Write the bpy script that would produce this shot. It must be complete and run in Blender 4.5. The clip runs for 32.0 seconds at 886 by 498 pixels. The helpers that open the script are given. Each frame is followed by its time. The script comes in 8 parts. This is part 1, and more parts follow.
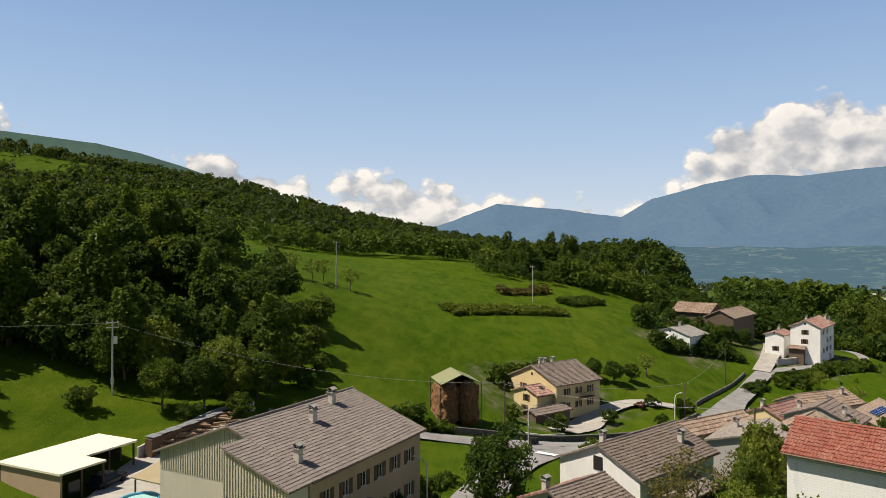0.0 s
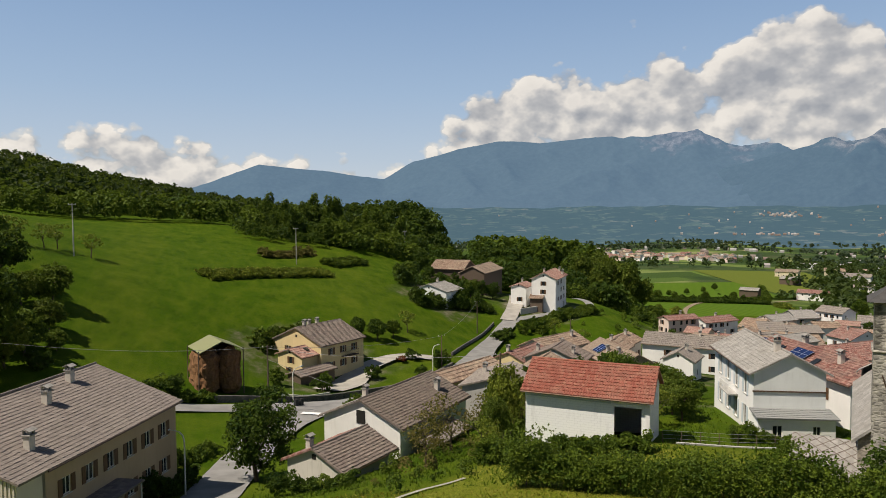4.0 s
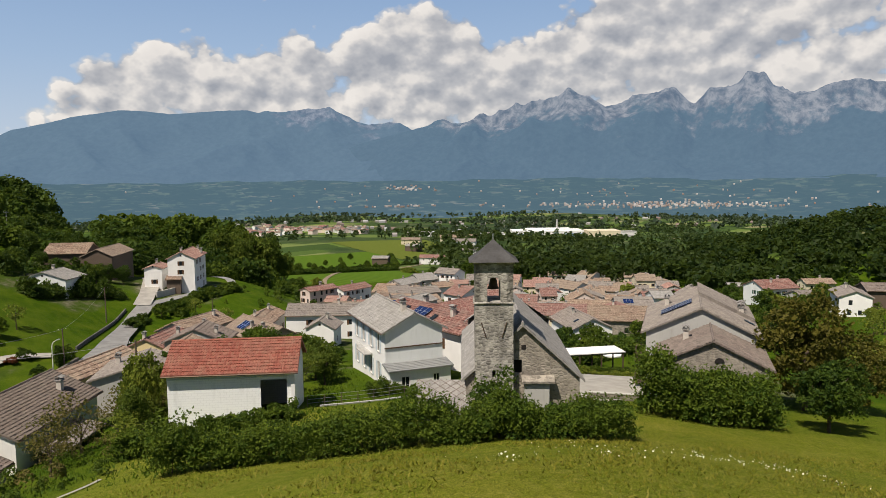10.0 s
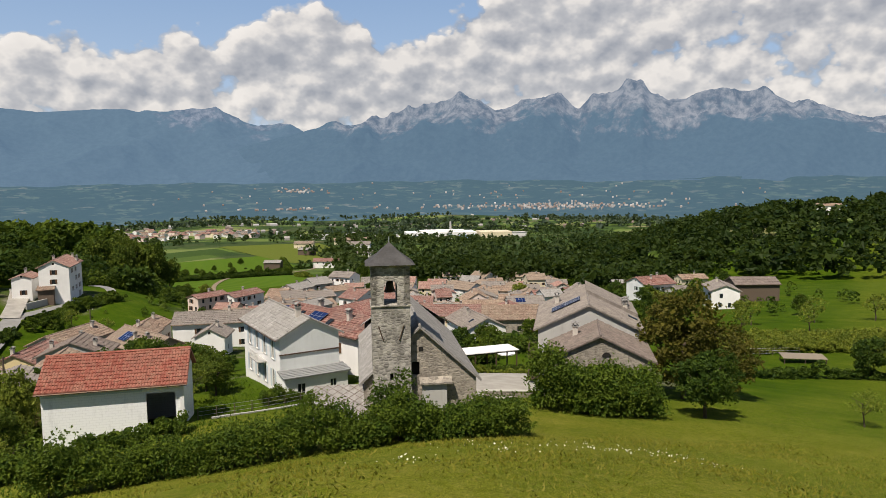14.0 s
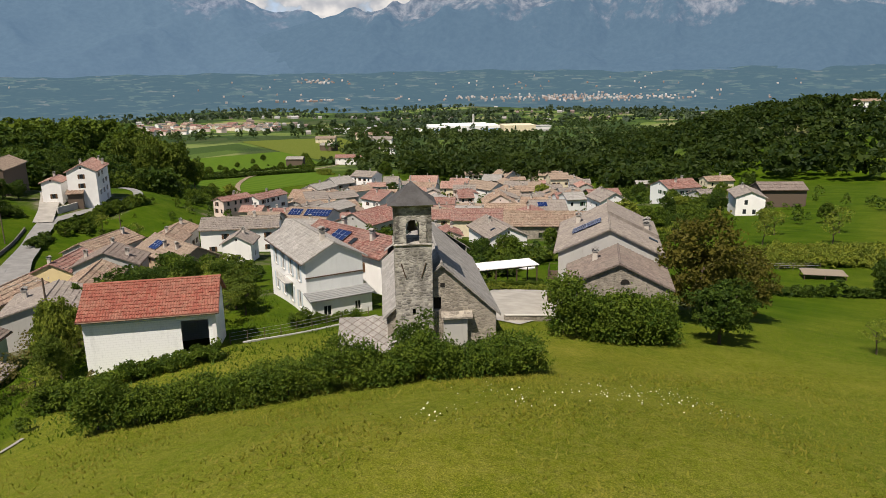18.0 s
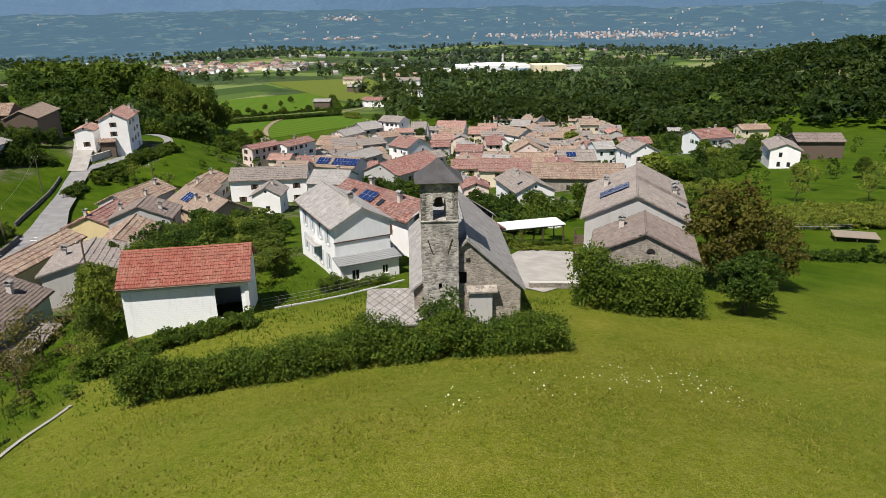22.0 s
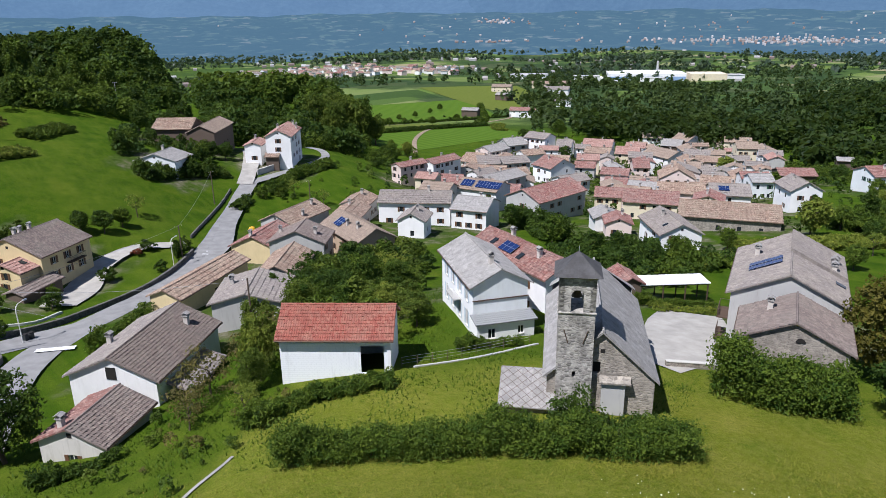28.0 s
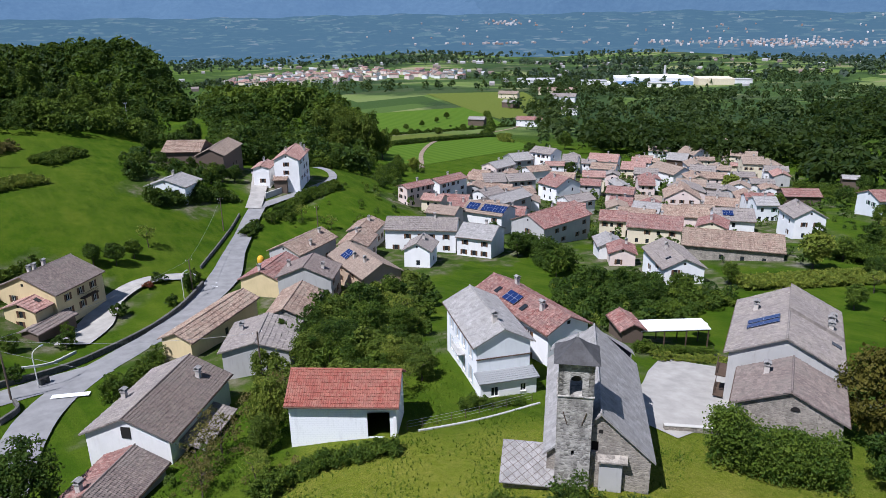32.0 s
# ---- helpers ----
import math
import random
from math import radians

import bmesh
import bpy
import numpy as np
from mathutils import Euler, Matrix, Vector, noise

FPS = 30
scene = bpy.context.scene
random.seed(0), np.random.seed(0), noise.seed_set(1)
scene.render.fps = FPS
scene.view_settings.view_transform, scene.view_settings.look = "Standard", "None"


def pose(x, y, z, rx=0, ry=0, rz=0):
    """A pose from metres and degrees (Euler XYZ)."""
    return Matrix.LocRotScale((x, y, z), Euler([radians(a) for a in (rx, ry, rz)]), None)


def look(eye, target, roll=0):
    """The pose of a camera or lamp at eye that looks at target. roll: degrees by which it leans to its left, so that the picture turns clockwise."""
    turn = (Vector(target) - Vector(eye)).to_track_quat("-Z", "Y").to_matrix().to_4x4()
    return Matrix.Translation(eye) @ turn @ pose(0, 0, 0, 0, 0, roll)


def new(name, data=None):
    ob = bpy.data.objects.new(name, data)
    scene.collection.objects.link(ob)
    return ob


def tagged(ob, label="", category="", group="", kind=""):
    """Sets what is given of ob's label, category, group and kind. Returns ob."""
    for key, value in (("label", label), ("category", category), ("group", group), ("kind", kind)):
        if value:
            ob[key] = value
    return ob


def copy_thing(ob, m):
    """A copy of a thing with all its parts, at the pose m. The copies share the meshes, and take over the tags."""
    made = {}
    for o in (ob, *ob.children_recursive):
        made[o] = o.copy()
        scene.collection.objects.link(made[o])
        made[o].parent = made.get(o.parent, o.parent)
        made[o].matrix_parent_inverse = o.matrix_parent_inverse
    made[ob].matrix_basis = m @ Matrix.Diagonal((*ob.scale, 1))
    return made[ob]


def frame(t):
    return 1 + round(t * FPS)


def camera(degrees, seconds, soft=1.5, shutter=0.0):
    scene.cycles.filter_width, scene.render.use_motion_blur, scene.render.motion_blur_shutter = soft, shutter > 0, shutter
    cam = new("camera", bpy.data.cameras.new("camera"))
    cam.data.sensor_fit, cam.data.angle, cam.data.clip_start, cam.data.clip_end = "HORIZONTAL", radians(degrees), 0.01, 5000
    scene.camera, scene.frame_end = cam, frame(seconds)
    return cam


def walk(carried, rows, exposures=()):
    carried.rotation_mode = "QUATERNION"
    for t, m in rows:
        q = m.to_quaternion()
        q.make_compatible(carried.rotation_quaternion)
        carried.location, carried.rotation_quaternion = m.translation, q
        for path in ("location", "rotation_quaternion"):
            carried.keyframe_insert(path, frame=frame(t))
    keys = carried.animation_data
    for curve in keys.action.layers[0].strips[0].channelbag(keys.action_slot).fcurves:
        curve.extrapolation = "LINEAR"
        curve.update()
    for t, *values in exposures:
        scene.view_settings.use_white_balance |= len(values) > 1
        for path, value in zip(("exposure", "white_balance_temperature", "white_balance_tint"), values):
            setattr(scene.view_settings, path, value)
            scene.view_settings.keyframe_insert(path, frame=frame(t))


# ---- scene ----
cam = camera(64.7, 32.0, soft=0.7)
PATH = [
    (0, (0.116, -0.024, 19.403), (0.196, 1.974, 19.4), 0.1),
    (0.5, (0.25, -0.051, 19.381), (0.413, 1.943, 19.378), 0.0),
    (1, (0.392, 0.054, 19.362), (0.647, 2.038, 19.357), -0.1),
    (1.5, (0.448, 0.086, 19.332), (0.789, 2.057, 19.325), -0.1),
    (2, (0.492, 0.012, 19.3), (0.923, 1.965, 19.287), -0.2),
    (2.5, (0.512, -0.037, 19.284), (1.022, 1.897, 19.255), -0.2),
    (3, (0.542, -0.041, 19.254), (1.135, 1.868, 19.2), -0.2),
    (3.5, (0.508, -0.11, 19.246), (1.172, 1.775, 19.164), -0.2),
    (5.5, (0.605, -0.241, 19.291), (1.519, 1.528, 19.105), -0.4),
    (6, (0.677, -0.24, 19.283), (1.661, 1.492, 19.097), -0.3),
    (6.5, (0.599, -0.348, 19.305), (1.658, 1.339, 19.118), -0.4),
    (7, (0.547, -0.395, 19.29), (1.689, 1.237, 19.104), -0.4),
    (7.5, (0.416, -0.534, 19.315), (1.632, 1.043, 19.128), -0.5),
    (8, (0.327, -0.625, 19.309), (1.617, 0.892, 19.121), -0.5),
    (8.5, (0.224, -0.745, 19.319), (1.576, 0.717, 19.131), -0.5),
    (9, (0.141, -0.864, 19.324), (1.556, 0.536, 19.135), -0.5),
    (9.5, (0.137, -0.898, 19.33), (1.608, 0.443, 19.139), -0.5),
    (10, (0.11, -0.931, 19.344), (1.64, 0.342, 19.153), -0.6),
    (10.5, (0.08, -0.987, 19.355), (1.661, 0.223, 19.164), -0.6),
    (11, (0.067, -0.982, 19.361), (1.701, 0.155, 19.169), -0.6),
    (11.5, (0.024, -1.018, 19.384), (1.701, 0.054, 19.191), -0.6),
    (12, (0.0, -0.993, 19.395), (1.712, 0.022, 19.201), -0.5),
    (12.5, (-0.019, -0.964, 19.404), (1.696, 0.046, 19.21), -0.6),
    (13, (-0.015, -0.945, 19.412), (1.698, 0.07, 19.22), -0.6),
    (13.5, (-0.007, -0.922, 19.409), (1.702, 0.1, 19.22), -0.6),
    (14, (0.013, -0.883, 19.409), (1.718, 0.146, 19.221), -0.7),
    (14.5, (0.07, -0.83, 19.589), (1.77, 0.207, 19.404), -0.6),
    (16.5, (-0.032, -0.884, 22.062), (1.653, 0.176, 21.866), -0.8),
    (17, (-0.022, -0.913, 22.37), (1.652, 0.151, 22.115), -0.9),
    (17.5, (0.012, -0.935, 22.67), (1.667, 0.128, 22.306), -0.8),
    (18, (0.03, -0.984, 22.988), (1.655, 0.074, 22.499), -0.8),
    (18.5, (0.008, -1.031, 23.377), (1.601, 0.017, 22.775), -0.8),
    (19, (-0.024, -1.061, 23.598), (1.551, -0.018, 22.941), -0.8),
    (19.5, (-0.046, -1.047, 23.723), (1.527, 0.0, 23.069), -0.8),
    (20, (-0.034, -1.019, 23.895), (1.537, 0.032, 23.241), -0.9),
    (20.5, (0.0, -1.001, 24.284), (1.569, 0.052, 23.631), -0.8),
    (21, (0.053, -0.982, 24.823), (1.61, 0.09, 24.171), -0.8),
    (21.5, (0.089, -1.016, 25.306), (1.638, 0.067, 24.655), -0.9),
    (22, (0.097, -1.059, 25.841), (1.638, 0.038, 25.191), -0.9),
    (22.5, (0.096, -1.118, 26.386), (1.625, -0.004, 25.738), -0.9),
    (23, (0.078, -1.129, 27.01), (1.594, 0.004, 26.361), -0.9),
    (23.5, (0.066, -1.092, 27.697), (1.562, 0.067, 27.05), -0.8),
    (24, (0.068, -1.034, 28.307), (1.549, 0.145, 27.66), -0.8),
    (24.5, (0.074, -0.945, 29.027), (1.537, 0.256, 28.381), -0.8),
    (25, (0.089, -0.878, 29.74), (1.524, 0.356, 29.095), -0.8),
    (25.5, (0.08, -0.832, 30.286), (1.487, 0.435, 29.641), -0.8),
    (26, (0.098, -0.811, 30.852), (1.472, 0.491, 30.208), -0.8),
    (26.5, (0.131, -0.778, 31.333), (1.462, 0.569, 30.69), -0.7),
    (28.5, (0.267, -0.809, 33.691), (1.551, 0.584, 33.05), -0.8),
    (29, (0.322, -0.804, 34.619), (1.604, 0.591, 33.979), -0.8),
    (29.5, (0.368, -0.811, 35.501), (1.649, 0.585, 34.859), -0.7),
    (30, (0.413, -0.824, 36.46), (1.691, 0.574, 35.819), -0.8),
    (30.5, (0.471, -0.823, 37.422), (1.748, 0.576, 36.782), -0.8),
    (31, (0.547, -0.82, 38.707), (1.823, 0.581, 38.066), -0.7),
    (31.5, (0.569, -0.852, 39.538), (1.843, 0.55, 38.896), -0.8),
    (32, (0.588, -0.852, 40.248), (1.86, 0.552, 39.606), -0.8),
]
EXPOSURES = [(0.0, 0.4, 6900, 12), (3.0, 0.2, 6900, 11), (6.0, 0.17, 6850, 12), (13.0, 0.24, 6700, 12), (18.0, 0.34, 6750, 13), (19.5, 0.47, 6900, 16), (22.0, 0.5, 6250, 13), (25.0, 0.54, 5800, 14), (32.0, 0.5, 5400, 18)]
walk(cam, [(t, look(eye, target, roll)) for t, eye, target, roll in PATH], EXPOSURES)

# ---- world, sun and exposure ----
SUN_AZ, SUN_EL = radians(-92.0), radians(58.0)      # from +y towards +x
world = bpy.data.worlds.new("sky")
scene.world = world
world.use_nodes = True
wn = world.node_tree.nodes
sky = wn.new("ShaderNodeTexSky")
sky.sky_type = "NISHITA"
sky.sun_disc = False
sky.sun_elevation, sky.sun_rotation = SUN_EL, SUN_AZ
sky.altitude, sky.air_density, sky.dust_density, sky.ozone_density = 500, 1.0, 0.6, 1.6
wn["Background"].inputs["Strength"].default_value = 0.05
world.node_tree.links.new(sky.outputs[0], wn["Background"].inputs["Color"])
sun = new("sun", bpy.data.lights.new("sun", "SUN"))
sun.data.energy, sun.data.angle, sun.data.color = 5.0, radians(0.53), (1.0, 0.93, 0.82)
sun.matrix_world = look((0, 0, 0), (-math.sin(SUN_AZ) * math.cos(SUN_EL), -math.cos(SUN_AZ) * math.cos(SUN_EL), -math.sin(SUN_EL)))

# ---- materials ----
class Nodes:
    """Short names for the nodes of one material."""

    def __init__(self, name):
        self.m = bpy.data.materials.new(name)
        self.m.use_nodes = True
        self.t = self.m.node_tree
        self.b = self.t.nodes["Principled BSDF"]
        self.out = self.t.nodes["Material Output"]
        self.b.inputs["Specular IOR Level"].default_value = 0.25

    def link(self, a, b):
        self.t.links.new(a, b)

    def add(self, kind, **inputs):
        n = self.t.nodes.new("ShaderNode" + kind)
        for k, v in inputs.items():
            n.inputs[k.replace("_", " ")].default_value = v
        return n

    def coord(self, scale=(1, 1, 1), space="Object", turn=0.0):
        c, m = self.add("TexCoord"), self.add("Mapping", Scale=scale)
        m.inputs["Rotation"].default_value = (0, 0, turn)
        self.link(c.outputs[space], m.inputs["Vector"])
        return m.outputs[0]

    def place(self, scale=1.0):
        g, m = self.add("NewGeometry"), self.add("Mapping", Scale=(scale, scale, scale))
        self.link(g.outputs["Position"], m.inputs["Vector"])
        return m.outputs[0]

    def noise(self, vec, scale, detail=4.0, rough=0.55):
        n = self.add("TexNoise", Scale=scale, Detail=detail, Roughness=rough)
        self.link(vec, n.inputs["Vector"])
        return n.outputs["Fac"]

    def ramp(self, fac, stops):
        r = self.add("ValToRGB")
        e = r.color_ramp.elements
        while len(e) < len(stops):
            e.new(0.5)
        for k, (p, c) in zip(e, stops):
            k.position, k.color = p, (*c, 1)
        self.link(fac, r.inputs[0])
        return r.outputs[0]

    def mix(self, fac, a, b, blend="MIX"):
        n = self.t.nodes.new("ShaderNodeMix")
        n.data_type, n.blend_type = "RGBA", blend
        for v, i in ((fac, 0), (a, 6), (b, 7)):
            if isinstance(v, (int, float)):
                n.inputs[i].default_value = v
            elif isinstance(v, tuple):
                n.inputs[i].default_value = (*v, 1)
            else:
                self.link(v, n.inputs[i])
        return n.outputs[2]

    def maths(self, op, a, b=0.0, clamp=False):
        n = self.t.nodes.new("ShaderNodeMath")
        n.operation, n.use_clamp = op, clamp
        for i, v in enumerate((a, b)):
            if isinstance(v, (int, float)):
                n.inputs[i].default_value = v
            else:
                self.link(v, n.inputs[i])
        return n.outputs[0]

    def bump(self, height, strength=0.3, dist=0.05):
        n = self.add("Bump", Strength=strength, Distance=dist)
        self.link(height, n.inputs["Height"])
        self.link(n.outputs[0], self.b.inputs["Normal"])

    def done(self, colour, rough=0.8, metal=0.0):
        if isinstance(colour, tuple):
            self.b.inputs["Base Color"].default_value = (*colour, 1)
        else:
            self.link(colour, self.b.inputs["Base Color"])
        if isinstance(rough, (int, float)):
            self.b.inputs["Roughness"].default_value = rough
        else:
            self.link(rough, self.b.inputs["Roughness"])
        self.b.inputs["Metallic"].default_value = metal
        return self.m


def scaled(c, k):
    return tuple(min(1.0, v * k) for v in c)


def plaster(name, c, dirt=0.75):
    n = Nodes(name)
    v = n.coord()
    big = n.noise(v, 0.35, 5)
    streak = n.noise(n.coord((2.2, 2.2, 0.35)), 1.0, 5, 0.65)
    fine = n.noise(v, 9.0, 4)
    col = n.mix(n.ramp(big, [(0.35, (0, 0, 0)), (0.75, (1, 1, 1))]), scaled(c, 1.04), scaled(c, 0.9))
    col = n.mix(n.maths("MULTIPLY", n.ramp(streak, [(0.52, (0, 0, 0)), (0.78, (1, 1, 1))]), dirt * 0.45), col, scaled((c[0] * 0.62, c[1] * 0.6, c[2] * 0.55), 1))
    col = n.mix(n.maths("MULTIPLY", fine, 0.14), col, scaled(c, 0.65))
    n.bump(fine, 0.25, 0.02)
    return n.done(col, 0.9)


def tiles(name, a, b, c, lichen=(0.34, 0.31, 0.24), wear=0.4, cell=(0.24, 0.36)):
    """Roof tiles: colour changes tile by tile, with lichen and dark runs."""
    n = Nodes(name)
    o = n.add("TexCoord").outputs["Object"]
    s = n.add("SeparateXYZ")
    n.link(o, s.inputs[0])
    u = n.maths("FLOOR", n.maths("DIVIDE", s.outputs[0], cell[0]))
    w = n.maths("FLOOR", n.maths("DIVIDE", s.outputs[1], cell[1]))
    xyz = n.add("CombineXYZ")
    n.link(u, xyz.inputs[0]), n.link(w, xyz.inputs[1])
    rnd = n.add("TexWhiteNoise")
    n.link(xyz.outputs[0], rnd.inputs["Vector"])
    col = n.ramp(rnd.outputs["Value"], [(0.0, a), (0.5, b), (1.0, c)])
    patch = n.noise(o, 0.45, 5, 0.6)
    col = n.mix(n.maths("MULTIPLY", n.ramp(patch, [(0.42, (0, 0, 0)), (0.7, (1, 1, 1))]), wear), col, lichen)
    mott = n.noise(o, 1.3, 4, 0.75)
    col = n.mix(n.maths("MULTIPLY", n.ramp(mott, [(0.5, (0, 0, 0)), (0.66, (1, 1, 1))]), 0.4), col, scaled(c, 1.3))
    col = n.mix(n.maths("MULTIPLY", n.ramp(mott, [(0.3, (1, 1, 1)), (0.45, (0, 0, 0))]), 0.5), col, scaled(b, 0.55))
    fine = n.noise(o, 5.0, 5, 0.7)
    col = n.mix(n.maths("MULTIPLY", n.ramp(fine, [(0.45, (0, 0, 0)), (0.75, (1, 1, 1))]), 0.45), col, scaled(b, 0.4))
    tone = n.add("ObjectInfo").outputs["Random"]
    col = n.mix(n.maths("MULTIPLY", tone, 0.45), col, n.mix(0.5, col, (0.15, 0.125, 0.105)))
    n.bump(fine, 0.35, 0.03)
    return n.done(col, 0.92)


def stone(name, a, b, mortar, size=0.45):
    n = Nodes(name)
    v = n.coord((1, 1, 1.7))
    vo = n.add("TexVoronoi", Scale=1 / size)
    n.link(v, vo.inputs["Vector"])
    ed = n.add("TexVoronoi", Scale=1 / size)
    ed.feature = "DISTANCE_TO_EDGE"
    n.link(v, ed.inputs["Vector"])
    sep = n.add("SeparateColor")
    n.link(vo.outputs["Color"], sep.inputs[0])
    col = n.mix(sep.outputs[0], a, b)
    joint = n.ramp(ed.outputs[0], [(0.0, (1, 1, 1)), (0.09, (0, 0, 0))])
    col = n.mix(joint, col, mortar)
    fine = n.noise(n.coord(), 6.0, 6, 0.7)
    stain = n.noise(n.coord((1, 1, 0.4)), 0.5, 5)
    col = n.mix(n.maths("MULTIPLY", n.ramp(fine, [(0.35, (0, 0, 0)), (0.8, (1, 1, 1))]), 0.5), col, scaled(a, 0.45))
    col = n.mix(n.maths("MULTIPLY", n.ramp(stain, [(0.45, (0, 0, 0)), (0.8, (1, 1, 1))]), 0.5), col, mortar)
    soot = n.noise(n.coord((1, 1, 0.55)), 0.85, 6, 0.65)
    col = n.mix(n.maths("MULTIPLY", n.ramp(soot, [(0.46, (0, 0, 0)), (0.64, (1, 1, 1))]), 0.65), col, scaled((b[0], b[1], b[2] * 1.02), 0.8))
    n.bump(n.maths("ADD", n.maths("MULTIPLY", ed.outputs[0], 1.4), n.maths("MULTIPLY", fine, 0.3)), 0.6, 0.08)
    return n.done(col, 0.92)


def plain(name, c, rough=0.7, metal=0.0, vary=0.25, scale=3.0):
    n = Nodes(name)
    f = n.noise(n.coord(), scale, 5)
    n.bump(f, 0.15, 0.02)
    return n.done(n.mix(n.maths("MULTIPLY", f, vary * 1.6), scaled(c, 1.08), scaled(c, 0.55)), rough, metal)


def leaves(name, a, b, c):
    n = Nodes(name)
    g = n.add("NewGeometry")
    i = n.add("ObjectInfo")
    col = n.ramp(g.outputs["Random Per Island"], [(0.0, a), (0.55, b), (1.0, c)])
    col = n.mix(n.maths("MULTIPLY", i.outputs["Random"], 0.45), col, scaled((b[0] * 1.25, b[1] * 0.95, b[2] * 0.7), 1))
    col = n.mix(n.maths("MULTIPLY", n.noise(n.place(), 0.12, 3), 0.4), col, scaled(a, 0.9))
    tint = n.add("Attribute")
    tint.attribute_name = "tint"
    col = n.mix(tint.outputs["Fac"], n.mix(0.3, col, scaled(a, 0.7)), n.mix(0.55, col, scaled((c[0] * 1.3, c[1] * 1.15, c[2] * 0.9), 1)))
    n.b.inputs["Specular IOR Level"].default_value = 0.12
    n.done(col, 0.6)
    tr = n.add("BsdfTranslucent")
    n.link(n.mix(0.5, col, (0.3, 0.42, 0.05)), tr.inputs["Color"])
    mx = n.add("MixShader", Fac=0.2)
    n.link(n.b.outputs[0], mx.inputs[1]), n.link(tr.outputs[0], mx.inputs[2])
    n.link(mx.outputs[0], n.out.inputs["Surface"])
    return n.m


WHITE = plaster("white_plaster", (0.74, 0.73, 0.70))
BRIGHT = plaster("bright_white_plaster", (0.80, 0.79, 0.77), 0.3)
BLUEWHITE = plaster("pale_plaster", (0.70, 0.72, 0.71), 0.5)
CREAM = plaster("cream_plaster", (0.66, 0.58, 0.42))
PALE = plaster("pale_cream_boards", (0.56, 0.52, 0.43), 0.6)
OLD_WALL = plaster("old_stained_plaster", (0.56, 0.53, 0.48), 1.6)
YELLOW = plaster("yellow_plaster", (0.62, 0.50, 0.28), 0.7)
PINK = plaster("pinkish_plaster", (0.68, 0.56, 0.50))
GREYPL = plaster("grey_plaster", (0.42, 0.41, 0.39), 1.0)
TANPL = plaster("tan_plaster", (0.45, 0.33, 0.22), 0.8)
STONE = stone("rubble_stone", (0.52, 0.49, 0.43), (0.14, 0.13, 0.115), (0.42, 0.395, 0.345), 0.34)
STONE_L = stone("light_rubble_stone", (0.40, 0.355, 0.29), (0.17, 0.15, 0.125), (0.38, 0.345, 0.29), 0.34)
RED_T = tiles("red_tiles", (0.33, 0.10, 0.068), (0.26, 0.075, 0.053), (0.34, 0.145, 0.10), (0.30, 0.18, 0.13), 0.5)
RED_OLD = tiles("weathered_red_tiles", (0.25, 0.10, 0.08), (0.155, 0.066, 0.056), (0.37, 0.225, 0.185), (0.25, 0.195, 0.17), 0.6)
BROWN_T = tiles("brown_tiles", (0.185, 0.145, 0.125), (0.135, 0.108, 0.096), (0.24, 0.192, 0.165), (0.21, 0.19, 0.16), 0.5)
DARK_T = tiles("dark_brown_tiles", (0.12, 0.095, 0.082), (0.15, 0.118, 0.10), (0.19, 0.15, 0.125), (0.17, 0.155, 0.13), 0.4)
GREY_T = tiles("grey_slabs", (0.30, 0.288, 0.27), (0.245, 0.235, 0.22), (0.35, 0.336, 0.315), (0.29, 0.272, 0.235), 0.35, (0.5, 0.5))
SHEET_T = tiles("grey_brown_sheets", (0.215, 0.182, 0.162), (0.185, 0.156, 0.139), (0.24, 0.205, 0.182), (0.25, 0.22, 0.185), 0.3, (0.9, 0.36))
GREYBR_T = tiles("grey_brown_tiles", (0.235, 0.205, 0.185), (0.18, 0.158, 0.143), (0.29, 0.255, 0.228), (0.3, 0.27, 0.21), 0.45)
OLD_T = tiles("old_clay_tiles", (0.27, 0.175, 0.125), (0.17, 0.115, 0.085), (0.40, 0.29, 0.215), (0.38, 0.33, 0.24), 0.55)
PINK_T = tiles("pink_clay_tiles", (0.34, 0.19, 0.15), (0.24, 0.125, 0.10), (0.43, 0.28, 0.23), (0.38, 0.30, 0.25), 0.4)
TAN_T = tiles("tan_tiles", (0.27, 0.205, 0.155), (0.22, 0.165, 0.125), (0.32, 0.25, 0.19), (0.30, 0.25, 0.19), 0.3)
def blocks(name, c):
    """Painted concrete blocks with fine joints."""
    n = Nodes(name)
    t = n.add("TexCoord")
    s = n.add("SeparateXYZ")
    n.link(t.outputs["Object"], s.inputs[0])
    xyz = n.add("CombineXYZ")
    n.link(n.maths("ADD", s.outputs[0], s.outputs[1]), xyz.inputs[0]), n.link(s.outputs[2], xyz.inputs[1])
    b = n.add("TexBrick", Scale=1.0)
    b.inputs["Mortar Size"].default_value = 0.012
    b.inputs["Brick Width"].default_value, b.inputs["Row Height"].default_value = 0.5, 0.22
    n.link(xyz.outputs[0], b.inputs["Vector"])
    stain = n.noise(n.coord((1.5, 1.5, 0.25)), 1.2, 5, 0.65)
    col = n.mix(b.outputs["Fac"], c, scaled(c, 0.86))
    col = n.mix(n.maths("MULTIPLY", n.ramp(stain, [(0.55, (0, 0, 0)), (0.8, (1, 1, 1))]), 0.4), col, scaled(c, 0.5))
    n.bump(b.outputs["Fac"], -0.15, 0.02)
    return n.done(col, 0.9)


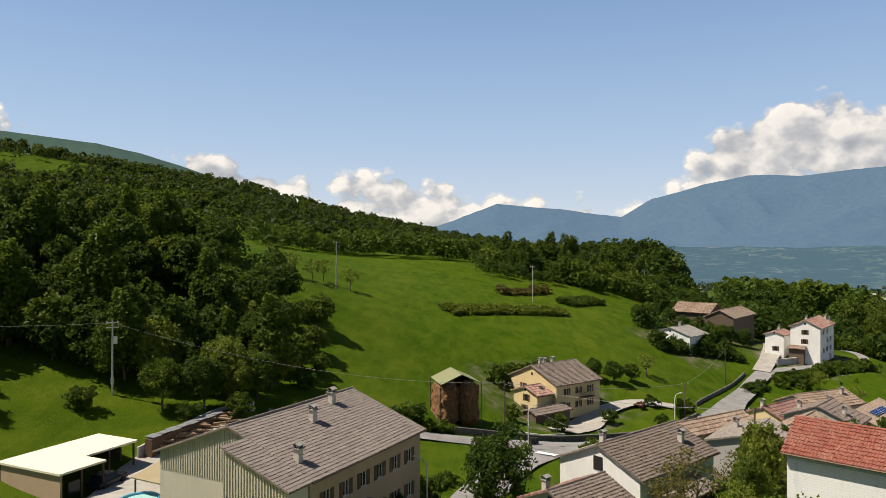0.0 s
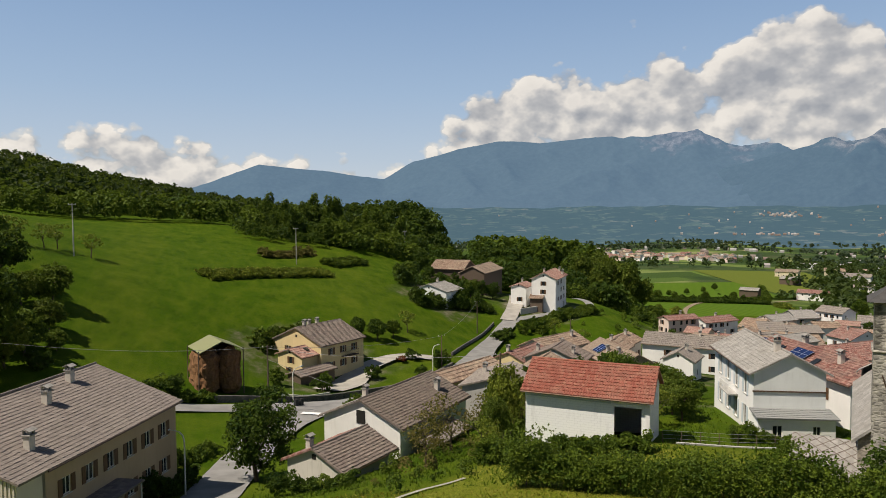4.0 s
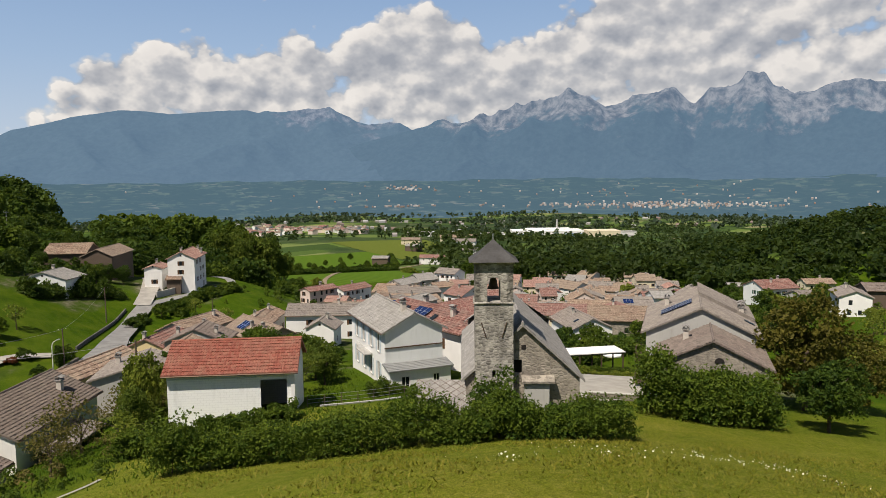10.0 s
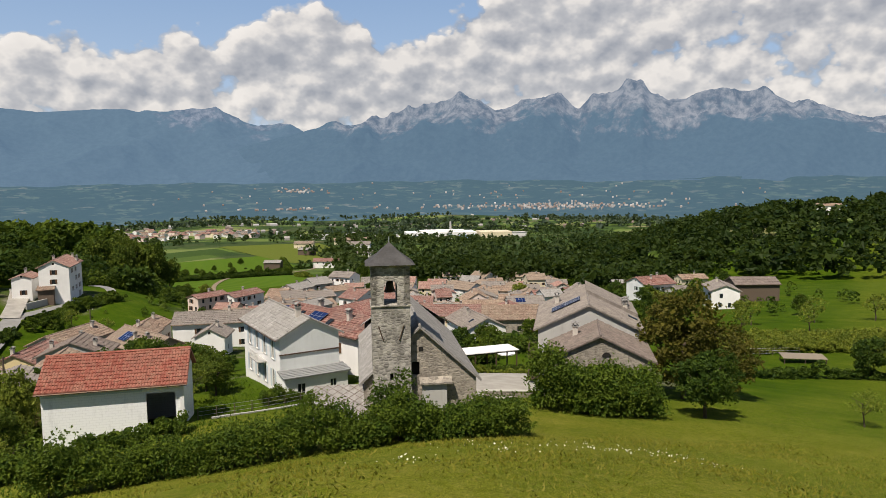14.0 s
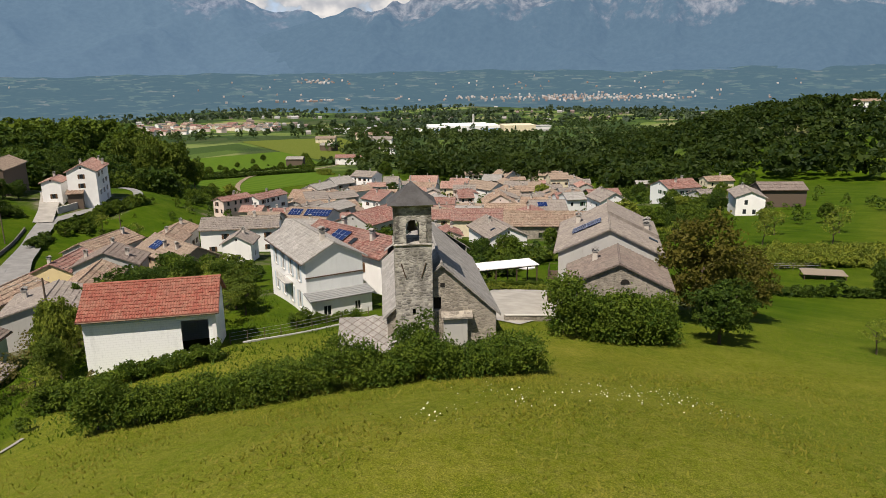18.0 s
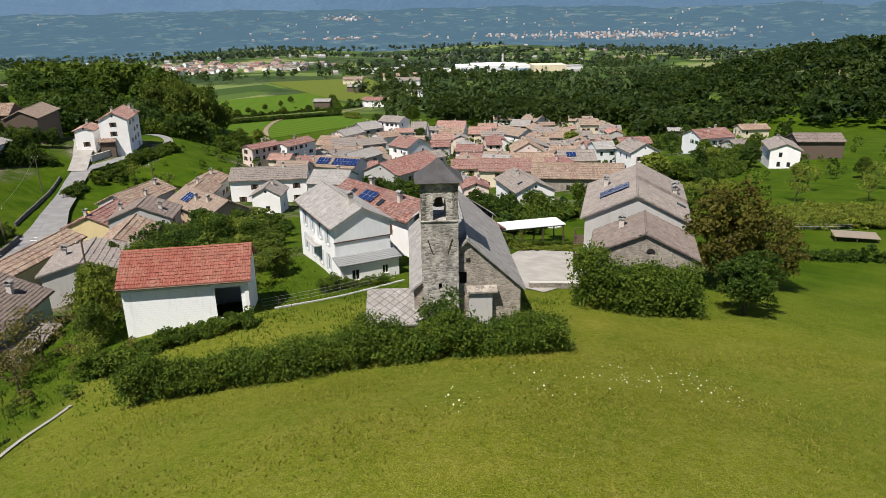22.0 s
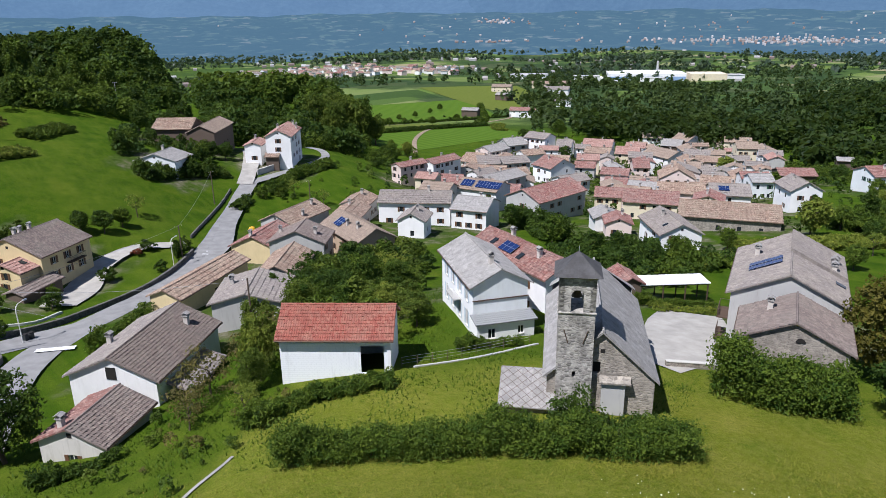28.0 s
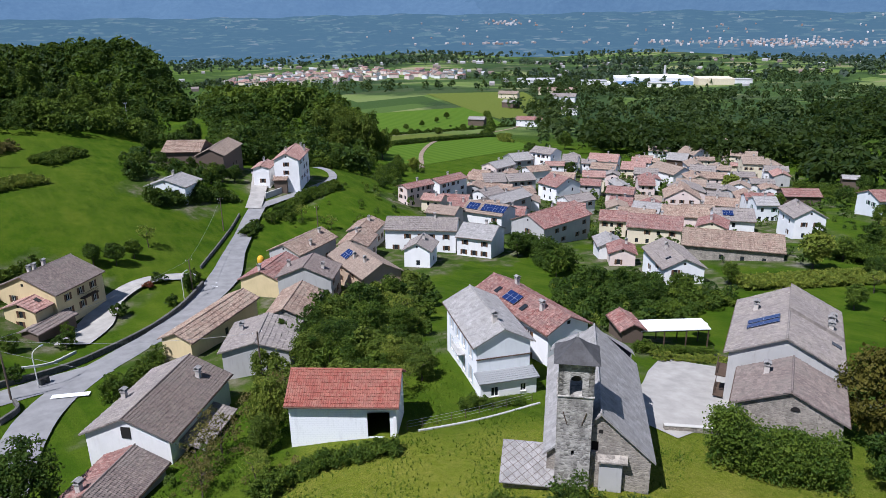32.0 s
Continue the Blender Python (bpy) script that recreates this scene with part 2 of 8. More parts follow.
DARK_STONE = stone("dark_wall_stone", (0.17, 0.16, 0.14), (0.07, 0.066, 0.06), (0.13, 0.122, 0.108), 0.34)
BLOCKS = blocks("white_painted_blocks", (0.80, 0.81, 0.80))
SLATE = tiles("slate", (0.05, 0.054, 0.06), (0.038, 0.041, 0.046), (0.066, 0.07, 0.075), (0.08, 0.08, 0.078), 0.3, (0.4, 0.4))
WOOD_D = plain("dark_wood", (0.09, 0.06, 0.04), 0.75, 0, 0.5, 6)
WOOD_M = plain("weathered_wood", (0.135, 0.10, 0.075), 0.8, 0, 0.5, 6)
GLASS = plain("window_pane", (0.02, 0.024, 0.028), 0.12, 0, 0.2)
DARK = plain("dark_interior", (0.02, 0.018, 0.016), 0.9)
FRAME = plain("white_window_frame", (0.66, 0.64, 0.6), 0.5)
SH_GREY = plain("pale_blue_shutter", (0.52, 0.58, 0.62), 0.6)
SH_BROWN = plain("brown_shutter", (0.12, 0.065, 0.035), 0.6)
SH_GREEN = plain("green_shutter", (0.05, 0.11, 0.07), 0.6)
STONE_TRIM = plain("stone_trim", (0.5, 0.48, 0.43), 0.85)
BRICK = plain("chimney_plaster", (0.55, 0.5, 0.44), 0.9, 0, 0.4)
CONCRETE = plain("concrete", (0.42, 0.41, 0.385), 0.9, 0, 0.35, 1.5)
METAL = plain("galvanised_steel", (0.5, 0.51, 0.52), 0.4, 0.7)
GUTTER = plain("brown_gutter", (0.13, 0.085, 0.06), 0.45, 0.4)
SOLAR = plain("solar_glass", (0.015, 0.03, 0.10), 0.12, 0.1, 0.15)
BARK = plain("bark", (0.10, 0.075, 0.055), 0.95, 0, 0.6, 8)
LEAF_A = leaves("green_leaves", (0.0176, 0.0464, 0.0048), (0.0496, 0.092, 0.0096), (0.104, 0.152, 0.0176))
LEAF_B = leaves("dark_leaves", (0.0096, 0.0288, 0.0048), (0.0272, 0.0592, 0.008), (0.064, 0.108, 0.0144))
LEAF_C = leaves("yellow_green_leaves", (0.075, 0.12, 0.015), (0.125, 0.17, 0.022), (0.18, 0.215, 0.033))
LEAF_D = leaves("dry_brown_leaves", (0.08, 0.068, 0.024), (0.104, 0.096, 0.028), (0.136, 0.12, 0.04))
LEAF_F = leaves("forest_leaves", (0.008, 0.02, 0.004), (0.0168, 0.0352, 0.0064), (0.0336, 0.056, 0.0104))
# valley and far leaves: distance haze mixed into the colour as blue
LEAF_V = leaves("haze_tinted_valley_leaves", (0.016, 0.0352, 0.0128), (0.032, 0.0576, 0.0176), (0.06, 0.092, 0.0256))
LEAF_H = leaves("haze_tinted_far_leaves", (0.028, 0.05, 0.036), (0.042, 0.068, 0.048), (0.065, 0.095, 0.06))
LEAF_L = leaves("light_green_leaves", (0.036, 0.068, 0.008), (0.068, 0.108, 0.0128), (0.12, 0.16, 0.024))
LEAF_O = leaves("olive_leaves", (0.04, 0.04, 0.0064), (0.068, 0.068, 0.0112), (0.104, 0.1, 0.02))
LEAF_R = leaves("dark_red_leaves", (0.09, 0.02, 0.015), (0.13, 0.03, 0.02), (0.17, 0.05, 0.03))


# ---- building helpers ----
def mesh_of(name, verts, faces, mat=None):
    me = bpy.data.meshes.new(name)
    me.from_pydata([tuple(v) for v in verts], [], [tuple(f) for f in faces])
    me.update()
    if mat:
        me.materials.append(mat)
    return me


def part(name, data, mat, parent, label="", at=None):
    """One mesh object under a thing or a part."""
    if isinstance(data, bmesh.types.BMesh):
        me = bpy.data.meshes.new(name)
        data.normal_update()
        data.to_mesh(me)
        data.free()
    else:
        me = data
    if mat and not me.materials:
        me.materials.append(mat)
    ob = new(name, me)
    if parent is not None:
        ob.parent = parent
    if at is not None:
        ob.matrix_local = at
    if label:
        tagged(ob, label)
    return ob


def thing(name, m, label, category, group="", kind=""):
    ob = new(name)
    ob.matrix_basis = m
    return tagged(ob, label, category, group, kind)


def add_box(bm, lo, hi, m=None):
    vs = [bm.verts.new((x, y, z)) for x in (lo[0], hi[0]) for y in (lo[1], hi[1]) for z in (lo[2], hi[2])]
    for f in ((0, 1, 3, 2), (4, 6, 7, 5), (0, 4, 5, 1), (2, 3, 7, 6), (0, 2, 6, 4), (1, 5, 7, 3)):
        bm.faces.new([vs[i] for i in f])
    if m is not None:
        for v in vs:
            v.co = m @ v.co
    return vs


def box(lo, hi, bevel=0.0):
    bm = bmesh.new()
    add_box(bm, lo, hi)
    if bevel:
        bmesh.ops.bevel(bm, geom=bm.edges[:], offset=bevel, segments=1, affect="EDGES")
    return bm


def add_tube(bm, a, b, r0, r1, n=8):
    a, b = Vector(a), Vector(b)
    q = (b - a).to_track_quat("Z", "Y").to_matrix()
    rings = []
    for c, r in ((a, r0), (b, r1)):
        rings.append([bm.verts.new(c + q @ Vector((r * math.cos(k * math.tau / n), r * math.sin(k * math.tau / n), 0))) for k in range(n)])
    for k in range(n):
        bm.faces.new((rings[0][k], rings[0][(k + 1) % n], rings[1][(k + 1) % n], rings[1][k]))
    bm.faces.new(rings[0][::-1]), bm.faces.new(rings[1])


def tube(*runs, n=8):
    bm = bmesh.new()
    for a, b, r0, r1 in runs:
        add_tube(bm, a, b, r0, r1, n)
    return bm

# ---- the lie of the land ----
# x, y, z of the lie of the land, by area
MEADOW = [(0, 0, 9.8), (-15, -10, 10), (8, -14, 9), (12, 10, 8.6), (20, 19, 7.3), (25, 17.5, 6.7), (31, 15, 5.8), (40, 9, 3.7), (34, 25, 2.6), (-2, 20, 7.6), (-20, 20, 6),
          (19.6, 44.5, 0.0), (8, 40, 1.6), (30, 36, 0.9), (45, 0, 2.2), (60, -12, -1.5), (69, 11, -3.7), (52, 22, -0.3), (90, -20, -6)]
STREET = [(38, 48, -0.6), (28, 55, -2.0), (43, 31, 1.0), (62, 30, -2.0), (52, 50, -2.6), (60, 62, -3.6), (75, 42, -5.0), (95, 43, -9.2), (80, 20, -4.8), (66, 78, -8), (15, 58, -4.5), (26, 72, -7.2),
          (6, 62, -6.2), (24, 95, -10.2), (45, 85, -8.5), (8, 82, -8.6), (50, 108, -12.5), (36, 112, -12)]
VILLAGE = [(49, 130, -14), (61, 144, -14.3), (77, 171, -14.2), (90, 110, -15.5), (98, 186, -13.2), (120, 200, -12.5), (133, 77, -16.5), (110, 140, -19), (215, 127, -30.5), (150, 30, -12.5), (238, 67, -22),
           (150, 180, -22.5), (250, 210, -33), (180, 230, -27), (300, 140, -37), (200, 0, -14.5), (330, 40, -27), (330, 260, -39), (250, -60, -14), (170, 100, -23.5), (110, 250, -12), (125, 212, -12.2), (122, 190, -12.8), (137, 212, -13.2), (150, 205, -18)]
SLOPE = [(-34, 72, -4.6), (-27, 72, -4.7), (30, 131, -14), (12, 112, -10), (0, 95, -7.5), (-25, 85, -3.5), (-45, 80, -0.5), (-70, 60, 3), (-20, 68, -4), (-30, 105, 0), (-60, 130, 16), (-30, 150, 12), (-19, 171, 9.5), (10, 150, -3), (30, 170, -2), (36, 212, 3),
         (60, 200, -2.5), (88, 265, -0.6), (76, 200, -5.5), (0, 230, 10), (30, 300, 13), (-40, 300, 17), (100, 320, -2), (-110, 150, 30), (-100, 100, 18), (55, 165, -8.5), (20, 190, 3), (180, 330, -22), (-60, 220, 22)]
PTS = np.array(MEADOW + STREET + VILLAGE + SLOPE, float)


def _kernel(r):
    return np.where(r > 1e-6, r * r * np.log(np.maximum(r, 1e-6)), 0.0)


def _solve():
    n = len(PTS)
    p = PTS[:, :2] / 100
    k = _kernel(np.hypot(p[:, None, 0] - p[None, :, 0], p[:, None, 1] - p[None, :, 1])) + np.eye(n) * 0.002
    q = np.c_[np.ones(n), p]
    a = np.block([[k, q], [q.T, np.zeros((3, 3))]])
    return np.linalg.solve(a, np.r_[PTS[:, 2], 0, 0, 0])


COEF = _solve()


def near_ground(x, y):
    x, y = np.broadcast_arrays(np.asarray(x, float), np.asarray(y, float))
    px, py = x.ravel() / 100, y.ravel() / 100
    z = COEF[-3] + COEF[-2] * px + COEF[-1] * py
    for (a, b, _), c in zip(PTS, COEF):
        z = z + c * _kernel(np.hypot(px - a / 100, py - b / 100))
    return z.reshape(x.shape)


def lerp(x, xs, ys):
    return np.interp(x, xs, ys)


def smooth(x, a, b):
    k = np.clip((x - a) / (b - a), 0, 1)
    return k * k * (3 - 2 * k)


def far_ground(x, y):
    """Valley floor, the wooded hill to the west and the low wooded hill to the east."""
    r, az = np.hypot(x, y), np.degrees(np.arctan2(x, y))
    z = lerp(r, [300, 420, 1000, 1800, 4500], [-36, -42, -64, -88, -145])
    top = lerp(az, [-180, -60, -30, -13, -4, 3, 8, 14, 20], [8, 8.2, 6.4, 4.6, 2.4, 1.0, 0.2, -0.8, -3])
    rise = 19 + 820 * np.tan(np.radians(top))
    west = lerp(r, [250, 820, 1600, 4800], [0, 1, 0.9, 0.3])
    z = np.where(az < 20, z + (rise - z) * west * smooth(20 - az, 0, 14) + (48 * smooth(18 - az, 0, 12)) * (1 - west), z)
    z = np.where(az < -60, np.maximum(z, 10), z)
    east = np.exp(-(((r - 610) / 215) ** 2)) * smooth(az, 67, 84) * lerp(az, [66, 84, 95, 120, 150], [30, 38, 46, 50, 30])
    z = z + east + 22 * smooth(az, 85, 130) * smooth(3000 - r, 0, 1500)
    z = z + 9 * np.sin(x / 170 + 1.3) * np.cos(y / 210) * smooth(r, 500, 900) * smooth(az, 100, 60)
    return z


def ground(x, y):
    x, y = np.asarray(x, float), np.asarray(y, float)
    off = np.hypot(np.maximum(np.maximum(-110 - x, x - 320), 0), np.maximum(np.maximum(-40 - y, y - 300), 0))
    k = smooth(off, 0, 140)
    near = near_ground(np.clip(x, -160, 380), np.clip(y, -90, 380))
    bumps = 0.12 * np.sin(x * 0.41 + 0.3 * y) * np.cos(y * 0.33) + 0.25 * np.sin(x * 0.11) * np.sin(y * 0.13 + 1)
    r, az = np.hypot(x, y), np.degrees(np.arctan2(x, y))
    knoll = np.exp(-(((r - 550) / 105) ** 2)) * lerp(az, [4, 8, 12, 14, 16, 18.7, 20, 21, 22, 23.5], [0, 2, 27, 42, 55, 63, 56, 47, 26, 0])
    saddle = 22 * np.exp(-(((r - 430) / 80) ** 2)) * smooth(38 - az, 0, 6) * smooth(az, 19, 25)
    return near * (1 - k) + far_ground(x, y) * k + knoll + saddle + bumps * smooth(np.hypot(x - 20, y + 10), 180, 40)


def gz(x, y):
    return float(ground(x, y))

# ---- ground sheet ----
def grass_material():
    n = Nodes("meadow_and_fields")
    p = n.place()
    big, mid, fine = n.noise(p, 0.018, 4), n.noise(p, 0.16, 5, 0.6), n.noise(p, 1.6, 6, 0.7)
    tuft, blade = n.noise(p, 5.0, 4, 0.75), n.noise(p, 19.0, 3, 0.7)
    col = n.ramp(mid, [(0.3, (0.08, 0.115, 0.006)), (0.5, (0.128, 0.146, 0.010)), (0.72, (0.195, 0.19, 0.025))])
    col = n.mix(n.ramp(big, [(0.38, (0, 0, 0)), (0.62, (1, 1, 1))]), col, n.mix(0.5, col, (0.10, 0.17, 0.012)))
    col = n.mix(n.maths("MULTIPLY", n.ramp(fine, [(0.45, (0, 0, 0)), (0.7, (1, 1, 1))]), 0.6), col, (0.24, 0.215, 0.05))
    col = n.mix(n.maths("MULTIPLY", n.ramp(fine, [(0.3, (1, 1, 1)), (0.45, (0, 0, 0))]), 0.5), col, (0.07, 0.10, 0.006))
    col = n.mix(n.maths("MULTIPLY", n.ramp(tuft, [(0.45, (0, 0, 0)), (0.65, (1, 1, 1))]), 0.6), col, (0.06, 0.075, 0.006))
    col = n.mix(n.maths("MULTIPLY", n.ramp(blade, [(0.5, (0, 0, 0)), (0.6, (1, 1, 1))]), 0.6), col, (0.03, 0.045, 0.003))
    col = n.mix(n.maths("MULTIPLY", n.ramp(blade, [(0.34, (1, 1, 1)), (0.46, (0, 0, 0))]), 0.6), col, (0.36, 0.32, 0.06))
    hill = n.add("Attribute")
    hill.attribute_name = "lush"
    lush = n.ramp(mid, [(0.3, (0.026, 0.058, 0.0018)), (0.52, (0.046, 0.087, 0.003)), (0.75, (0.085, 0.115, 0.008))])
    strips = n.noise(n.coord((0.5, 0.06, 1), "Object", 0.9), 1.0, 4, 0.6)
    lush = n.mix(n.maths("MULTIPLY", n.ramp(strips, [(0.45, (0, 0, 0)), (0.65, (1, 1, 1))]), 0.5), lush, (0.088, 0.122, 0.009))
    lush = n.mix(n.maths("MULTIPLY", n.ramp(fine, [(0.4, (0, 0, 0)), (0.75, (1, 1, 1))]), 0.4), lush, (0.03, 0.06, 0.005))
    lush = n.mix(n.maths("MULTIPLY", n.ramp(tuft, [(0.45, (0, 0, 0)), (0.65, (1, 1, 1))]), 0.5), lush, (0.028, 0.05, 0.005))
    col = n.mix(hill.outputs["Fac"], col, lush)
    # far fields, woods and bare plots of the valley
    v = n.add("TexVoronoi", Scale=0.011)
    n.link(n.coord((1, 1.9, 1), "Object", 0.6), v.inputs["Vector"])
    s = n.add("SeparateColor")
    n.link(v.outputs["Color"], s.inputs[0])
    plots = n.ramp(s.outputs[0], [(0.0, (0.04, 0.07, 0.018)), (0.45, (0.052, 0.088, 0.022)), (0.55, (0.10, 0.15, 0.03)), (0.8, (0.13, 0.17, 0.05)), (1.0, (0.24, 0.21, 0.12))])
    plots = n.mix(n.maths("MULTIPLY", n.ramp(n.noise(p, 0.006, 6, 0.6), [(0.48, (0, 0, 0)), (0.55, (1, 1, 1))]), 0.85), plots, (0.028, 0.05, 0.018))
    att = n.add("Attribute")
    att.attribute_name = "far"
    col = n.mix(att.outputs["Fac"], col, plots)
    # trodden yards, gravel and weeds close to the houses
    yard = n.add("Attribute")
    yard.attribute_name = "yard"
    dirt = n.ramp(n.noise(p, 0.22, 5, 0.65), [(0.34, (0.022, 0.042, 0.008)), (0.48, (0.05, 0.075, 0.014)), (0.58, (0.12, 0.11, 0.07)), (0.72, (0.24, 0.22, 0.18))])
    col = n.mix(yard.outputs["Fac"], col, dirt)
    n.b.inputs["Specular IOR Level"].default_value = 0.03
    n.bump(n.maths("ADD", fine, n.maths("MULTIPLY", tuft, 0.7)), 0.7, 0.25)
    return n.done(col, 0.95)


GRASS = grass_material()


def axis(lo, hi, step, lo_far, hi_far, n):
    k = np.linspace(0, 1, n + 1)[1:] ** 2.2
    return np.r_[(lo + (lo_far - lo) * k)[::-1], np.arange(lo, hi + 0.1, step), hi + (hi_far - hi) * k]


def make_ground():
    xs, ys = axis(-130, 340, 2.5, -4700, 4700, 46), axis(-40, 320, 2.5, -4700, 4700, 46)
    gx, gy = np.meshgrid(xs, ys)
    z = ground(gx, gy)
    nx, ny = len(xs), len(ys)
    i = np.arange(nx * ny).reshape(ny, nx)
    f = np.stack([i[:-1, :-1], i[:-1, 1:], i[1:, 1:], i[1:, :-1]], -1).reshape(-1, 4)
    me = mesh_of("ground", np.c_[gx.ravel(), gy.ravel(), z.ravel()].tolist(), f.tolist(), GRASS)
    r = np.hypot(gx, gy)
    far = me.attributes.new("far", "FLOAT", "POINT")
    az = np.degrees(np.arctan2(gx, gy))
    far.data.foreach_set("value", np.clip(smooth(r, 430, 560) * smooth(az, 15, 30), 0, 1).ravel().astype(np.float32))
    lush = me.attributes.new("lush", "FLOAT", "POINT")
    lush.data.foreach_set("value", np.clip(0.9 * smooth(gx * 0.64 + gy * 0.77, 57, 68) * smooth(gy, -8, 22) + 0.8 * smooth((gy - 35) - (gx - 8) * 0.84, 0, 2.5) * smooth(gx, 34, 30) * smooth(gx, -4, 4) + 0.6 * smooth(gx, 56, 84) + 0.9 * smooth(-gx, 12, 20) * smooth(gy, 40, 55), 0, 1).ravel().astype(np.float32))
    me.polygons.foreach_set("use_smooth", np.ones(len(me.polygons), bool))
    return tagged(new("ground", me), "green sloping meadow and valley floor with mown grass", "ground", kind="structure")


make_ground()


def asphalt(name, c, light=1.0):
    n = Nodes(name)
    p = n.place()
    a, b = n.noise(p, 0.5, 5), n.noise(p, 14, 4)
    col = n.mix(n.ramp(a, [(0.35, (0, 0, 0)), (0.7, (1, 1, 1))]), scaled(c, 0.85), scaled(c, 1.2))
    col = n.mix(n.maths("MULTIPLY", b, 0.4), col, scaled(c, 0.6))
    n.bump(b, 0.3, 0.02)
    return n.done(col, 0.9)


ASPHALT = asphalt("worn_asphalt", (0.24, 0.235, 0.225))
GRAVEL = asphalt("pale_gravel", (0.35, 0.33, 0.295))
PAVE = asphalt("pale_paving", (0.37, 0.35, 0.31))
EARTH = asphalt("bare_earth", (0.26, 0.20, 0.14))


def smooth_line(pts, n=8):
    """A Catmull-Rom line through points."""
    p = [Vector(q) for q in pts]
    p = [p[0] * 2 - p[1]] + p + [p[-1] * 2 - p[-2]]
    out = []
    for a, b, c, d in zip(p, p[1:], p[2:], p[3:]):
        for k in range(n):
            t = k / n
            out.append(0.5 * ((2 * b) + (c - a) * t + (2 * a - 5 * b + 4 * c - d) * t * t + (3 * b - a - 3 * c + d) * t * t * t))
    return out + [p[-2]]


ROADS = []


def strip(name, pts, width, mat, lift=0.06, across=4, zs=None):
    """A road laid on the ground along a line, level across."""
    line = smooth_line([(*q, 0) for q in pts])
    ROADS.extend((q.x, q.y, max(width) / 2 if not isinstance(width, (int, float)) else width / 2) for q in line)
    vs, fs = [], []
    for k, q in enumerate(line):
        d = (line[min(k + 1, len(line) - 1)] - line[max(k - 1, 0)]).normalized()
        side = Vector((d.y, -d.x, 0))
        w = width if isinstance(width, (int, float)) else np.interp(k / (len(line) - 1), np.linspace(0, 1, len(width)), width)
        row = [q + side * (w * (j / across - 0.5)) for j in range(across + 1)]
        h = max(gz(v.x, v.y) for v in row)
        vs += [(v.x, v.y, 0.35 * gz(v.x, v.y) + 0.65 * h + lift) for v in row]
    m = across + 1
    for k in range(len(line) - 1):
        fs += [(k * m + j, k * m + j + 1, k * m + m + j + 1, k * m + m + j) for j in range(across)]
    me = mesh_of(name, vs, fs, mat)
    me.polygons.foreach_set("use_smooth", np.ones(len(me.polygons), bool))
    return new(name, me)


tagged(strip("road", [(2, 60), (7, 77), (14, 93), (23, 104), (38, 115), (52, 128), (62, 139), (72, 154), (84, 171), (94, 183)], [5.2, 5.4, 5.5, 5.2, 5, 6.2, 7, 5, 4.6, 4.6], ASPHALT),
       "grey worn asphalt village road winding up the slope", "road", kind="structure")
tagged(strip("side_road", [(94, 183), (104, 186), (116, 189), (128, 196), (135, 206), (136, 218)], [4.2, 3.4, 3.0, 2.8, 2.8, 2.6], ASPHALT, 0.08), "narrow asphalt lane curving round the white house", "road", kind="structure")
tagged(strip("yard_road", [(92, 182), (99, 192), (108, 206), (114, 216)], [4.6, 4.5, 6, 8], GRAVEL, 0.12), "pale gravel yard lane between the hillside houses", "road", kind="structure")
tagged(strip("driveway", [(57, 142), (47, 143), (38, 138), (32, 130), (26, 122)], [4, 3.6, 4.5, 6.5, 6], PAVE, 0.07), "pale concrete driveway of the yellow house", "driveway", kind="structure")
tagged(strip("courtyard", [(60, 33.5), (69, 33.8), (78, 37.6), (85, 41)], [9, 10.5, 10, 8], PAVE, 0.1, 8), "pale stone-paved churchyard court", "courtyard", kind="structure")

tagged(strip("road_branch", [(27, 106), (18, 105), (8, 102.5), (-6, 99), (-20, 97)], [5, 5.5, 4.6, 4.2, 4], ASPHALT, 0.075), "asphalt road branching off below the yellow house", "road", kind="structure")
tagged(strip("yard", [(-26, 66), (-27, 76), (-25.5, 90)], [9, 9, 3.5], PAVE, 0.1, 8), "pale concrete farm yard", "yard", kind="structure")
tagged(strip("meadow_path", [(8, 35), (13.7, 41), (19.8, 45.1)], [0.2, 0.28, 0.26], GRAVEL, 0.1, 2), "pale stone edging strip in the meadow", "path", kind="structure")
tagged(strip("farm_track", [(215, 250), (250, 290), (300, 330), (352, 352), (420, 372), (470, 420), (520, 520)], [2.4, 2.4, 2.4, 2.4, 2.6, 3, 3.5], EARTH, 0.3), "pale farm track between the fields", "track", kind="structure")


def field(name, label, pts, mat, lift=0.12):
    """A field with its own crop, laid on the ground between four corners."""
    n = 14
    a, b, c, d = (np.array(q, float) for q in pts)
    u, v = np.meshgrid(np.linspace(0, 1, n), np.linspace(0, 1, n))
    u, v = u[..., None], v[..., None]
    p = a * (1 - u) * (1 - v) + b * u * (1 - v) + c * u * v + d * (1 - u) * v
    z = ground(p[..., 0], p[..., 1]) + lift
    i = np.arange(n * n).reshape(n, n)
    f = np.stack([i[:-1, :-1], i[:-1, 1:], i[1:, 1:], i[1:, :-1]], -1).reshape(-1, 4)
    me = mesh_of(name, np.c_[p.reshape(-1, 2), z.ravel()].tolist(), f.tolist(), mat)
    me.polygons.foreach_set("use_smooth", np.ones(len(me.polygons), bool))
    return tagged(new(name, me), label, "field", kind="structure")


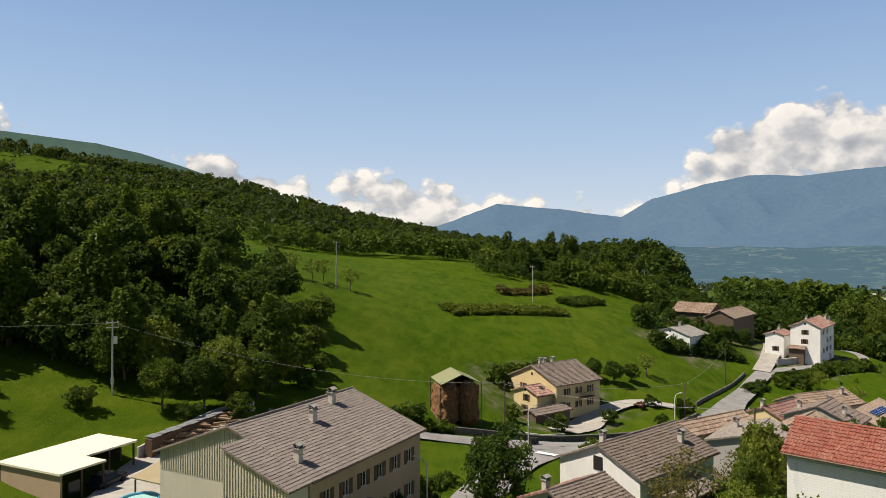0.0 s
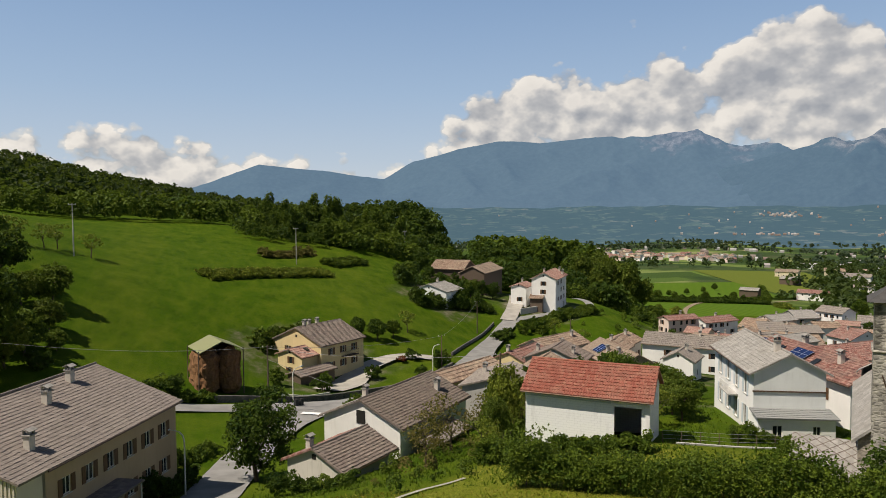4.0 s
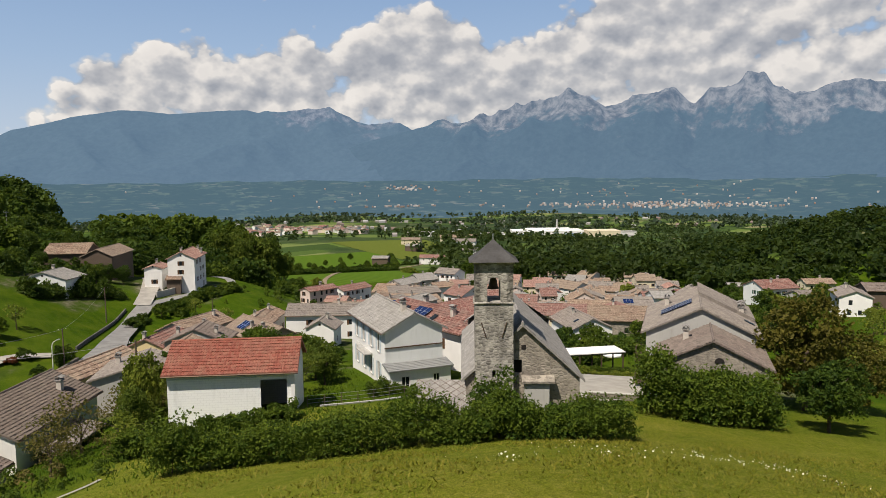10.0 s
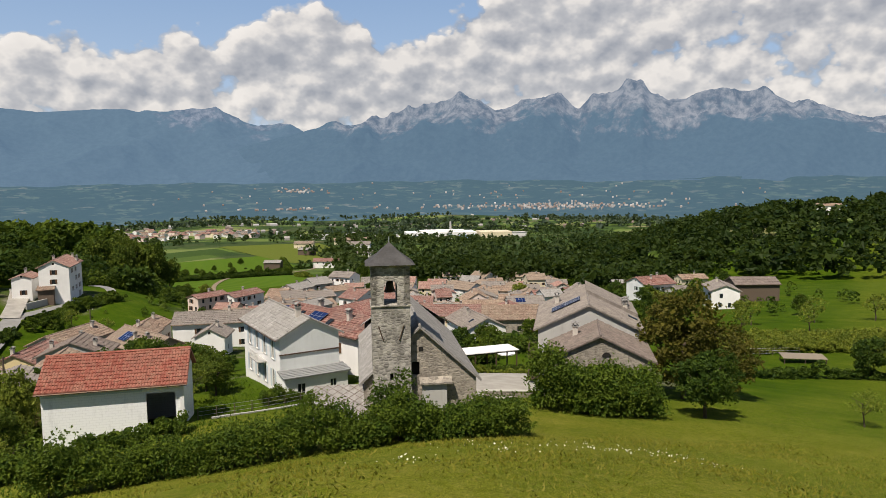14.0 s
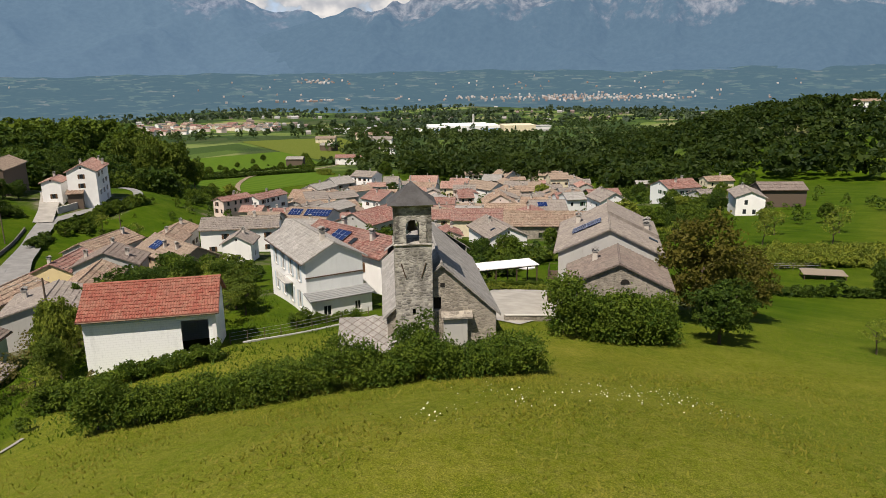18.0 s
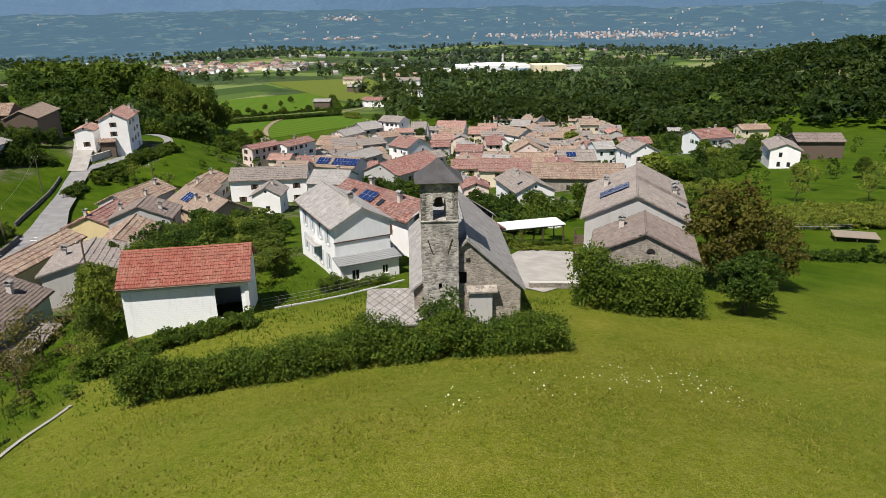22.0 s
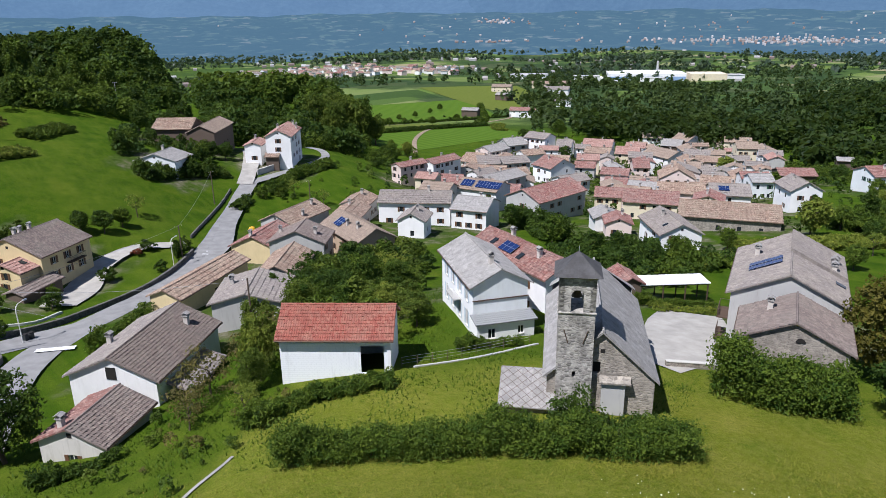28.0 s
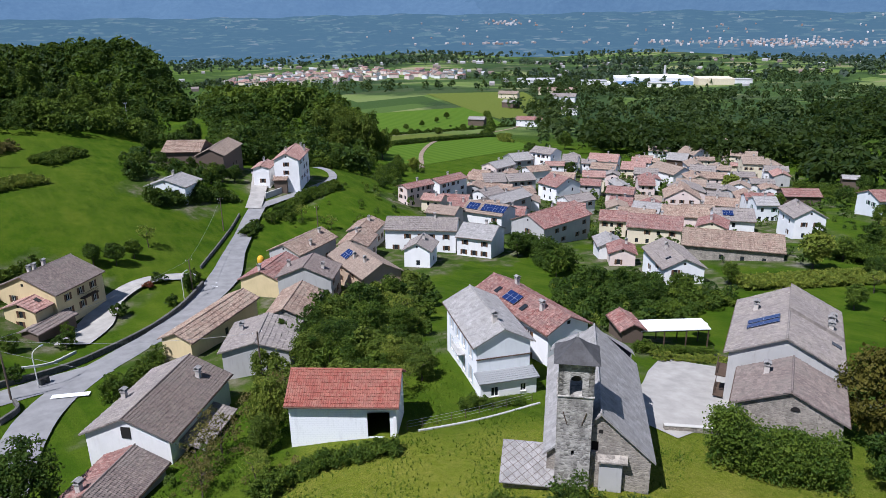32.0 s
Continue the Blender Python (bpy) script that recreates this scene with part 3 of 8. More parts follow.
def crop(name, a, b, rows):
    n = Nodes(name)
    p = n.coord()
    w = n.add("TexWave", Scale=rows, Distortion=1.5, Detail=2.0)
    n.link(p, w.inputs["Vector"])
    col = n.mix(w.outputs["Fac"], a, b)
    col = n.mix(n.maths("MULTIPLY", n.noise(n.place(), 0.3, 5), 0.6), col, scaled(a, 0.7))
    n.b.inputs["Specular IOR Level"].default_value = 0.03
    n.bump(w.outputs["Fac"], 0.4, 0.3)
    return n.done(col, 0.95)


LUSH = crop("lush_field", (0.066, 0.125, 0.010), (0.09, 0.148, 0.015), 0.05)
MOWN = crop("mown_field", (0.10, 0.13, 0.02), (0.13, 0.15, 0.03), 0.08)
field("field_1", "bright green field behind the village", [(205, 255), (330, 275), (350, 330), (225, 310)], LUSH)
field("field_2", "bright green field beside the track", [(235, 318), (345, 338), (330, 380), (250, 390)], MOWN)
field("field_3", "pale green field towards the far village", [(270, 400), (420, 385), (500, 500), (340, 560)], LUSH, 0.3)
field("field_4", "mown field near the far village", [(450, 420), (520, 400), (640, 560), (540, 620)], MOWN, 0.4)

# ---- houses ----
def facade(vs, fs, org, u, width, height, holes, depth=0.16):
    """A wall of width x height from org along u, with holes (x0, z0, x1, z1) and their reveals; the outside is on the right of u."""
    u = Vector(u)
    inn = Vector((-u.y, u.x, 0)) * depth
    xs = sorted({0.0, width, *(h[0] for h in holes), *(h[2] for h in holes)})
    zs = sorted({-3.0, height, *(h[1] for h in holes), *(h[3] for h in holes)})

    def at(x, z, back=False):
        vs.append(tuple(Vector(org) + u * x + Vector((0, 0, z)) + (inn if back else Vector())))
        return len(vs) - 1

    for a, b in zip(xs, xs[1:]):
        for c, d in zip(zs, zs[1:]):
            mx, mz = (a + b) / 2, (c + d) / 2
            if any(h[0] < mx < h[2] and h[1] < mz < h[3] for h in holes):
                continue
            fs.append((at(a, c), at(b, c), at(b, d), at(a, d)))
    for a, c, b, d in holes:
        q = [(a, c), (b, c), (b, d), (a, d)]
        for (p, r), (s, t) in zip(q, q[1:] + q[:1]):
            fs.append((at(s, t), at(p, r), at(p, r, True), at(s, t, True)))


MESHES = {}


def shared(key, make):
    if key not in MESHES:
        bm = make()
        me = bpy.data.meshes.new(key[0])
        bm.normal_update()
        bm.to_mesh(me)
        bm.free()
        MESHES[key] = me
    return MESHES[key]


def window_frame_bm(w, h):
    bm = bmesh.new()
    for lo, hi in (((0, 0), (w, 0.06)), ((0, h - 0.06), (w, h)), ((0, 0.06), (0.06, h - 0.06)), ((w - 0.06, 0.06), (w, h - 0.06)), ((w / 2 - 0.035, 0.06), (w / 2 + 0.035, h - 0.06))):
        add_box(bm, (lo[0], -0.05, lo[1]), (hi[0], 0.0, hi[1]))
    return bm


def window(house, org, u, hole, shutter=None, door=None, near=True, open_shutters=True):
    """A pane in its reveal, with frame, sill and a pair of shutters."""
    a, c, b, d = hole
    w, h = round(b - a, 2), round(d - c, 2)
    u = Vector(u)
    m = Matrix(((u.x, -u.y, 0, 0), (u.y, u.x, 0, 0), (0, 0, 1, 0), (0, 0, 0, 1)))
    at = Matrix.Translation(Vector(org) + u * a + Vector((0, 0, c))) @ m
    mat = door or GLASS
    win = part("door" if door else "window", shared(("pane", w, h, mat.name), lambda: box((0, 0.115, 0), (w, 0.155, h))), mat, house, at=at)
    if not near:
        if shutter:
            for x in (-w / 2 - 0.01, w + 0.01):
                part("shutter", shared(("shutter", w, h, shutter.name), lambda: box((0, -0.05, 0), (w / 2, -0.01, h))), shutter, win, at=Matrix.Translation((x, 0, 0)))
        return win
    if not door:
        part("frame", shared(("frame", w, h), lambda: window_frame_bm(w, h)), FRAME, win, at=Matrix.Translation((0, 0.11, 0)))
        part("sill", shared(("sill", w), lambda: box((-0.08, -0.08, -0.07), (w + 0.08, 0.11, -0.005))), STONE_TRIM, win)
    if shutter:
        def leaf():
            return box((0, -0.055, 0), (w / 2, -0.015, h), 0.012)
        for x in ((-w / 2 - 0.02, w + 0.02) if open_shutters else (0.005, w / 2 + 0.005)):
            part("shutter", shared(("shutter", w, h, shutter.name, "n"), leaf), shutter, win, at=Matrix.Translation((x, 0, 0)))
    return win


def slope_mesh(length, run, rise, near, thick=0.14, wave=0.07, pitch=0.24, row=0.36, key=""):
    """One roof slope from the ridge (y = 0) down to the eave (y = run), with rounded tile rows and stepped courses."""
    if near == 0:
        pitch, row = pitch * 3.2, row * 4
    elif near == 1:
        pitch, row = pitch * 1.5, row * 2
    nx, ny = max(2, round(length / pitch)), max(2, round(run / row))
    per = 4 if near == 2 else 2
    xs = np.linspace(0, length, nx * per + 1) - length / 2
    prof = np.tile([0.0, 0.8, 1.0, 0.8] if per == 4 else [0.0, 1.0], nx)
    prof = np.r_[prof, 0.0] * wave
    k = rise / run
    vs, fs = [], []
    m = len(xs)
    rng = np.random.RandomState(int(length * 97 + run * 31) % 9999)
    sag = -0.05 * np.sin(np.pi * (xs + length / 2) / length) * min(1, length / 12)
    for j in range(ny):
        y0, y1 = run * j / ny, run * (j + 1) / ny + 0.03
        jit = np.repeat(rng.uniform(-0.4, 0.4, nx) * wave, per)
        jit = np.r_[jit, 0]
        for y, lift in ((y0, 0.0), (y1, 0.075 if wave > 0.03 else 0.04)):
            vs += np.c_[xs, np.full(m, y), -k * y + prof + lift + jit + sag].tolist()
        b = 2 * m * j
        fs += [(b + i, b + i + 1, b + m + i + 1, b + m + i) for i in range(m - 1)]
        if j:
            fs += [(b - m + i, b - m + i + 1, b + i + 1, b + i) for i in range(m - 1)]
    last = len(vs) - m
    b = len(vs)
    h = -thick
    vs += [(-length / 2, 0, h), (length / 2, 0, h), (length / 2, run, h - k * run), (-length / 2, run, h - k * run)]
    fs += [(b, b + 1, b + 2, b + 3), (b + 3, b + 2) + tuple(range(last + m - 1, last - 1, -1))]
    fs += [(b, b + 3, last, 0), (b + 1, m - 1, last + m - 1, b + 2)]
    return mesh_of("roof_slope", vs, fs)


def chimney(house, x, y, z, h=1.1, w=0.55, roof=None):
    c = part("chimney", shared(("chimney", h, w), lambda: box((-w / 2, -w / 2, -0.8), (w / 2, w / 2, h), 0.02)), BRICK, house, at=Matrix.Translation((x, y, z)))
    def cap():
        bm = bmesh.new()
        add_box(bm, (-w / 2 - 0.1, -w / 2 - 0.1, h + 0.005), (w / 2 + 0.1, w / 2 + 0.1, h + 0.09))
        for sx in (-1, 1):
            for sy in (-1, 1):
                add_box(bm, (sx * w * 0.36 - 0.07, sy * w * 0.36 - 0.07, h + 0.09), (sx * w * 0.36 + 0.07, sy * w * 0.36 + 0.07, h + 0.34))
        for s in (-1, 1):
            add_box(bm, (-w / 2 - 0.12, 0 if s > 0 else -w / 2 - 0.16, 0), (w / 2 + 0.12, w / 2 + 0.16 if s > 0 else 0, 0.05),
                    Matrix.Translation((0, 0, h + 0.5)) @ Matrix.Rotation(-s * 0.45, 4, "X"))
        return bm
    part("chimney_cap", shared(("cap", h, w), cap), roof or BROWN_T, c)
    return c


def spread(width, n, w):
    gap = (width - n * w) / (n + 1)
    return [gap + k * (gap + w) for k in range(n)]


FOOT = []


def house(label, at, ang, length, width, eave, slope, wall, roof, wins=(3, 0, 2, 0), storeys=2, shutter=SH_BROWN, near=1, over=(0.5, 0.35), chimneys=((0.2, 0.25),), attic=True,
          solar=(), skylights=(), door=None, gwall=None, name="house", category="house", group="village houses", wsize=(0.9, 1.3), roof2=None, bays=(), wave=None):
    """A gabled house: wins counts windows on the right side, the left side, the near gable and the far gable; length and width are those of its roof."""
    h = thing(name, pose(*at, 0, 0, ang), label, category, group)
    FOOT.append((at[0], at[1], radians(ang), length / 2, width / 2))
    pick = random.Random(int(at[0] * 13 + at[1] * 7))
    bl, bw = length - 2 * over[1], width - 2 * over[0]
    rise = slope * width / 2
    wall_top = eave - 0.05
    top = wall_top + slope * (bw / 2)
    sides = [((-bl / 2, -bw / 2, 0), (1, 0, 0), bl, wins[0]), ((bl / 2, bw / 2, 0), (-1, 0, 0), bl, wins[1]),
             ((-bl / 2, bw / 2, 0), (0, -1, 0), bw, wins[2]), ((bl / 2, -bw / 2, 0), (0, 1, 0), bw, wins[3])]
    names = ("front_wall", "back_wall", "gable_wall", "gable_wall")
    step = (eave - 0.3) / storeys
    e0 = wall_top + slope * over[0]
    for k, (org, u, wd, n) in enumerate(sides):
        vs, fs, holes = [], [], []
        for s in range(storeys):
            for i, x in enumerate(spread(wd, n, wsize[0]) if n else ()):
                if near < 2 and pick.random() < 0.28:
                    continue
                x += pick.uniform(-0.35, 0.35) if near < 2 else 0
                z = s * step + 0.95
                isdoor = s == 0 and i == n // 2 and k in (0, 2) and door is not None
                holes.append((x, 0.05 if isdoor else z, x + wsize[0] + (0.1 if isdoor else 0), min(z + wsize[1] + (0 if not isdoor else -0.1), e0 - 0.15), isdoor))
        facade(vs, fs, org, u, wd, e0, [q[:4] for q in holes] + (list(bays) if k == 0 else []))
        if k > 1:
            a, b = Vector(org) + Vector((0, 0, e0)), Vector(org) + Vector(u) * wd + Vector((0, 0, e0))
            c = (a + b) / 2 + Vector((0, 0, slope * bw / 2 - 0.02))
            vs += [tuple(a), tuple(b), tuple(c)]
            fs.append((len(vs) - 3, len(vs) - 2, len(vs) - 1))
        w = part(names[k], mesh_of(names[k], vs, fs, (gwall or wall) if k > 1 else wall), None, h)
        for a, c, b, d, isdoor in holes:
            window(w, org, u, (a, c, b, d), None if isdoor or (near < 1 and pick.random() < 0.5) else shutter, door if isdoor else None, near == 2)
        if k == 2 and attic and n:
            o = Vector(org) + Vector((0, 0, 0))
            part("attic_vent", shared(("vent",), lambda: box((0, -0.03, 0), (0.5, 0.02, 0.5))), DARK, w,
                 at=Matrix(((0, 1, 0, -bl / 2), (-1, 0, 0, 0.25), (0, 0, 1, e0 + slope * bw / 2 * 0.35), (0, 0, 0, 1))))
    zr = e0 + slope * bw / 2
    me = slope_mesh(length, width / 2, rise, near, wave=wave or (0.03 if roof is GREY_T else 0.07))
    me.materials.append(roof)
    me2 = me
    if roof2:
        me2 = me.copy()
        me2.materials.clear()
        me2.materials.append(roof2)
    for turn in (180, 0):
        part("roof_slope", me if turn else me2, None, h, at=Matrix.Translation((0, 0, zr + 0.12)) @ Matrix.Rotation(radians(turn), 4, "Z"))
    def cap():
        bm = bmesh.new()
        n = max(2, round(length / 0.4))
        for i in range(n):
            x = -length / 2 + i * length / n
            add_tube(bm, (x, 0, -0.03), (x + length / n + 0.04, 0, -0.015), 0.13, 0.115, 6)
        return bm
    part("ridge_tiles", cap(), roof, h, at=Matrix.Translation((0, 0, zr + 0.17)))
    for s in (-1, 1):
        part("gutter", shared(("gutter", round(length, 1)), lambda: tube(((-length / 2, 0, 0), (length / 2, 0, 0), 0.07, 0.07), n=6)), GUTTER, h,
             at=Matrix.Translation((0, s * (width / 2 + 0.06), zr - rise + 0.02)))
    for u, v in chimneys:
        y = v * width / 2
        chimney(h, u * length / 2, y, zr + 0.1 - abs(v) * rise, 1.0, 0.55, roof)
    for u, v, w_, l_ in solar:
        tilt = math.atan(slope) * (1 if v < 0 else -1)
        m = Matrix.Translation((u * length / 2, v * width / 2, zr + 0.34 - abs(v) * rise)) @ Matrix.Rotation(tilt, 4, "X")
        s = part("solar_panel", shared(("solar", w_, l_), lambda: box((-w_ / 2, -l_ / 2, 0), (w_ / 2, l_ / 2, 0.06))), SOLAR, h, "dark blue solar panel", at=m)
        def bars():
            bm = bmesh.new()
            for i in range(int(w_) + 1):
                x = -w_ / 2 + i * w_ / int(w_)
                add_box(bm, (x - 0.02, -l_ / 2, 0.062), (x + 0.02, l_ / 2, 0.075))
            add_box(bm, (-w_ / 2, -0.02, 0.076), (w_ / 2, 0.02, 0.085))
            return bm
        part("panel_frame", shared(("bars", w_, l_), bars), METAL, s)
    for u, v in skylights:
        tilt = math.atan(slope) * (1 if v < 0 else -1)
        m = Matrix.Translation((u * length / 2, v * width / 2, zr + 0.22 - abs(v) * rise)) @ Matrix.Rotation(tilt, 4, "X")
        part("skylight", shared(("skylight",), lambda: box((-0.4, -0.6, 0), (0.4, 0.6, 0.08))), GLASS, h, at=m)
    return h


def on(x, y, z=None):
    return (x, y, gz(x, y) if z is None else z)

# ---- the little church with its bell tower ----
def church():
    ang, ax = 38, (44.9, 28.5)
    base = 0.3
    ch = thing("church", pose(*ax, base, 0, 0, ang), "small old stone church with grey slab roof and attached bell tower", "church")
    L, W, eave, slope = 17.0, 9.4, 4.15, 0.92
    # the nave: x runs from the front wall to the far end
    vs, fs = [], []
    hw, fx = W / 2 - 0.35, -0.9
    facade(vs, fs, (fx, hw, 0), (0, -1, 0), 2 * hw, eave, [], 0.3)

    def gable(*pts):
        b = len(vs)
        vs.extend((fx, hw - u, z) for u, z in pts)
        fs.append(tuple(range(b, b + len(pts))))

    def rake(u):
        return eave + slope * (hw - abs(u - hw))
    a, b, c, d = 3.7, 4.3, 4.4, 5.45
    gable((0, eave), (a, eave), (a, rake(a)))
    gable((a, eave), (b, eave), (b, c), (a, c))
    gable((a, d), (b, d), (b, rake(b)), (a, rake(a)))
    gable((b, eave), (2 * hw, eave), (hw, rake(hw)), (b, rake(b)))
    for (u0, z0), (u1, z1) in (((a, c), (b, c)), ((b, c), (b, d)), ((b, d), (a, d)), ((a, d), (a, c))):
        k = len(vs)
        vs += [(fx, hw - u1, z1), (fx, hw - u0, z0), (fx + 0.3, hw - u0, z0), (fx + 0.3, hw - u1, z1)]
        fs.append((k, k + 1, k + 2, k + 3))
    front = part("front_wall", mesh_of("front_wall", vs, fs, STONE_L), None, ch, "rubble stone front wall partly plastered")
    part("dark_window", box((fx + 0.3, hw - b - 0.1, c - 0.1), (fx + 0.36, hw - a + 0.1, d + 0.1)), DARK, front)
    part("vent_hole", box((fx - 0.012, hw - 4.6, 6.25), (fx + 0.05, hw - 4.25, 6.6)), DARK, front)
    for s, nm in ((1, "side_wall"), (-1, "side_wall")):
        part(nm, box((fx + 0.02, s * hw - 0.25 if s > 0 else s * hw, -2.5), (L - 0.4, s * hw if s > 0 else s * hw + 0.25, eave + 0.1)), GREYPL, ch)
    vs, fs = [], []
    facade(vs, fs, (L - 0.4, -hw, 0), (0, 1, 0), 2 * hw, eave, [])
    vs += [(L - 0.4, -hw, eave), (L - 0.4, hw, eave), (L - 0.4, 0, eave + slope * hw)]
    fs.append((len(vs) - 3, len(vs) - 2, len(vs) - 1))
    part("end_wall", mesh_of("end_wall", vs, fs, GREYPL), None, ch)
    me = slope_mesh(L + 0.7, W / 2, slope * W / 2, 2, 0.18, 0.02, 0.5, 0.45)
    me.materials.append(GREY_T)
    for turn in (0, 180):
        part("roof_slope", me, None, ch, at=Matrix.Translation((L / 2 - 0.85, 0, eave + slope * hw + 0.12)) @ Matrix.Rotation(radians(turn), 4, "Z"))
    part("ridge_tiles", tube(((-1.2, 0, 0), (L - 0.5, 0, 0), 0.12, 0.12), n=6), GREY_T, ch, at=Matrix.Translation((0, 0, eave + slope * hw + 0.16)))
    # round choir at the far end
    n, ra = 10, 4.1
    ring = [(math.sin(i * math.pi / n - math.pi / 2), math.cos(i * math.pi / n - math.pi / 2)) for i in range(n + 1)]
    bm = bmesh.new()
    lo, hi = ([bm.verts.new((L - 0.5 + ra * q, ra * p, z)) for p, q in ring] for z in (-2.5, eave + 0.9))
    for i in range(n):
        bm.faces.new((lo[i + 1], lo[i], hi[i], hi[i + 1]))
    apse = part("choir_wall", bm, GREYPL, ch, "rounded plastered choir wall")
    bm = bmesh.new()
    tip = bm.verts.new((L - 0.5, 0, eave + slope * hw - 0.2))
    rim, under = ([bm.verts.new((L - 0.5 + (ra + 0.4) * q, (ra + 0.4) * p, z)) for p, q in ring] for z in (eave + 0.75, eave + 0.6))
    for i in range(n):
        bm.faces.new((rim[i + 1], rim[i], tip)), bm.faces.new((under[i + 1], under[i], rim[i], rim[i + 1]))
    part("choir_roof", bm, GREY_T, apse)
    # plastered buttress with a sloping cap on the front, beside the tower
    porch = part("buttress", box((fx - 0.5, -2.0, -2.0), (fx, -0.1, 3.8), 0.03), GREYPL, ch, "plastered blind doorway under a sloping stone cap")
    bm = box((fx - 0.75, -2.4, 3.81), (fx, 0.1, 3.95))
    for v in bm.verts:
        if v.co.x > fx - 0.1:
            v.co.z += 0.3
    part("buttress_cap", bm, STONE_L, porch)
    # the sacristy: lean-to on the left, with diamond slates
    x0, x1, y0, y1, zf = -2.6, 1.7, 3.62, 8.3, 1.65
    pitch = 0.33
    bm = box((x0 + 0.4, y0 + 0.05, -2.5), (x1 - 0.1, y1 - 0.3, zf + 0.1))
    for v in bm.verts:
        if v.co.z > 0:
            v.co.z = zf - 0.02 + (v.co.x - x0) * pitch
    sac = part("sacristy", bm, STONE_L, ch, "low stone sacristy with a lean-to diamond slate roof")
    bm = bmesh.new()
    add_box(bm, (x0, y0, 0), (x1, y1, 0.1))
    for v in bm.verts:
        v.co.z += zf + (v.co.x - x0) * pitch
    part("sacristy_roof", bm, GREY_T, sac)
    bm = bmesh.new()
    run = (x1 - x0) / 2
    for k in range(-8, 9):
        for sg in (1, -1):
            p, q = Vector((x0, (y0 + y1) / 2 + k * 0.85 - sg * run, 0)), Vector((x1, (y0 + y1) / 2 + k * 0.85 + sg * run, 0))
            ends = sorted(((y0 + 0.03 - p.y) / (q.y - p.y), (y1 - 0.03 - p.y) / (q.y - p.y)))
            t0, t1 = max(0.0, ends[0]), min(1.0, ends[1])
            if t0 < t1 - 0.02:
                g, h = p.lerp(q, t0), p.lerp(q, t1)
                for v in (g, h):
                    v.z = zf + 0.11 + (v.x - x0) * pitch
                add_tube(bm, g, h, 0.028, 0.028, 4)
    part("slate_joints", bm, DARK_T, sac)
    # the bell tower
    side = 2.9
    tx, ty = -0.15, 2.2
    tw = part("bell_tower", mesh_of("base", [], []), None, ch, "square rubble-stone bell tower with open belfry", at=Matrix.Translation((tx, ty, 0.4)))
    a, b = side / 2, side / 2 - 0.06
    vs, fs = [], []
    for k in range(4):
        c, s = round(math.cos(k * math.pi / 2)), round(math.sin(k * math.pi / 2))
        u = Vector((c, s, 0))
        org = Vector((-a * c + a * s, -a * s - a * c, 0))
        facade(vs, fs, org, u, side, 9.5, [(1.3, 3.85, 1.55, 4.4)] if k == 3 else [], 0.5)
    part("shaft", mesh_of("shaft", vs, fs, STONE), None, tw)
    part("string_course", box((-a - 0.1, -a - 0.1, 9.51), (a + 0.1, a + 0.1, 9.65), 0.03), STONE, tw)
    part("slit_back", box((-a + 0.5, -0.3, 3.7), (-a + 0.55, 0.3, 4.5)), DARK, tw)
    # belfry: corner piers and arched openings
    z0, z1, half, spring = 9.66, 12.5, 0.5, 1.35
    for k in range(4):
        bm = bmesh.new()
        n = 8
        m = Matrix.Rotation(k * math.pi / 2, 4, "Z")
        outer = [(-a, z0), (-half, z0), (-half, z0 + spring)]
        arch = [(-half * math.cos(i * math.pi / n), z0 + spring + half * math.sin(i * math.pi / n)) for i in range(n + 1)]
        def quad(p):
            f = [bm.verts.new((x, -a, z)) for x, z in p]
            g = [bm.verts.new((x, -a + 0.45, z)) for x, z in p]
            bm.faces.new(f), bm.faces.new(g[::-1])
            for i in range(len(p)):
                bm.faces.new((f[i], g[i], g[(i + 1) % len(p)], f[(i + 1) % len(p)]))
        quad([(-a, z0), (-half, z0), (-half, z0 + spring), (-half, z1), (-a, z1)])
        quad([(half, z0), (a, z0), (a, z1), (half, z1), (half, z0 + spring)])
        for (x0, y0), (x1, y1) in zip(arch, arch[1:]):
            quad([(x0, y0), (x1, y1), (x1, z1), (x0, z1)])
        bmesh.ops.remove_doubles(bm, verts=bm.verts, dist=0.001)
        bmesh.ops.transform(bm, matrix=m, verts=bm.verts)
        part("belfry_wall", bm, STONE, tw, "rubble-stone belfry wall with an arched opening")
    part("cornice", box((-a - 0.12, -a - 0.12, z1 + 0.005), (a + 0.12, a + 0.12, z1 + 0.16), 0.03), STONE, tw)
    bm = bmesh.new()
    e, t = a + 0.42, 1.62
    q = [bm.verts.new((x, y, z1 + 0.17)) for x, y in ((-e, -e), (e, -e), (e, e), (-e, e))]
    mid = [bm.verts.new((x * 0.5, y * 0.5, z1 + 0.17 + t * 0.44)) for x, y in ((-e, -e), (e, -e), (e, e), (-e, e))]
    top = bm.verts.new((0, 0, z1 + 0.17 + t))
    bm.faces.new(q[::-1])
    for i in range(4):
        j = (i + 1) % 4
        bm.faces.new((q[i], q[j], mid[j], mid[i])), bm.faces.new((mid[i], mid[j], top))
    part("tower_roof", bm, SLATE, tw, "dark slate pyramid roof")
    part("finial", tube(((0, 0, z1 + 1.7), (0, 0, z1 + 2.2), 0.05, 0.03), ((-0.15, 0, z1 + 2.05), (0.15, 0, z1 + 2.05), 0.025, 0.025), n=6), METAL, tw)
    bm = bmesh.new()
    prof = [(0.06, 1.75), (0.22, 1.7), (0.28, 1.4), (0.34, 1.05), (0.47, 0.8), (0.44, 0.78)]
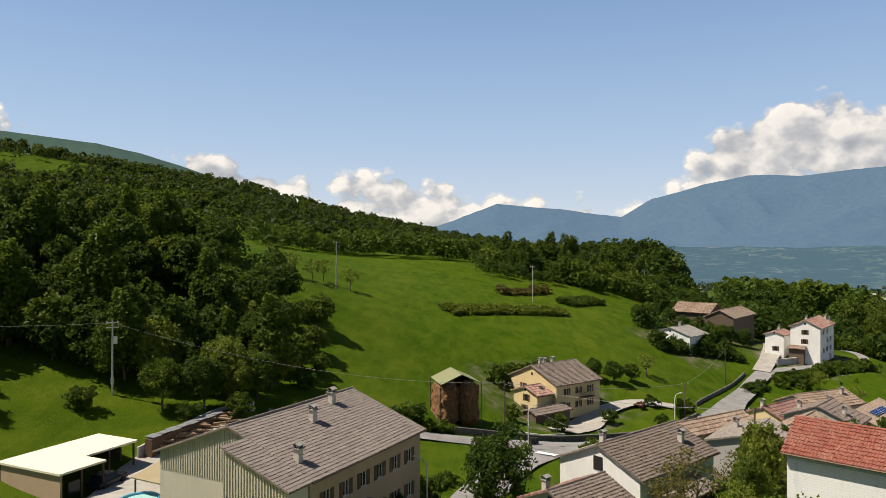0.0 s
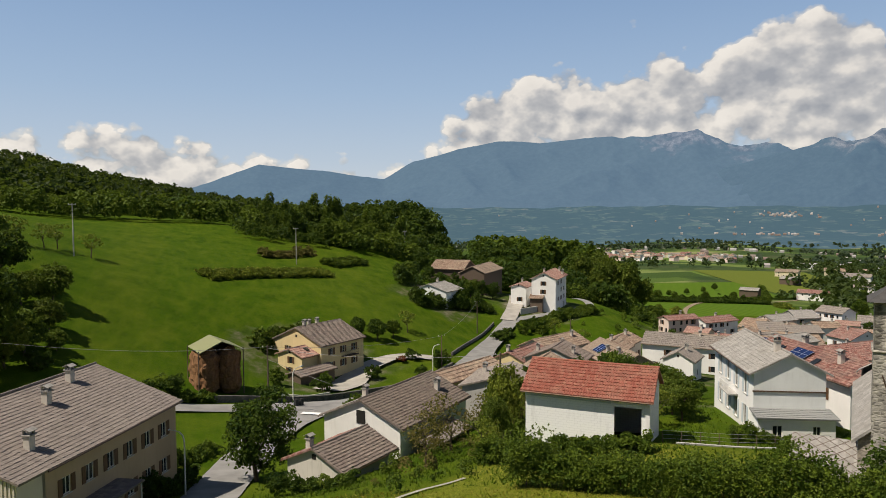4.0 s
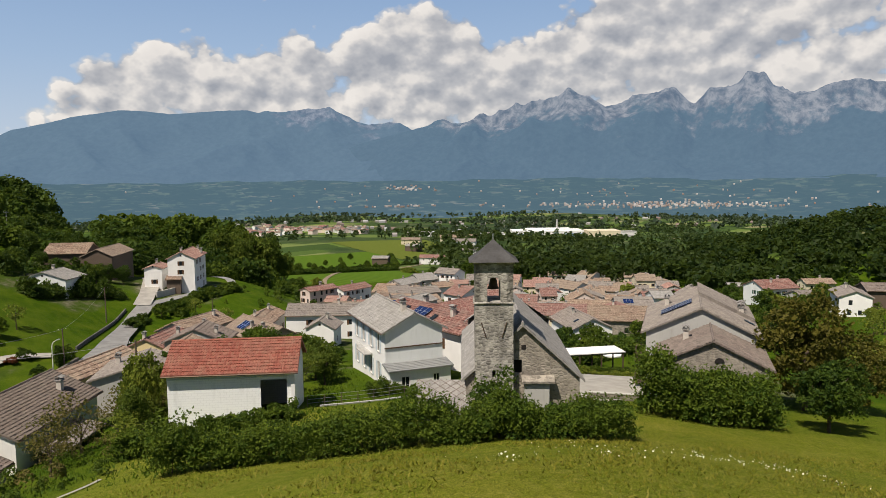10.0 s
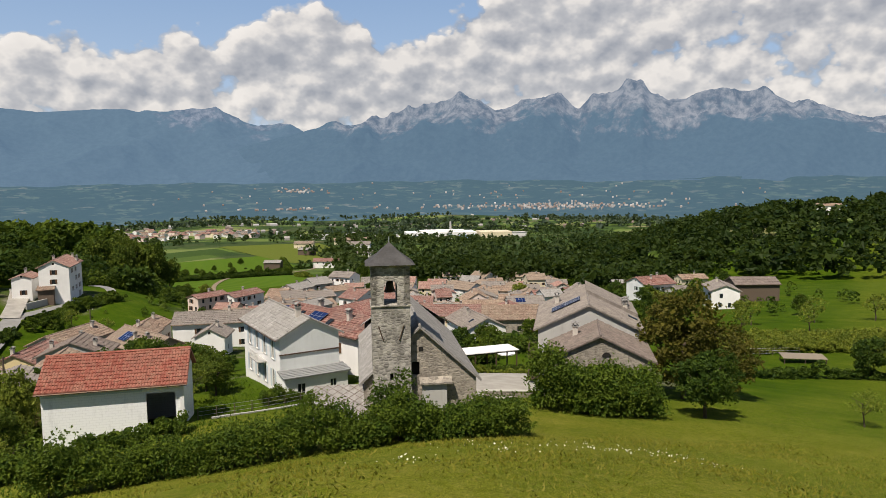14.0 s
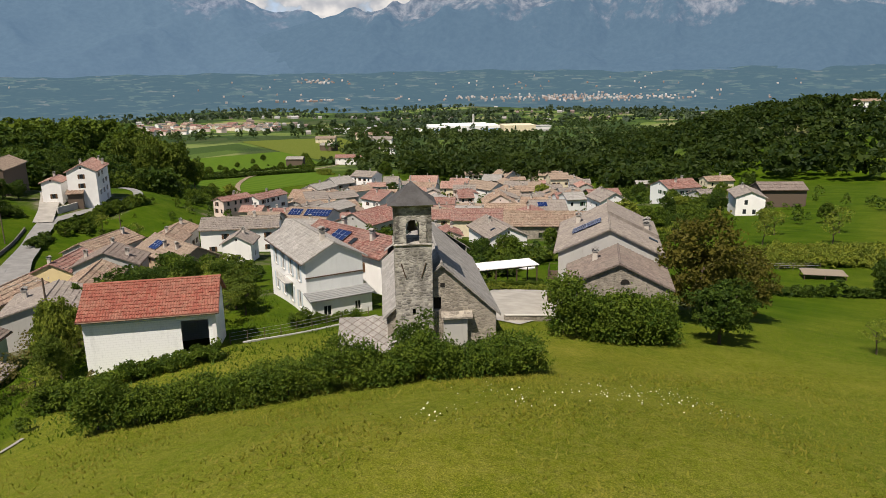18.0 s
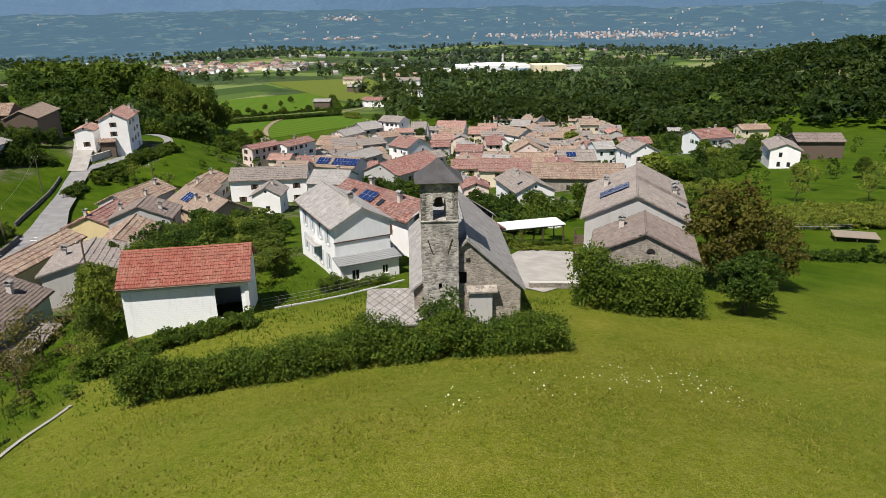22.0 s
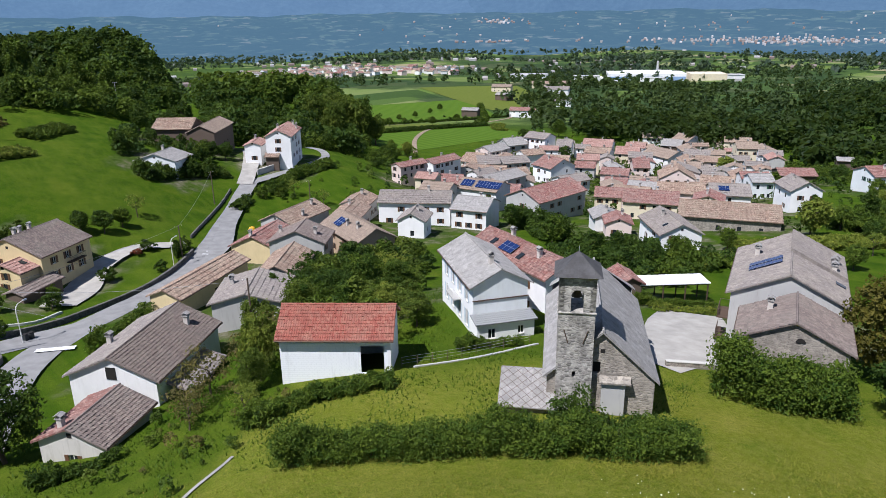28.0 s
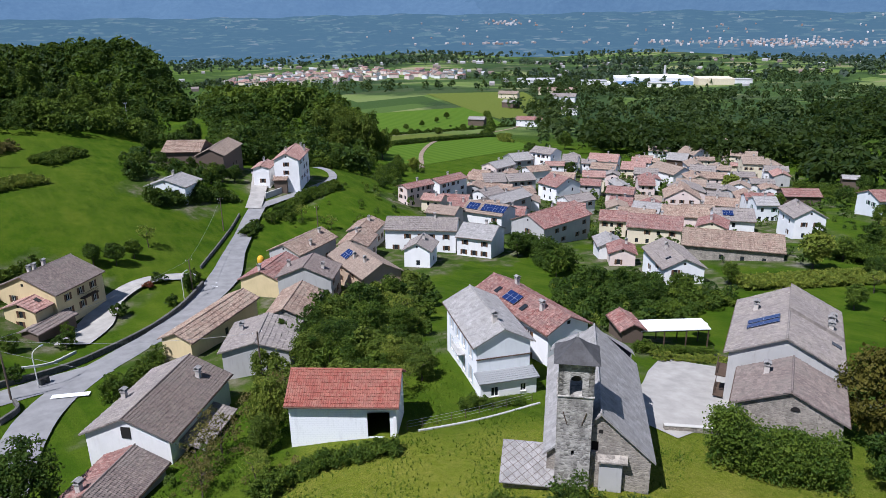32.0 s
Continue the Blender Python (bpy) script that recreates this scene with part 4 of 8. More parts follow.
    rings = [[bm.verts.new((r * math.cos(i * math.tau / 14), r * math.sin(i * math.tau / 14), z0 + z)) for i in range(14)] for r, z in prof]
    for r0, r1 in zip(rings, rings[1:]):
        for i in range(14):
            bm.faces.new((r0[i], r0[(i + 1) % 14], r1[(i + 1) % 14], r1[i]))
    part("bell", bm, plain("bronze", (0.09, 0.07, 0.04), 0.4, 0.8), tw, "dark bronze bell")
    part("bell_beam", box((-1.1, -0.08, z0 + 1.76), (1.1, 0.08, z0 + 1.92)), WOOD_D, tw)
    # iron wall anchors
    for y, s in ((0.75, 1), (-0.75, -1)):
        part("wall_anchor", tube(((-a - 0.04, y + s * 0.2, 8.1), (-a - 0.04, y - s * 0.15, 6.95), 0.045, 0.045), n=6), WOOD_D, tw, "iron wall anchor")
    return ch


church()

# ---- houses near the church and along the road ----
NEAR = "houses by the church"
white_house = house("tall white house with grey slab roof and pale blue shutters", (58.7, 55.4, -3.3), 62, 14.4, 7.6, 6.6, 0.52, BRIGHT, GREY_T, (0, 4, 0, 0), 2, SH_GREY, 2, chimneys=((-0.62, 0.1),), gwall=BLUEWHITE, group=NEAR, wsize=(0.95, 2.0), door=None)
house("long white house with weathered red tile roof", (70.0, 58.0, -5.2), 76, 18.4, 7.4, 6.3, 0.5, BRIGHT, RED_OLD, (2, 3, 1, 0), 2, SH_BROWN, 2, chimneys=((-0.5, 0.3), (0.5, -0.3)), solar=((0.15, 0.5, 3.0, 1.8),), skylights=((0.55, 0.5), (-0.2, 0.6)), group=NEAR)
barn = house("low barn with white block walls and red tile roof", (36.7, 54.3, -0.9), 315, 11.7, 7.6, 3.7, 0.58, BLOCKS, RED_T, (0, 0, 0, 0), 1, None, 2, chimneys=(), attic=False, bays=((8.0, 0.0, 10.3, 3.0),), name="barn", category="barn", group="")
stone_house = house("large stone-walled house with a broad grey-brown roof", (84.1, 28.7, -4.4), 21, 17.1, 12.6, 6.6, 0.48, GREYPL, GREYBR_T, (2, 3, 0, 0), 2, SH_BROWN, 2, chimneys=((0.35, 0.6), (0.1, -0.75), (0.3, -0.75), (0.45, -0.8)), group=NEAR, skylights=((-0.3, -0.85),), solar=((-0.16, 0.42, 1.0, 3.8), (-0.32, 0.42, 1.0, 3.8)))
stone_end = house("lower rubble-stone house end with grey-brown roof", (71.4, 22.9, -3.9), 21, 8.6, 11.0, 5.1, 0.47, STONE_L, BROWN_T, (1, 1, 0, 0), 1, None, 2, chimneys=((0.3, 0.45),), group=NEAR)
brown_house = house("long house with dark ribbed brown roof and white gable", (24.7, 76.1, -8.4), 39, 15.2, 11.0, 5.0, 0.45, WHITE, DARK_T, (2, 0, 0, 0), 1, SH_BROWN, 2, chimneys=((-0.1, 0.75), (0.55, -0.5)), group=NEAR, roof2=GREYBR_T)
house("low house with reddish-brown tile roof and pale walls", (15.6, 66.0, -8.0), 37, 8.4, 7.8, 3.4, 0.45, OLD_WALL, BROWN_T, (1, 0, 1, 0), 1, SH_BROWN, 2, chimneys=((-0.75, 0.3),), group=NEAR, roof2=RED_OLD)
# large house: tan front wall holds the shade of that side in its colour
big_house = house("large house with broad grey-brown roof beside the road", (-10.72, 65.17, -5.2), 60, 17.7, 17.4, 6.8, 0.37, TANPL, SHEET_T, (6, 0, 0, 0), 2, SH_BROWN, 2, chimneys=((0.42, -0.13), (-0.12, -0.3), (-0.85, -0.72)), group=NEAR, wave=0.025, gwall=PALE)
ROAD = "houses along the village road"
house("long house with worn brown tile roof", (83.0, 140.1, -17.1), 22, 15.7, 9.5, 5.0, 0.45, GREYPL, OLD_T, (3, 0, 1, 0), 1, SH_BROWN, 1, chimneys=((0.6, -0.3), (-0.2, -0.7)), group=ROAD)
house("small yellow gabled house with maroon roof", (67.3, 126.0, -15.3), 34, 12.5, 10.4, 4.0, 0.45, YELLOW, RED_OLD, (1, 0, 0, 0), 1, SH_BROWN, 1, chimneys=((-0.9, 0.05),), group=ROAD)
house("grey plastered house with dark brown tile roof", (69.6, 115.7, -14.6), 43, 8.6, 11.7, 5.5, 0.42, GREYPL, BROWN_T, (2, 0, 0, 0), 2, SH_BROWN, 1, chimneys=((-0.3, -0.55), (0.2, 0.75)), group=ROAD)
house("old stone barn with patched clay tile roof", (55.8, 98.3, -11.3), 44, 12.5, 7.4, 4.5, 0.5, STONE, OLD_T, (1, 0, 0, 0), 1, None, 1, chimneys=(), name="barn", category="barn", group="")
house("grey-roofed farm outbuilding with plain walls", (43.3, 85.9, -8.7), 50, 10.4, 10.4, 4.3, 0.28, GREYPL, GREYBR_T, (1, 0, 0, 0), 1, None, 1, chimneys=((0.2, 0.6),), group=ROAD)
house("tan gabled house with light brown roof and solar panel", (82.8, 115.1, -15.5), 79, 18.3, 9.5, 5.0, 0.55, TANPL, TAN_T, (0, 2, 0, 0), 2, SH_BROWN, 1, chimneys=((0.0, 0.45), (-0.45, 0.35)), solar=((0.35, 0.5, 3.0, 2.4),), group=ROAD)
house("low row of outbuildings with old tile roof along the road", (44.3, 105.7, -11.8), 30, 19.5, 6.4, 3.8, 0.42, YELLOW, OLD_T, (1, 0, 0, 0), 1, None, 1, chimneys=(), group=ROAD)
house("small white gabled house with grey-brown roof", (104.5, 121.9, -17.9), 36, 8.5, 7.3, 4.5, 0.55, BRIGHT, GREYBR_T, (1, 0, 1, 0), 1, None, 1, chimneys=((0.1, -0.2),), group=ROAD)
house("long white house with grey-brown roof", (116.7, 135.3, -19.9), 311, 19.3, 10.3, 6.4, 0.42, BRIGHT, GREYBR_T, (5, 0, 0, 0), 2, SH_BROWN, 1, chimneys=((0.35, -0.05),), group=ROAD)
hill_house = house("tall white house with pinkish tile roof on a terrace", (114.2, 196.4, -10.6), 48, 18.0, 8.6, 8.0, 0.5, BRIGHT, PINK_T, (3, 0, 1, 0), 3, SH_BROWN, 1, chimneys=((0.7, -0.7), (0.5, -0.75), (-0.2, 0.3), (0.85, -0.4)), group="hillside houses")
house("brown timber barn with old tile roof on the hillside", (100.2, 218.1, -8.3), 48, 22, 9.4, 6.5, 0.48, WOOD_M, TAN_T, (5, 0, 2, 0), 1, None, 1, chimneys=(), name="barn", category="barn", group="hillside barns", attic=False)
house("low weathered barn with old tile roof", (91.5, 223.0, -5.8), 318, 12.7, 13, 5.0, 0.40, WOOD_M, OLD_T, (2, 0, 0, 0), 1, None, 1, chimneys=(), name="barn", category="barn", group="hillside barns")
house("low white bungalow with grey roof on the slope", (74.1, 193.0, -7.2), 40, 10.4, 12.6, 2.8, 0.32, BLUEWHITE, GREY_T, (2, 0, 3, 0), 1, None, 1, chimneys=((0.5, 0.2),), group="hillside houses", wsize=(1.2, 1.1))
yellow_house = house("yellow two-storey house with brown tile roof", (28.3, 140.7, -12.5), 34, 12.9, 14.4, 5.7, 0.42, YELLOW, BROWN_T, (3, 0, 2, 2), 2, SH_BROWN, 2, chimneys=((-0.5, 0.1), (-0.2, 0.2), (0.1, 0.15)), group="hillside houses")

house("lower wing of the tall white house with pinkish roof", (106.5, 200.5, -10.9), 48, 10, 6, 5.4, 0.35, BRIGHT, PINK_T, (0, 0, 1, 0), 2, SH_BROWN, 1, chimneys=((0.5, 0.2),), group="hillside houses")
house("small open porch with brown tile roof before the white house", (107.2, 191.6, -10.9), 138, 4.6, 4.4, 2.5, 0.4, WOOD_M, OLD_T, (1, 0, 0, 0), 1, None, 1, chimneys=(), name="porch", category="porch", group="hillside houses", attic=False)
house("lower wing of the yellow house with pinkish tile roof", (23.6, 134.6, -12.8), 34, 6.4, 7.6, 4.4, 0.36, YELLOW, PINK_T, (1, 0, 1, 0), 2, SH_BROWN, 1, chimneys=(), group="hillside houses", skylights=((0, -0.4),))
house("low porch of the yellow house with brown tile roof", (24.8, 130.0, -13.4), 34, 9.5, 4.4, 2.4, 0.34, WOOD_M, BROWN_T, (0, 0, 0, 0), 1, None, 1, chimneys=(), name="porch", category="porch", group="hillside houses", attic=False)


def lean_to(parent, name, label, x0, x1, y0, y1, z_hi, z_lo, wall, roof, posts=False, openings=()):
    """A shed roof against a wall: from y0 (the wall) out to y1, with a wall or posts below its low edge."""
    k = (z_hi - z_lo) / abs(y1 - y0)
    me = slope_mesh(x1 - x0, abs(y1 - y0), z_hi - z_lo, 2, wave=0.07 if roof in (BROWN_T, GREYBR_T) else 0.02)
    me.materials.append(roof)
    turn = 180 if y1 < y0 else 0
    top = part(name, me, None, parent, label, at=Matrix.Translation(((x0 + x1) / 2, y0, z_hi)) @ Matrix.Rotation(radians(turn), 4, "Z"))
    s = 1 if y1 > y0 else -1
    yw = y1 - s * 0.35
    zt = z_lo + 0.35 * k - 0.16
    if posts:
        n = max(2, round((x1 - x0) / 2.6))
        for i in range(n + 1):
            x = x0 + 0.2 + i * (x1 - x0 - 0.4) / n
            part("post", box((x - 0.08, yw - 0.08, -2.5), (x + 0.08, yw + 0.08, zt)), WOOD_D, parent)
        return top
    vs, fs = [], []
    if s < 0:
        facade(vs, fs, (x0 + 0.25, yw, 0), (1, 0, 0), x1 - x0 - 0.5, zt, list(openings))
    else:
        facade(vs, fs, (x1 - 0.25, yw, 0), (-1, 0, 0), x1 - x0 - 0.5, zt, list(openings))
    for x in (x0 + 0.25, x1 - 0.25):
        b = len(vs)
        vs += [(x, y0, -3), (x, yw, -3), (x, yw, zt), (x, y0, z_hi - 0.16)]
        fs.append((b, b + 1, b + 2, b + 3) if (x < (x0 + x1) / 2) == (s < 0) else (b + 3, b + 2, b + 1, b))
    part("annex_wall", mesh_of("annex_wall", vs, fs, wall), None, parent)
    for h in openings:
        window(parent, (x0 + 0.25, yw, 0) if s < 0 else (x1 - 0.25, yw, 0), (1, 0, 0) if s < 0 else (-1, 0, 0), h)
    return top


# annex across the near gable of the white house, turned a quarter from it
ANNEX_SHEET = plain("grey_roof_sheet", (0.25, 0.255, 0.25), 0.6, 0, 0.2, 1.0)
annex = thing("annex", pose(58.7, 55.4, -3.3, 0, 0, 62) @ pose(-6.85, 0, 0, 0, 0, -90), "low white annex with a grey lean-to roof against the white house", "annex")
lean_to(annex, "annex_roof", "", -3.7, 3.7, 0.0, -2.3, 3.35, 3.0, BRIGHT, ANNEX_SHEET, openings=((1.3, 1.0, 2.2, 2.2), (4.9, 1.2, 5.6, 2.2)))
part("eaves_band", box((-3.4, -0.12, 4.9), (3.4, -0.02, 5.02)), GUTTER, annex, "dark drip moulding across the gable")
# balcony on the long side of the white house
def balcony(parent, x, y, z, w, d, s, mat=FRAME):
    b = part("balcony", box((x - w / 2, min(y, y + s * d), z - 0.14), (x + w / 2, max(y, y + s * d), z)), WOOD_D if mat is not FRAME else CONCRETE, parent)
    def rail():
        bm = bmesh.new()
        n = int(w / 0.14)
        for i in range(n + 1):
            q = x - w / 2 + 0.03 + i * (w - 0.06) / n
            add_tube(bm, (q, y + s * (d - 0.04), z), (q, y + s * (d - 0.04), z + 0.95), 0.012, 0.012, 4)
        add_tube(bm, (x - w / 2, y + s * (d - 0.04), z + 0.96), (x + w / 2, y + s * (d - 0.04), z + 0.96), 0.025, 0.025, 6)
        for q in (x - w / 2 + 0.03, x + w / 2 - 0.03):
            add_tube(bm, (q, y, z + 0.96), (q, y + s * (d - 0.04), z + 0.96), 0.025, 0.025, 6)
        return bm
    part("railing", rail(), mat, b)


# the far half of the right-hand roof slope stands higher
me = slope_mesh(8.6, 6.3, 0.48 * 6.3, 2, 0.5, 0.03)
me.materials.append(GREYBR_T)
part("raised_roof", me, None, stone_house, "raised grey-brown roof slope with a dark gap below its edge", at=Matrix.Translation((4.3, 0.1, 10.2)) @ Matrix.Rotation(math.pi, 4, "Z"))
balcony(white_house, -0.4, 3.32, 3.35, 3.2, 1.0, 1)
balcony(stone_house, -6.4, 5.82, 3.4, 3.4, 1.2, 1, WOOD_M)
balcony(stone_house, -6.4, 5.82, 0.7, 3.4, 1.2, 1, WOOD_M)
balcony(yellow_house, 1.5, -6.72, 2.9, 4.0, 1.0, -1, WOOD_D)
lean_to(brown_house, "lean_to_roof", "weathered grey-brown lean-to roof", -5.5, 3.0, -5.0, -8.0, 3.75, 2.9, STONE, GREYBR_T, posts=True)
part("gable_window", box((-7.32, -0.55, 4.9), (-7.25, 0.55, 6.3)), DARK, brown_house, "dark attic opening in the white gable")
bm = bmesh.new()
fan = [(0.45 * math.cos(i * math.pi / 10), 0.45 * math.sin(i * math.pi / 10)) for i in range(11)]
rim = [[bm.verts.new((x, -0.6 + p, 5.6 + q)) for p, q in fan] for x in (-4.04, -3.94)]
bm.faces.new(rim[0]), bm.faces.new(rim[1][::-1])
for i in range(11):
    bm.faces.new((rim[0][i], rim[1][i], rim[1][(i + 1) % 11], rim[0][(i + 1) % 11]))
part("arched_window", bm, DARK, stone_end, "dark half-round attic window")
# entrance awning and doors of the large house
aw = part("awning", box((-7.5, -10.6, 2.95), (-0.5, -8.15, 3.08)), BROWN_T, big_house, "brown sheet awning above the entrance")
for x in (-7.3, -4.0, -0.7):
    part("post", tube(((x, -10.4, -3), (x, -10.4, 2.94), 0.06, 0.06), n=6), FRAME, aw)
# the roof runs on over the near end of the front half, with a clad gable below
lean_to(big_house, "forward_roof", "", -11.55, -8.7, -2.0, -8.7, 9.36, 6.88, PALE, SHEET_T)
def battens(x, y0, y1, z0, top):
    bm = bmesh.new()
    n = int(abs(y1 - y0) / 0.28)
    for i in range(n + 1):
        y = y0 + (y1 - y0) * i / n
        add_box(bm, (x - 0.05, y - 0.05, z0), (x, y + 0.05, top(y)))
    return bm


part("cladding", battens(-11.31, -2.1, -8.2, 4.6, lambda y: 9.2 + 0.37 * (y + 2.0)), PALE, big_house, "cream vertical boards on the gable")
part("cladding", battens(-8.51, 8.0, -1.9, 5.4, lambda y: 9.85 - 0.37 * abs(y)), PALE, big_house, "cream vertical boards on the gable")
# barn: pale blue strip painting the eave shadow and weathering, and the inside floor
part("eaves_board", box((-5.5, -3.42, 3.25), (2.2, -3.36, 3.75)), SH_GREY, barn, "pale blue strip for the eave shadow and weathering")
part("corner_post", box((5.15, -3.42, -1.5), (5.5, -3.1, 3.7)), BRIGHT, barn)
# yellow recycling bell at the bend
bell = thing("recycling_container", pose(74.0, 145.0, gz(74.0, 145.0)), "round yellow recycling container at the roadside", "container")
bm = bmesh.new()
prof = [(0.75, 0), (0.85, 0.5), (0.85, 1.2), (0.6, 1.7), (0.2, 1.9)]
rings = [[bm.verts.new((r * math.cos(i * math.tau / 14), r * math.sin(i * math.tau / 14), z)) for i in range(14)] for r, z in prof]
for r0, r1 in zip(rings, rings[1:]):
    for i in range(14):
        bm.faces.new((r0[i], r0[(i + 1) % 14], r1[(i + 1) % 14], r1[i]))
bm.faces.new(rings[-1])
part("shell", bm, plain("yellow_plastic", (0.7, 0.38, 0.03), 0.5), bell)

# ---- houses of the village core ----
house("white gabled house with pale grey and pink roof", (135.8, 72.8, -16.3), 49, 15.1, 9.6, 4.5, 0.48, BRIGHT, GREYBR_T, (3, 2, 2, 0), 2, SH_BROWN, 1, skylights=((-0.5, 0.5),))
house("small garden shed with red tile roof", (88.2, 53.7, -8.5), 54, 6.5, 4.2, 2.6, 0.53, WOOD_M, RED_OLD, (0, 0, 0, 0), 1, None, 1, chimneys=(), name="garden_shed", category="shed", group="")
house("white house with grey stone slab roof", (125.0, 121.6, -19.9), 295, 10.0, 11.7, 5.5, 0.39, WHITE, GREY_T, (3, 0, 0, 0), 2, SH_BROWN, 1)
house("white house with brown roof and large solar panels", (152.3, 145.1, -24.2), 287, 14.3, 10.8, 6.0, 0.42, WHITE, TAN_T, (4, 0, 1, 0), 2, SH_BROWN, 1, solar=((-0.55, -0.5, 4.0, 3.2), (0.45, -0.5, 8.0, 3.4)))
house("house with grey hipped roof", (176.8, 160.7, -27.8), 1, 18.3, 9.9, 6.0, 0.40, GREYPL, GREY_T, (3, 0, 1, 0), 2, SH_BROWN, 0)
house("tall pinkish house with red roof in a row", (151.1, 178.7, -22.8), 358, 12.1, 6.1, 7.0, 0.37, PINK, RED_OLD, (4, 0, 2, 0), 3, SH_BROWN, 0)
house("tall white house with red roof in a row", (174.9, 188.9, -26.8), 3, 15.2, 7.9, 7.4, 0.37, WHITE, RED_OLD, (5, 0, 1, 0), 3, SH_BROWN, 0)
house("large hall with red roof and glazed front", (158.9, 125.6, -24.5), 360, 22.3, 13.3, 6.5, 0.45, GREYPL, RED_OLD, (6, 0, 1, 0), 2, SH_BROWN, 1)
house("white house with red roof and blue shadowed gable", (220.7, 171.6, -32.2), 80, 11.6, 13.5, 6.5, 0.47, BRIGHT, RED_OLD, (3, 2, 2, 0), 2, SH_BROWN, 0)
house("tall white three-storey house with grey roof", (269.0, 218.6, -34.4), 276, 12.7, 10.6, 8.5, 0.42, BRIGHT, GREYBR_T, (4, 0, 2, 2), 3, SH_BROWN, 0)
house("farmhouse with grey roof beside the fields", (254.3, 223.8, -33.2), 341, 10.8, 12.5, 5.5, 0.43, GREYPL, GREY_T, (3, 0, 1, 0), 2, SH_BROWN, 0)
house("long low house with grey slab roof", (231.5, 215.3, -31.9), 2, 13.9, 9.9, 5.5, 0.43, PINK, GREY_T, (4, 0, 1, 0), 2, SH_BROWN, 0)
house("house with stone-grey tiled roof", (205.4, 194.0, -30.5), 323, 9.3, 13.5, 5.5, 0.35, WHITE, GREYBR_T, (3, 0, 1, 0), 2, SH_BROWN, 0)
house("house with dark grey roof and pale walls", (216.9, 190.4, -31.5), 332, 12.2, 11.7, 5.5, 0.33, GREYPL, GREYBR_T, (3, 0, 1, 0), 2, SH_BROWN, 0)
house("white house with patched clay tile roof", (204.4, 199.4, -30.3), 293, 8.5, 13.5, 5.5, 0.39, WHITE, OLD_T, (3, 0, 1, 0), 2, SH_BROWN, 0)
house("white house with grey roof in the terrace", (273.9, 207.1, -35.0), 303, 7.8, 13.2, 6.0, 0.40, BRIGHT, GREYBR_T, (3, 0, 1, 0), 2, SH_BROWN, 0)
house("white terraced house with pinkish clay roof", (294.5, 201.7, -36.9), 296, 14.9, 13.2, 6.0, 0.41, WHITE, PINK_T, (5, 0, 1, 0), 2, SH_BROWN, 0)
house("low house with pinkish clay roof", (293.2, 183.8, -37.2), 299, 11.6, 13.0, 5.0, 0.40, CREAM, PINK_T, (4, 0, 0, 0), 2, SH_BROWN, 0)
house("white house with long tan tile roof", (299.6, 167.8, -37.8), 253, 17.9, 12.7, 5.5, 0.46, WHITE, TAN_T, (5, 0, 1, 0), 2, SH_BROWN, 0)
house("open barn with dark grey roof", (342.4, 187.7, -40.4), 289, 10.7, 13.5, 5.0, 0.40, WOOD_D, GREY_T, (0, 0, 0, 0), 1, None, 0, chimneys=(), name="barn", category="barn", group="")
house("white gabled house with tan tile roof", (366.0, 192.6, -41.9), 82, 11.6, 13.5, 5.5, 0.44, BRIGHT, TAN_T, (2, 2, 2, 0), 2, SH_BROWN, 0)
house("long terrace house with tan tile roof", (398.0, 181.0, -43.6), 230, 41.3, 12.3, 6.5, 0.42, CREAM, TAN_T, (8, 0, 1, 0), 2, SH_BROWN, 0)
house("large cream house with tan hipped roof", (343.2, 149.0, -39.5), 306, 10.6, 12.6, 7.5, 0.40, CREAM, TAN_T, (4, 0, 2, 0), 2, SH_BROWN, 0)
house("white gabled house with grey-tan roof", (353.6, 142.5, -39.6), 45, 17.1, 8.1, 5.5, 0.41, BRIGHT, TAN_T, (2, 2, 2, 0), 2, SH_BROWN, 0)
house("white house with grey roof at the village edge", (421.2, 241.6, -46.5), 293, 8.9, 13.5, 5.5, 0.35, WHITE, GREY_T, (3, 0, 1, 0), 2, SH_BROWN, 0)
house("pale grey house with broad low roof", (512.9, 208.4, -53.0), 282, 13.9, 13.5, 6.5, 0.30, BLUEWHITE, GREYBR_T, (4, 0, 2, 0), 2, SH_BROWN, 0)
house("open barn with bright red roof", (262.9, 95.1, -28.6), 310, 13.1, 10.3, 4.5, 0.36, WOOD_M, RED_OLD, (0, 0, 0, 0), 1, None, 0, chimneys=(), name="barn", category="barn", group="")
house("balconied house with grey roof", (226.1, 92.2, -25.8), 313, 7.5, 9.6, 6.0, 0.39, BLUEWHITE, GREY_T, (3, 0, 1, 0), 2, SH_GREEN, 0)
house("white gabled house with grey roof", (203.1, 71.5, -21.3), 44, 11.7, 9.4, 6.5, 0.55, BRIGHT, GREYBR_T, (2, 2, 2, 0), 2, SH_BROWN, 0)
house("long old barn with mottled clay tile roof", (166.7, 74.2, -19.4), 298, 23.9, 13.5, 4.0, 0.39, STONE_L, OLD_T, (4, 0, 0, 0), 1, None, 1, chimneys=(), name="barn", category="barn", group="")
house("house with smooth red roof", (181.5, 119.1, -26.7), 302, 8.7, 9.9, 5.5, 0.41, CREAM, RED_OLD, (3, 0, 0, 0), 2, SH_BROWN, 0)
house("long house with plain red roof", (179.1, 103.0, -24.7), 298, 15.6, 13.5, 5.5, 0.34, CREAM, RED_OLD, (4, 0, 0, 0), 2, SH_BROWN, 0)
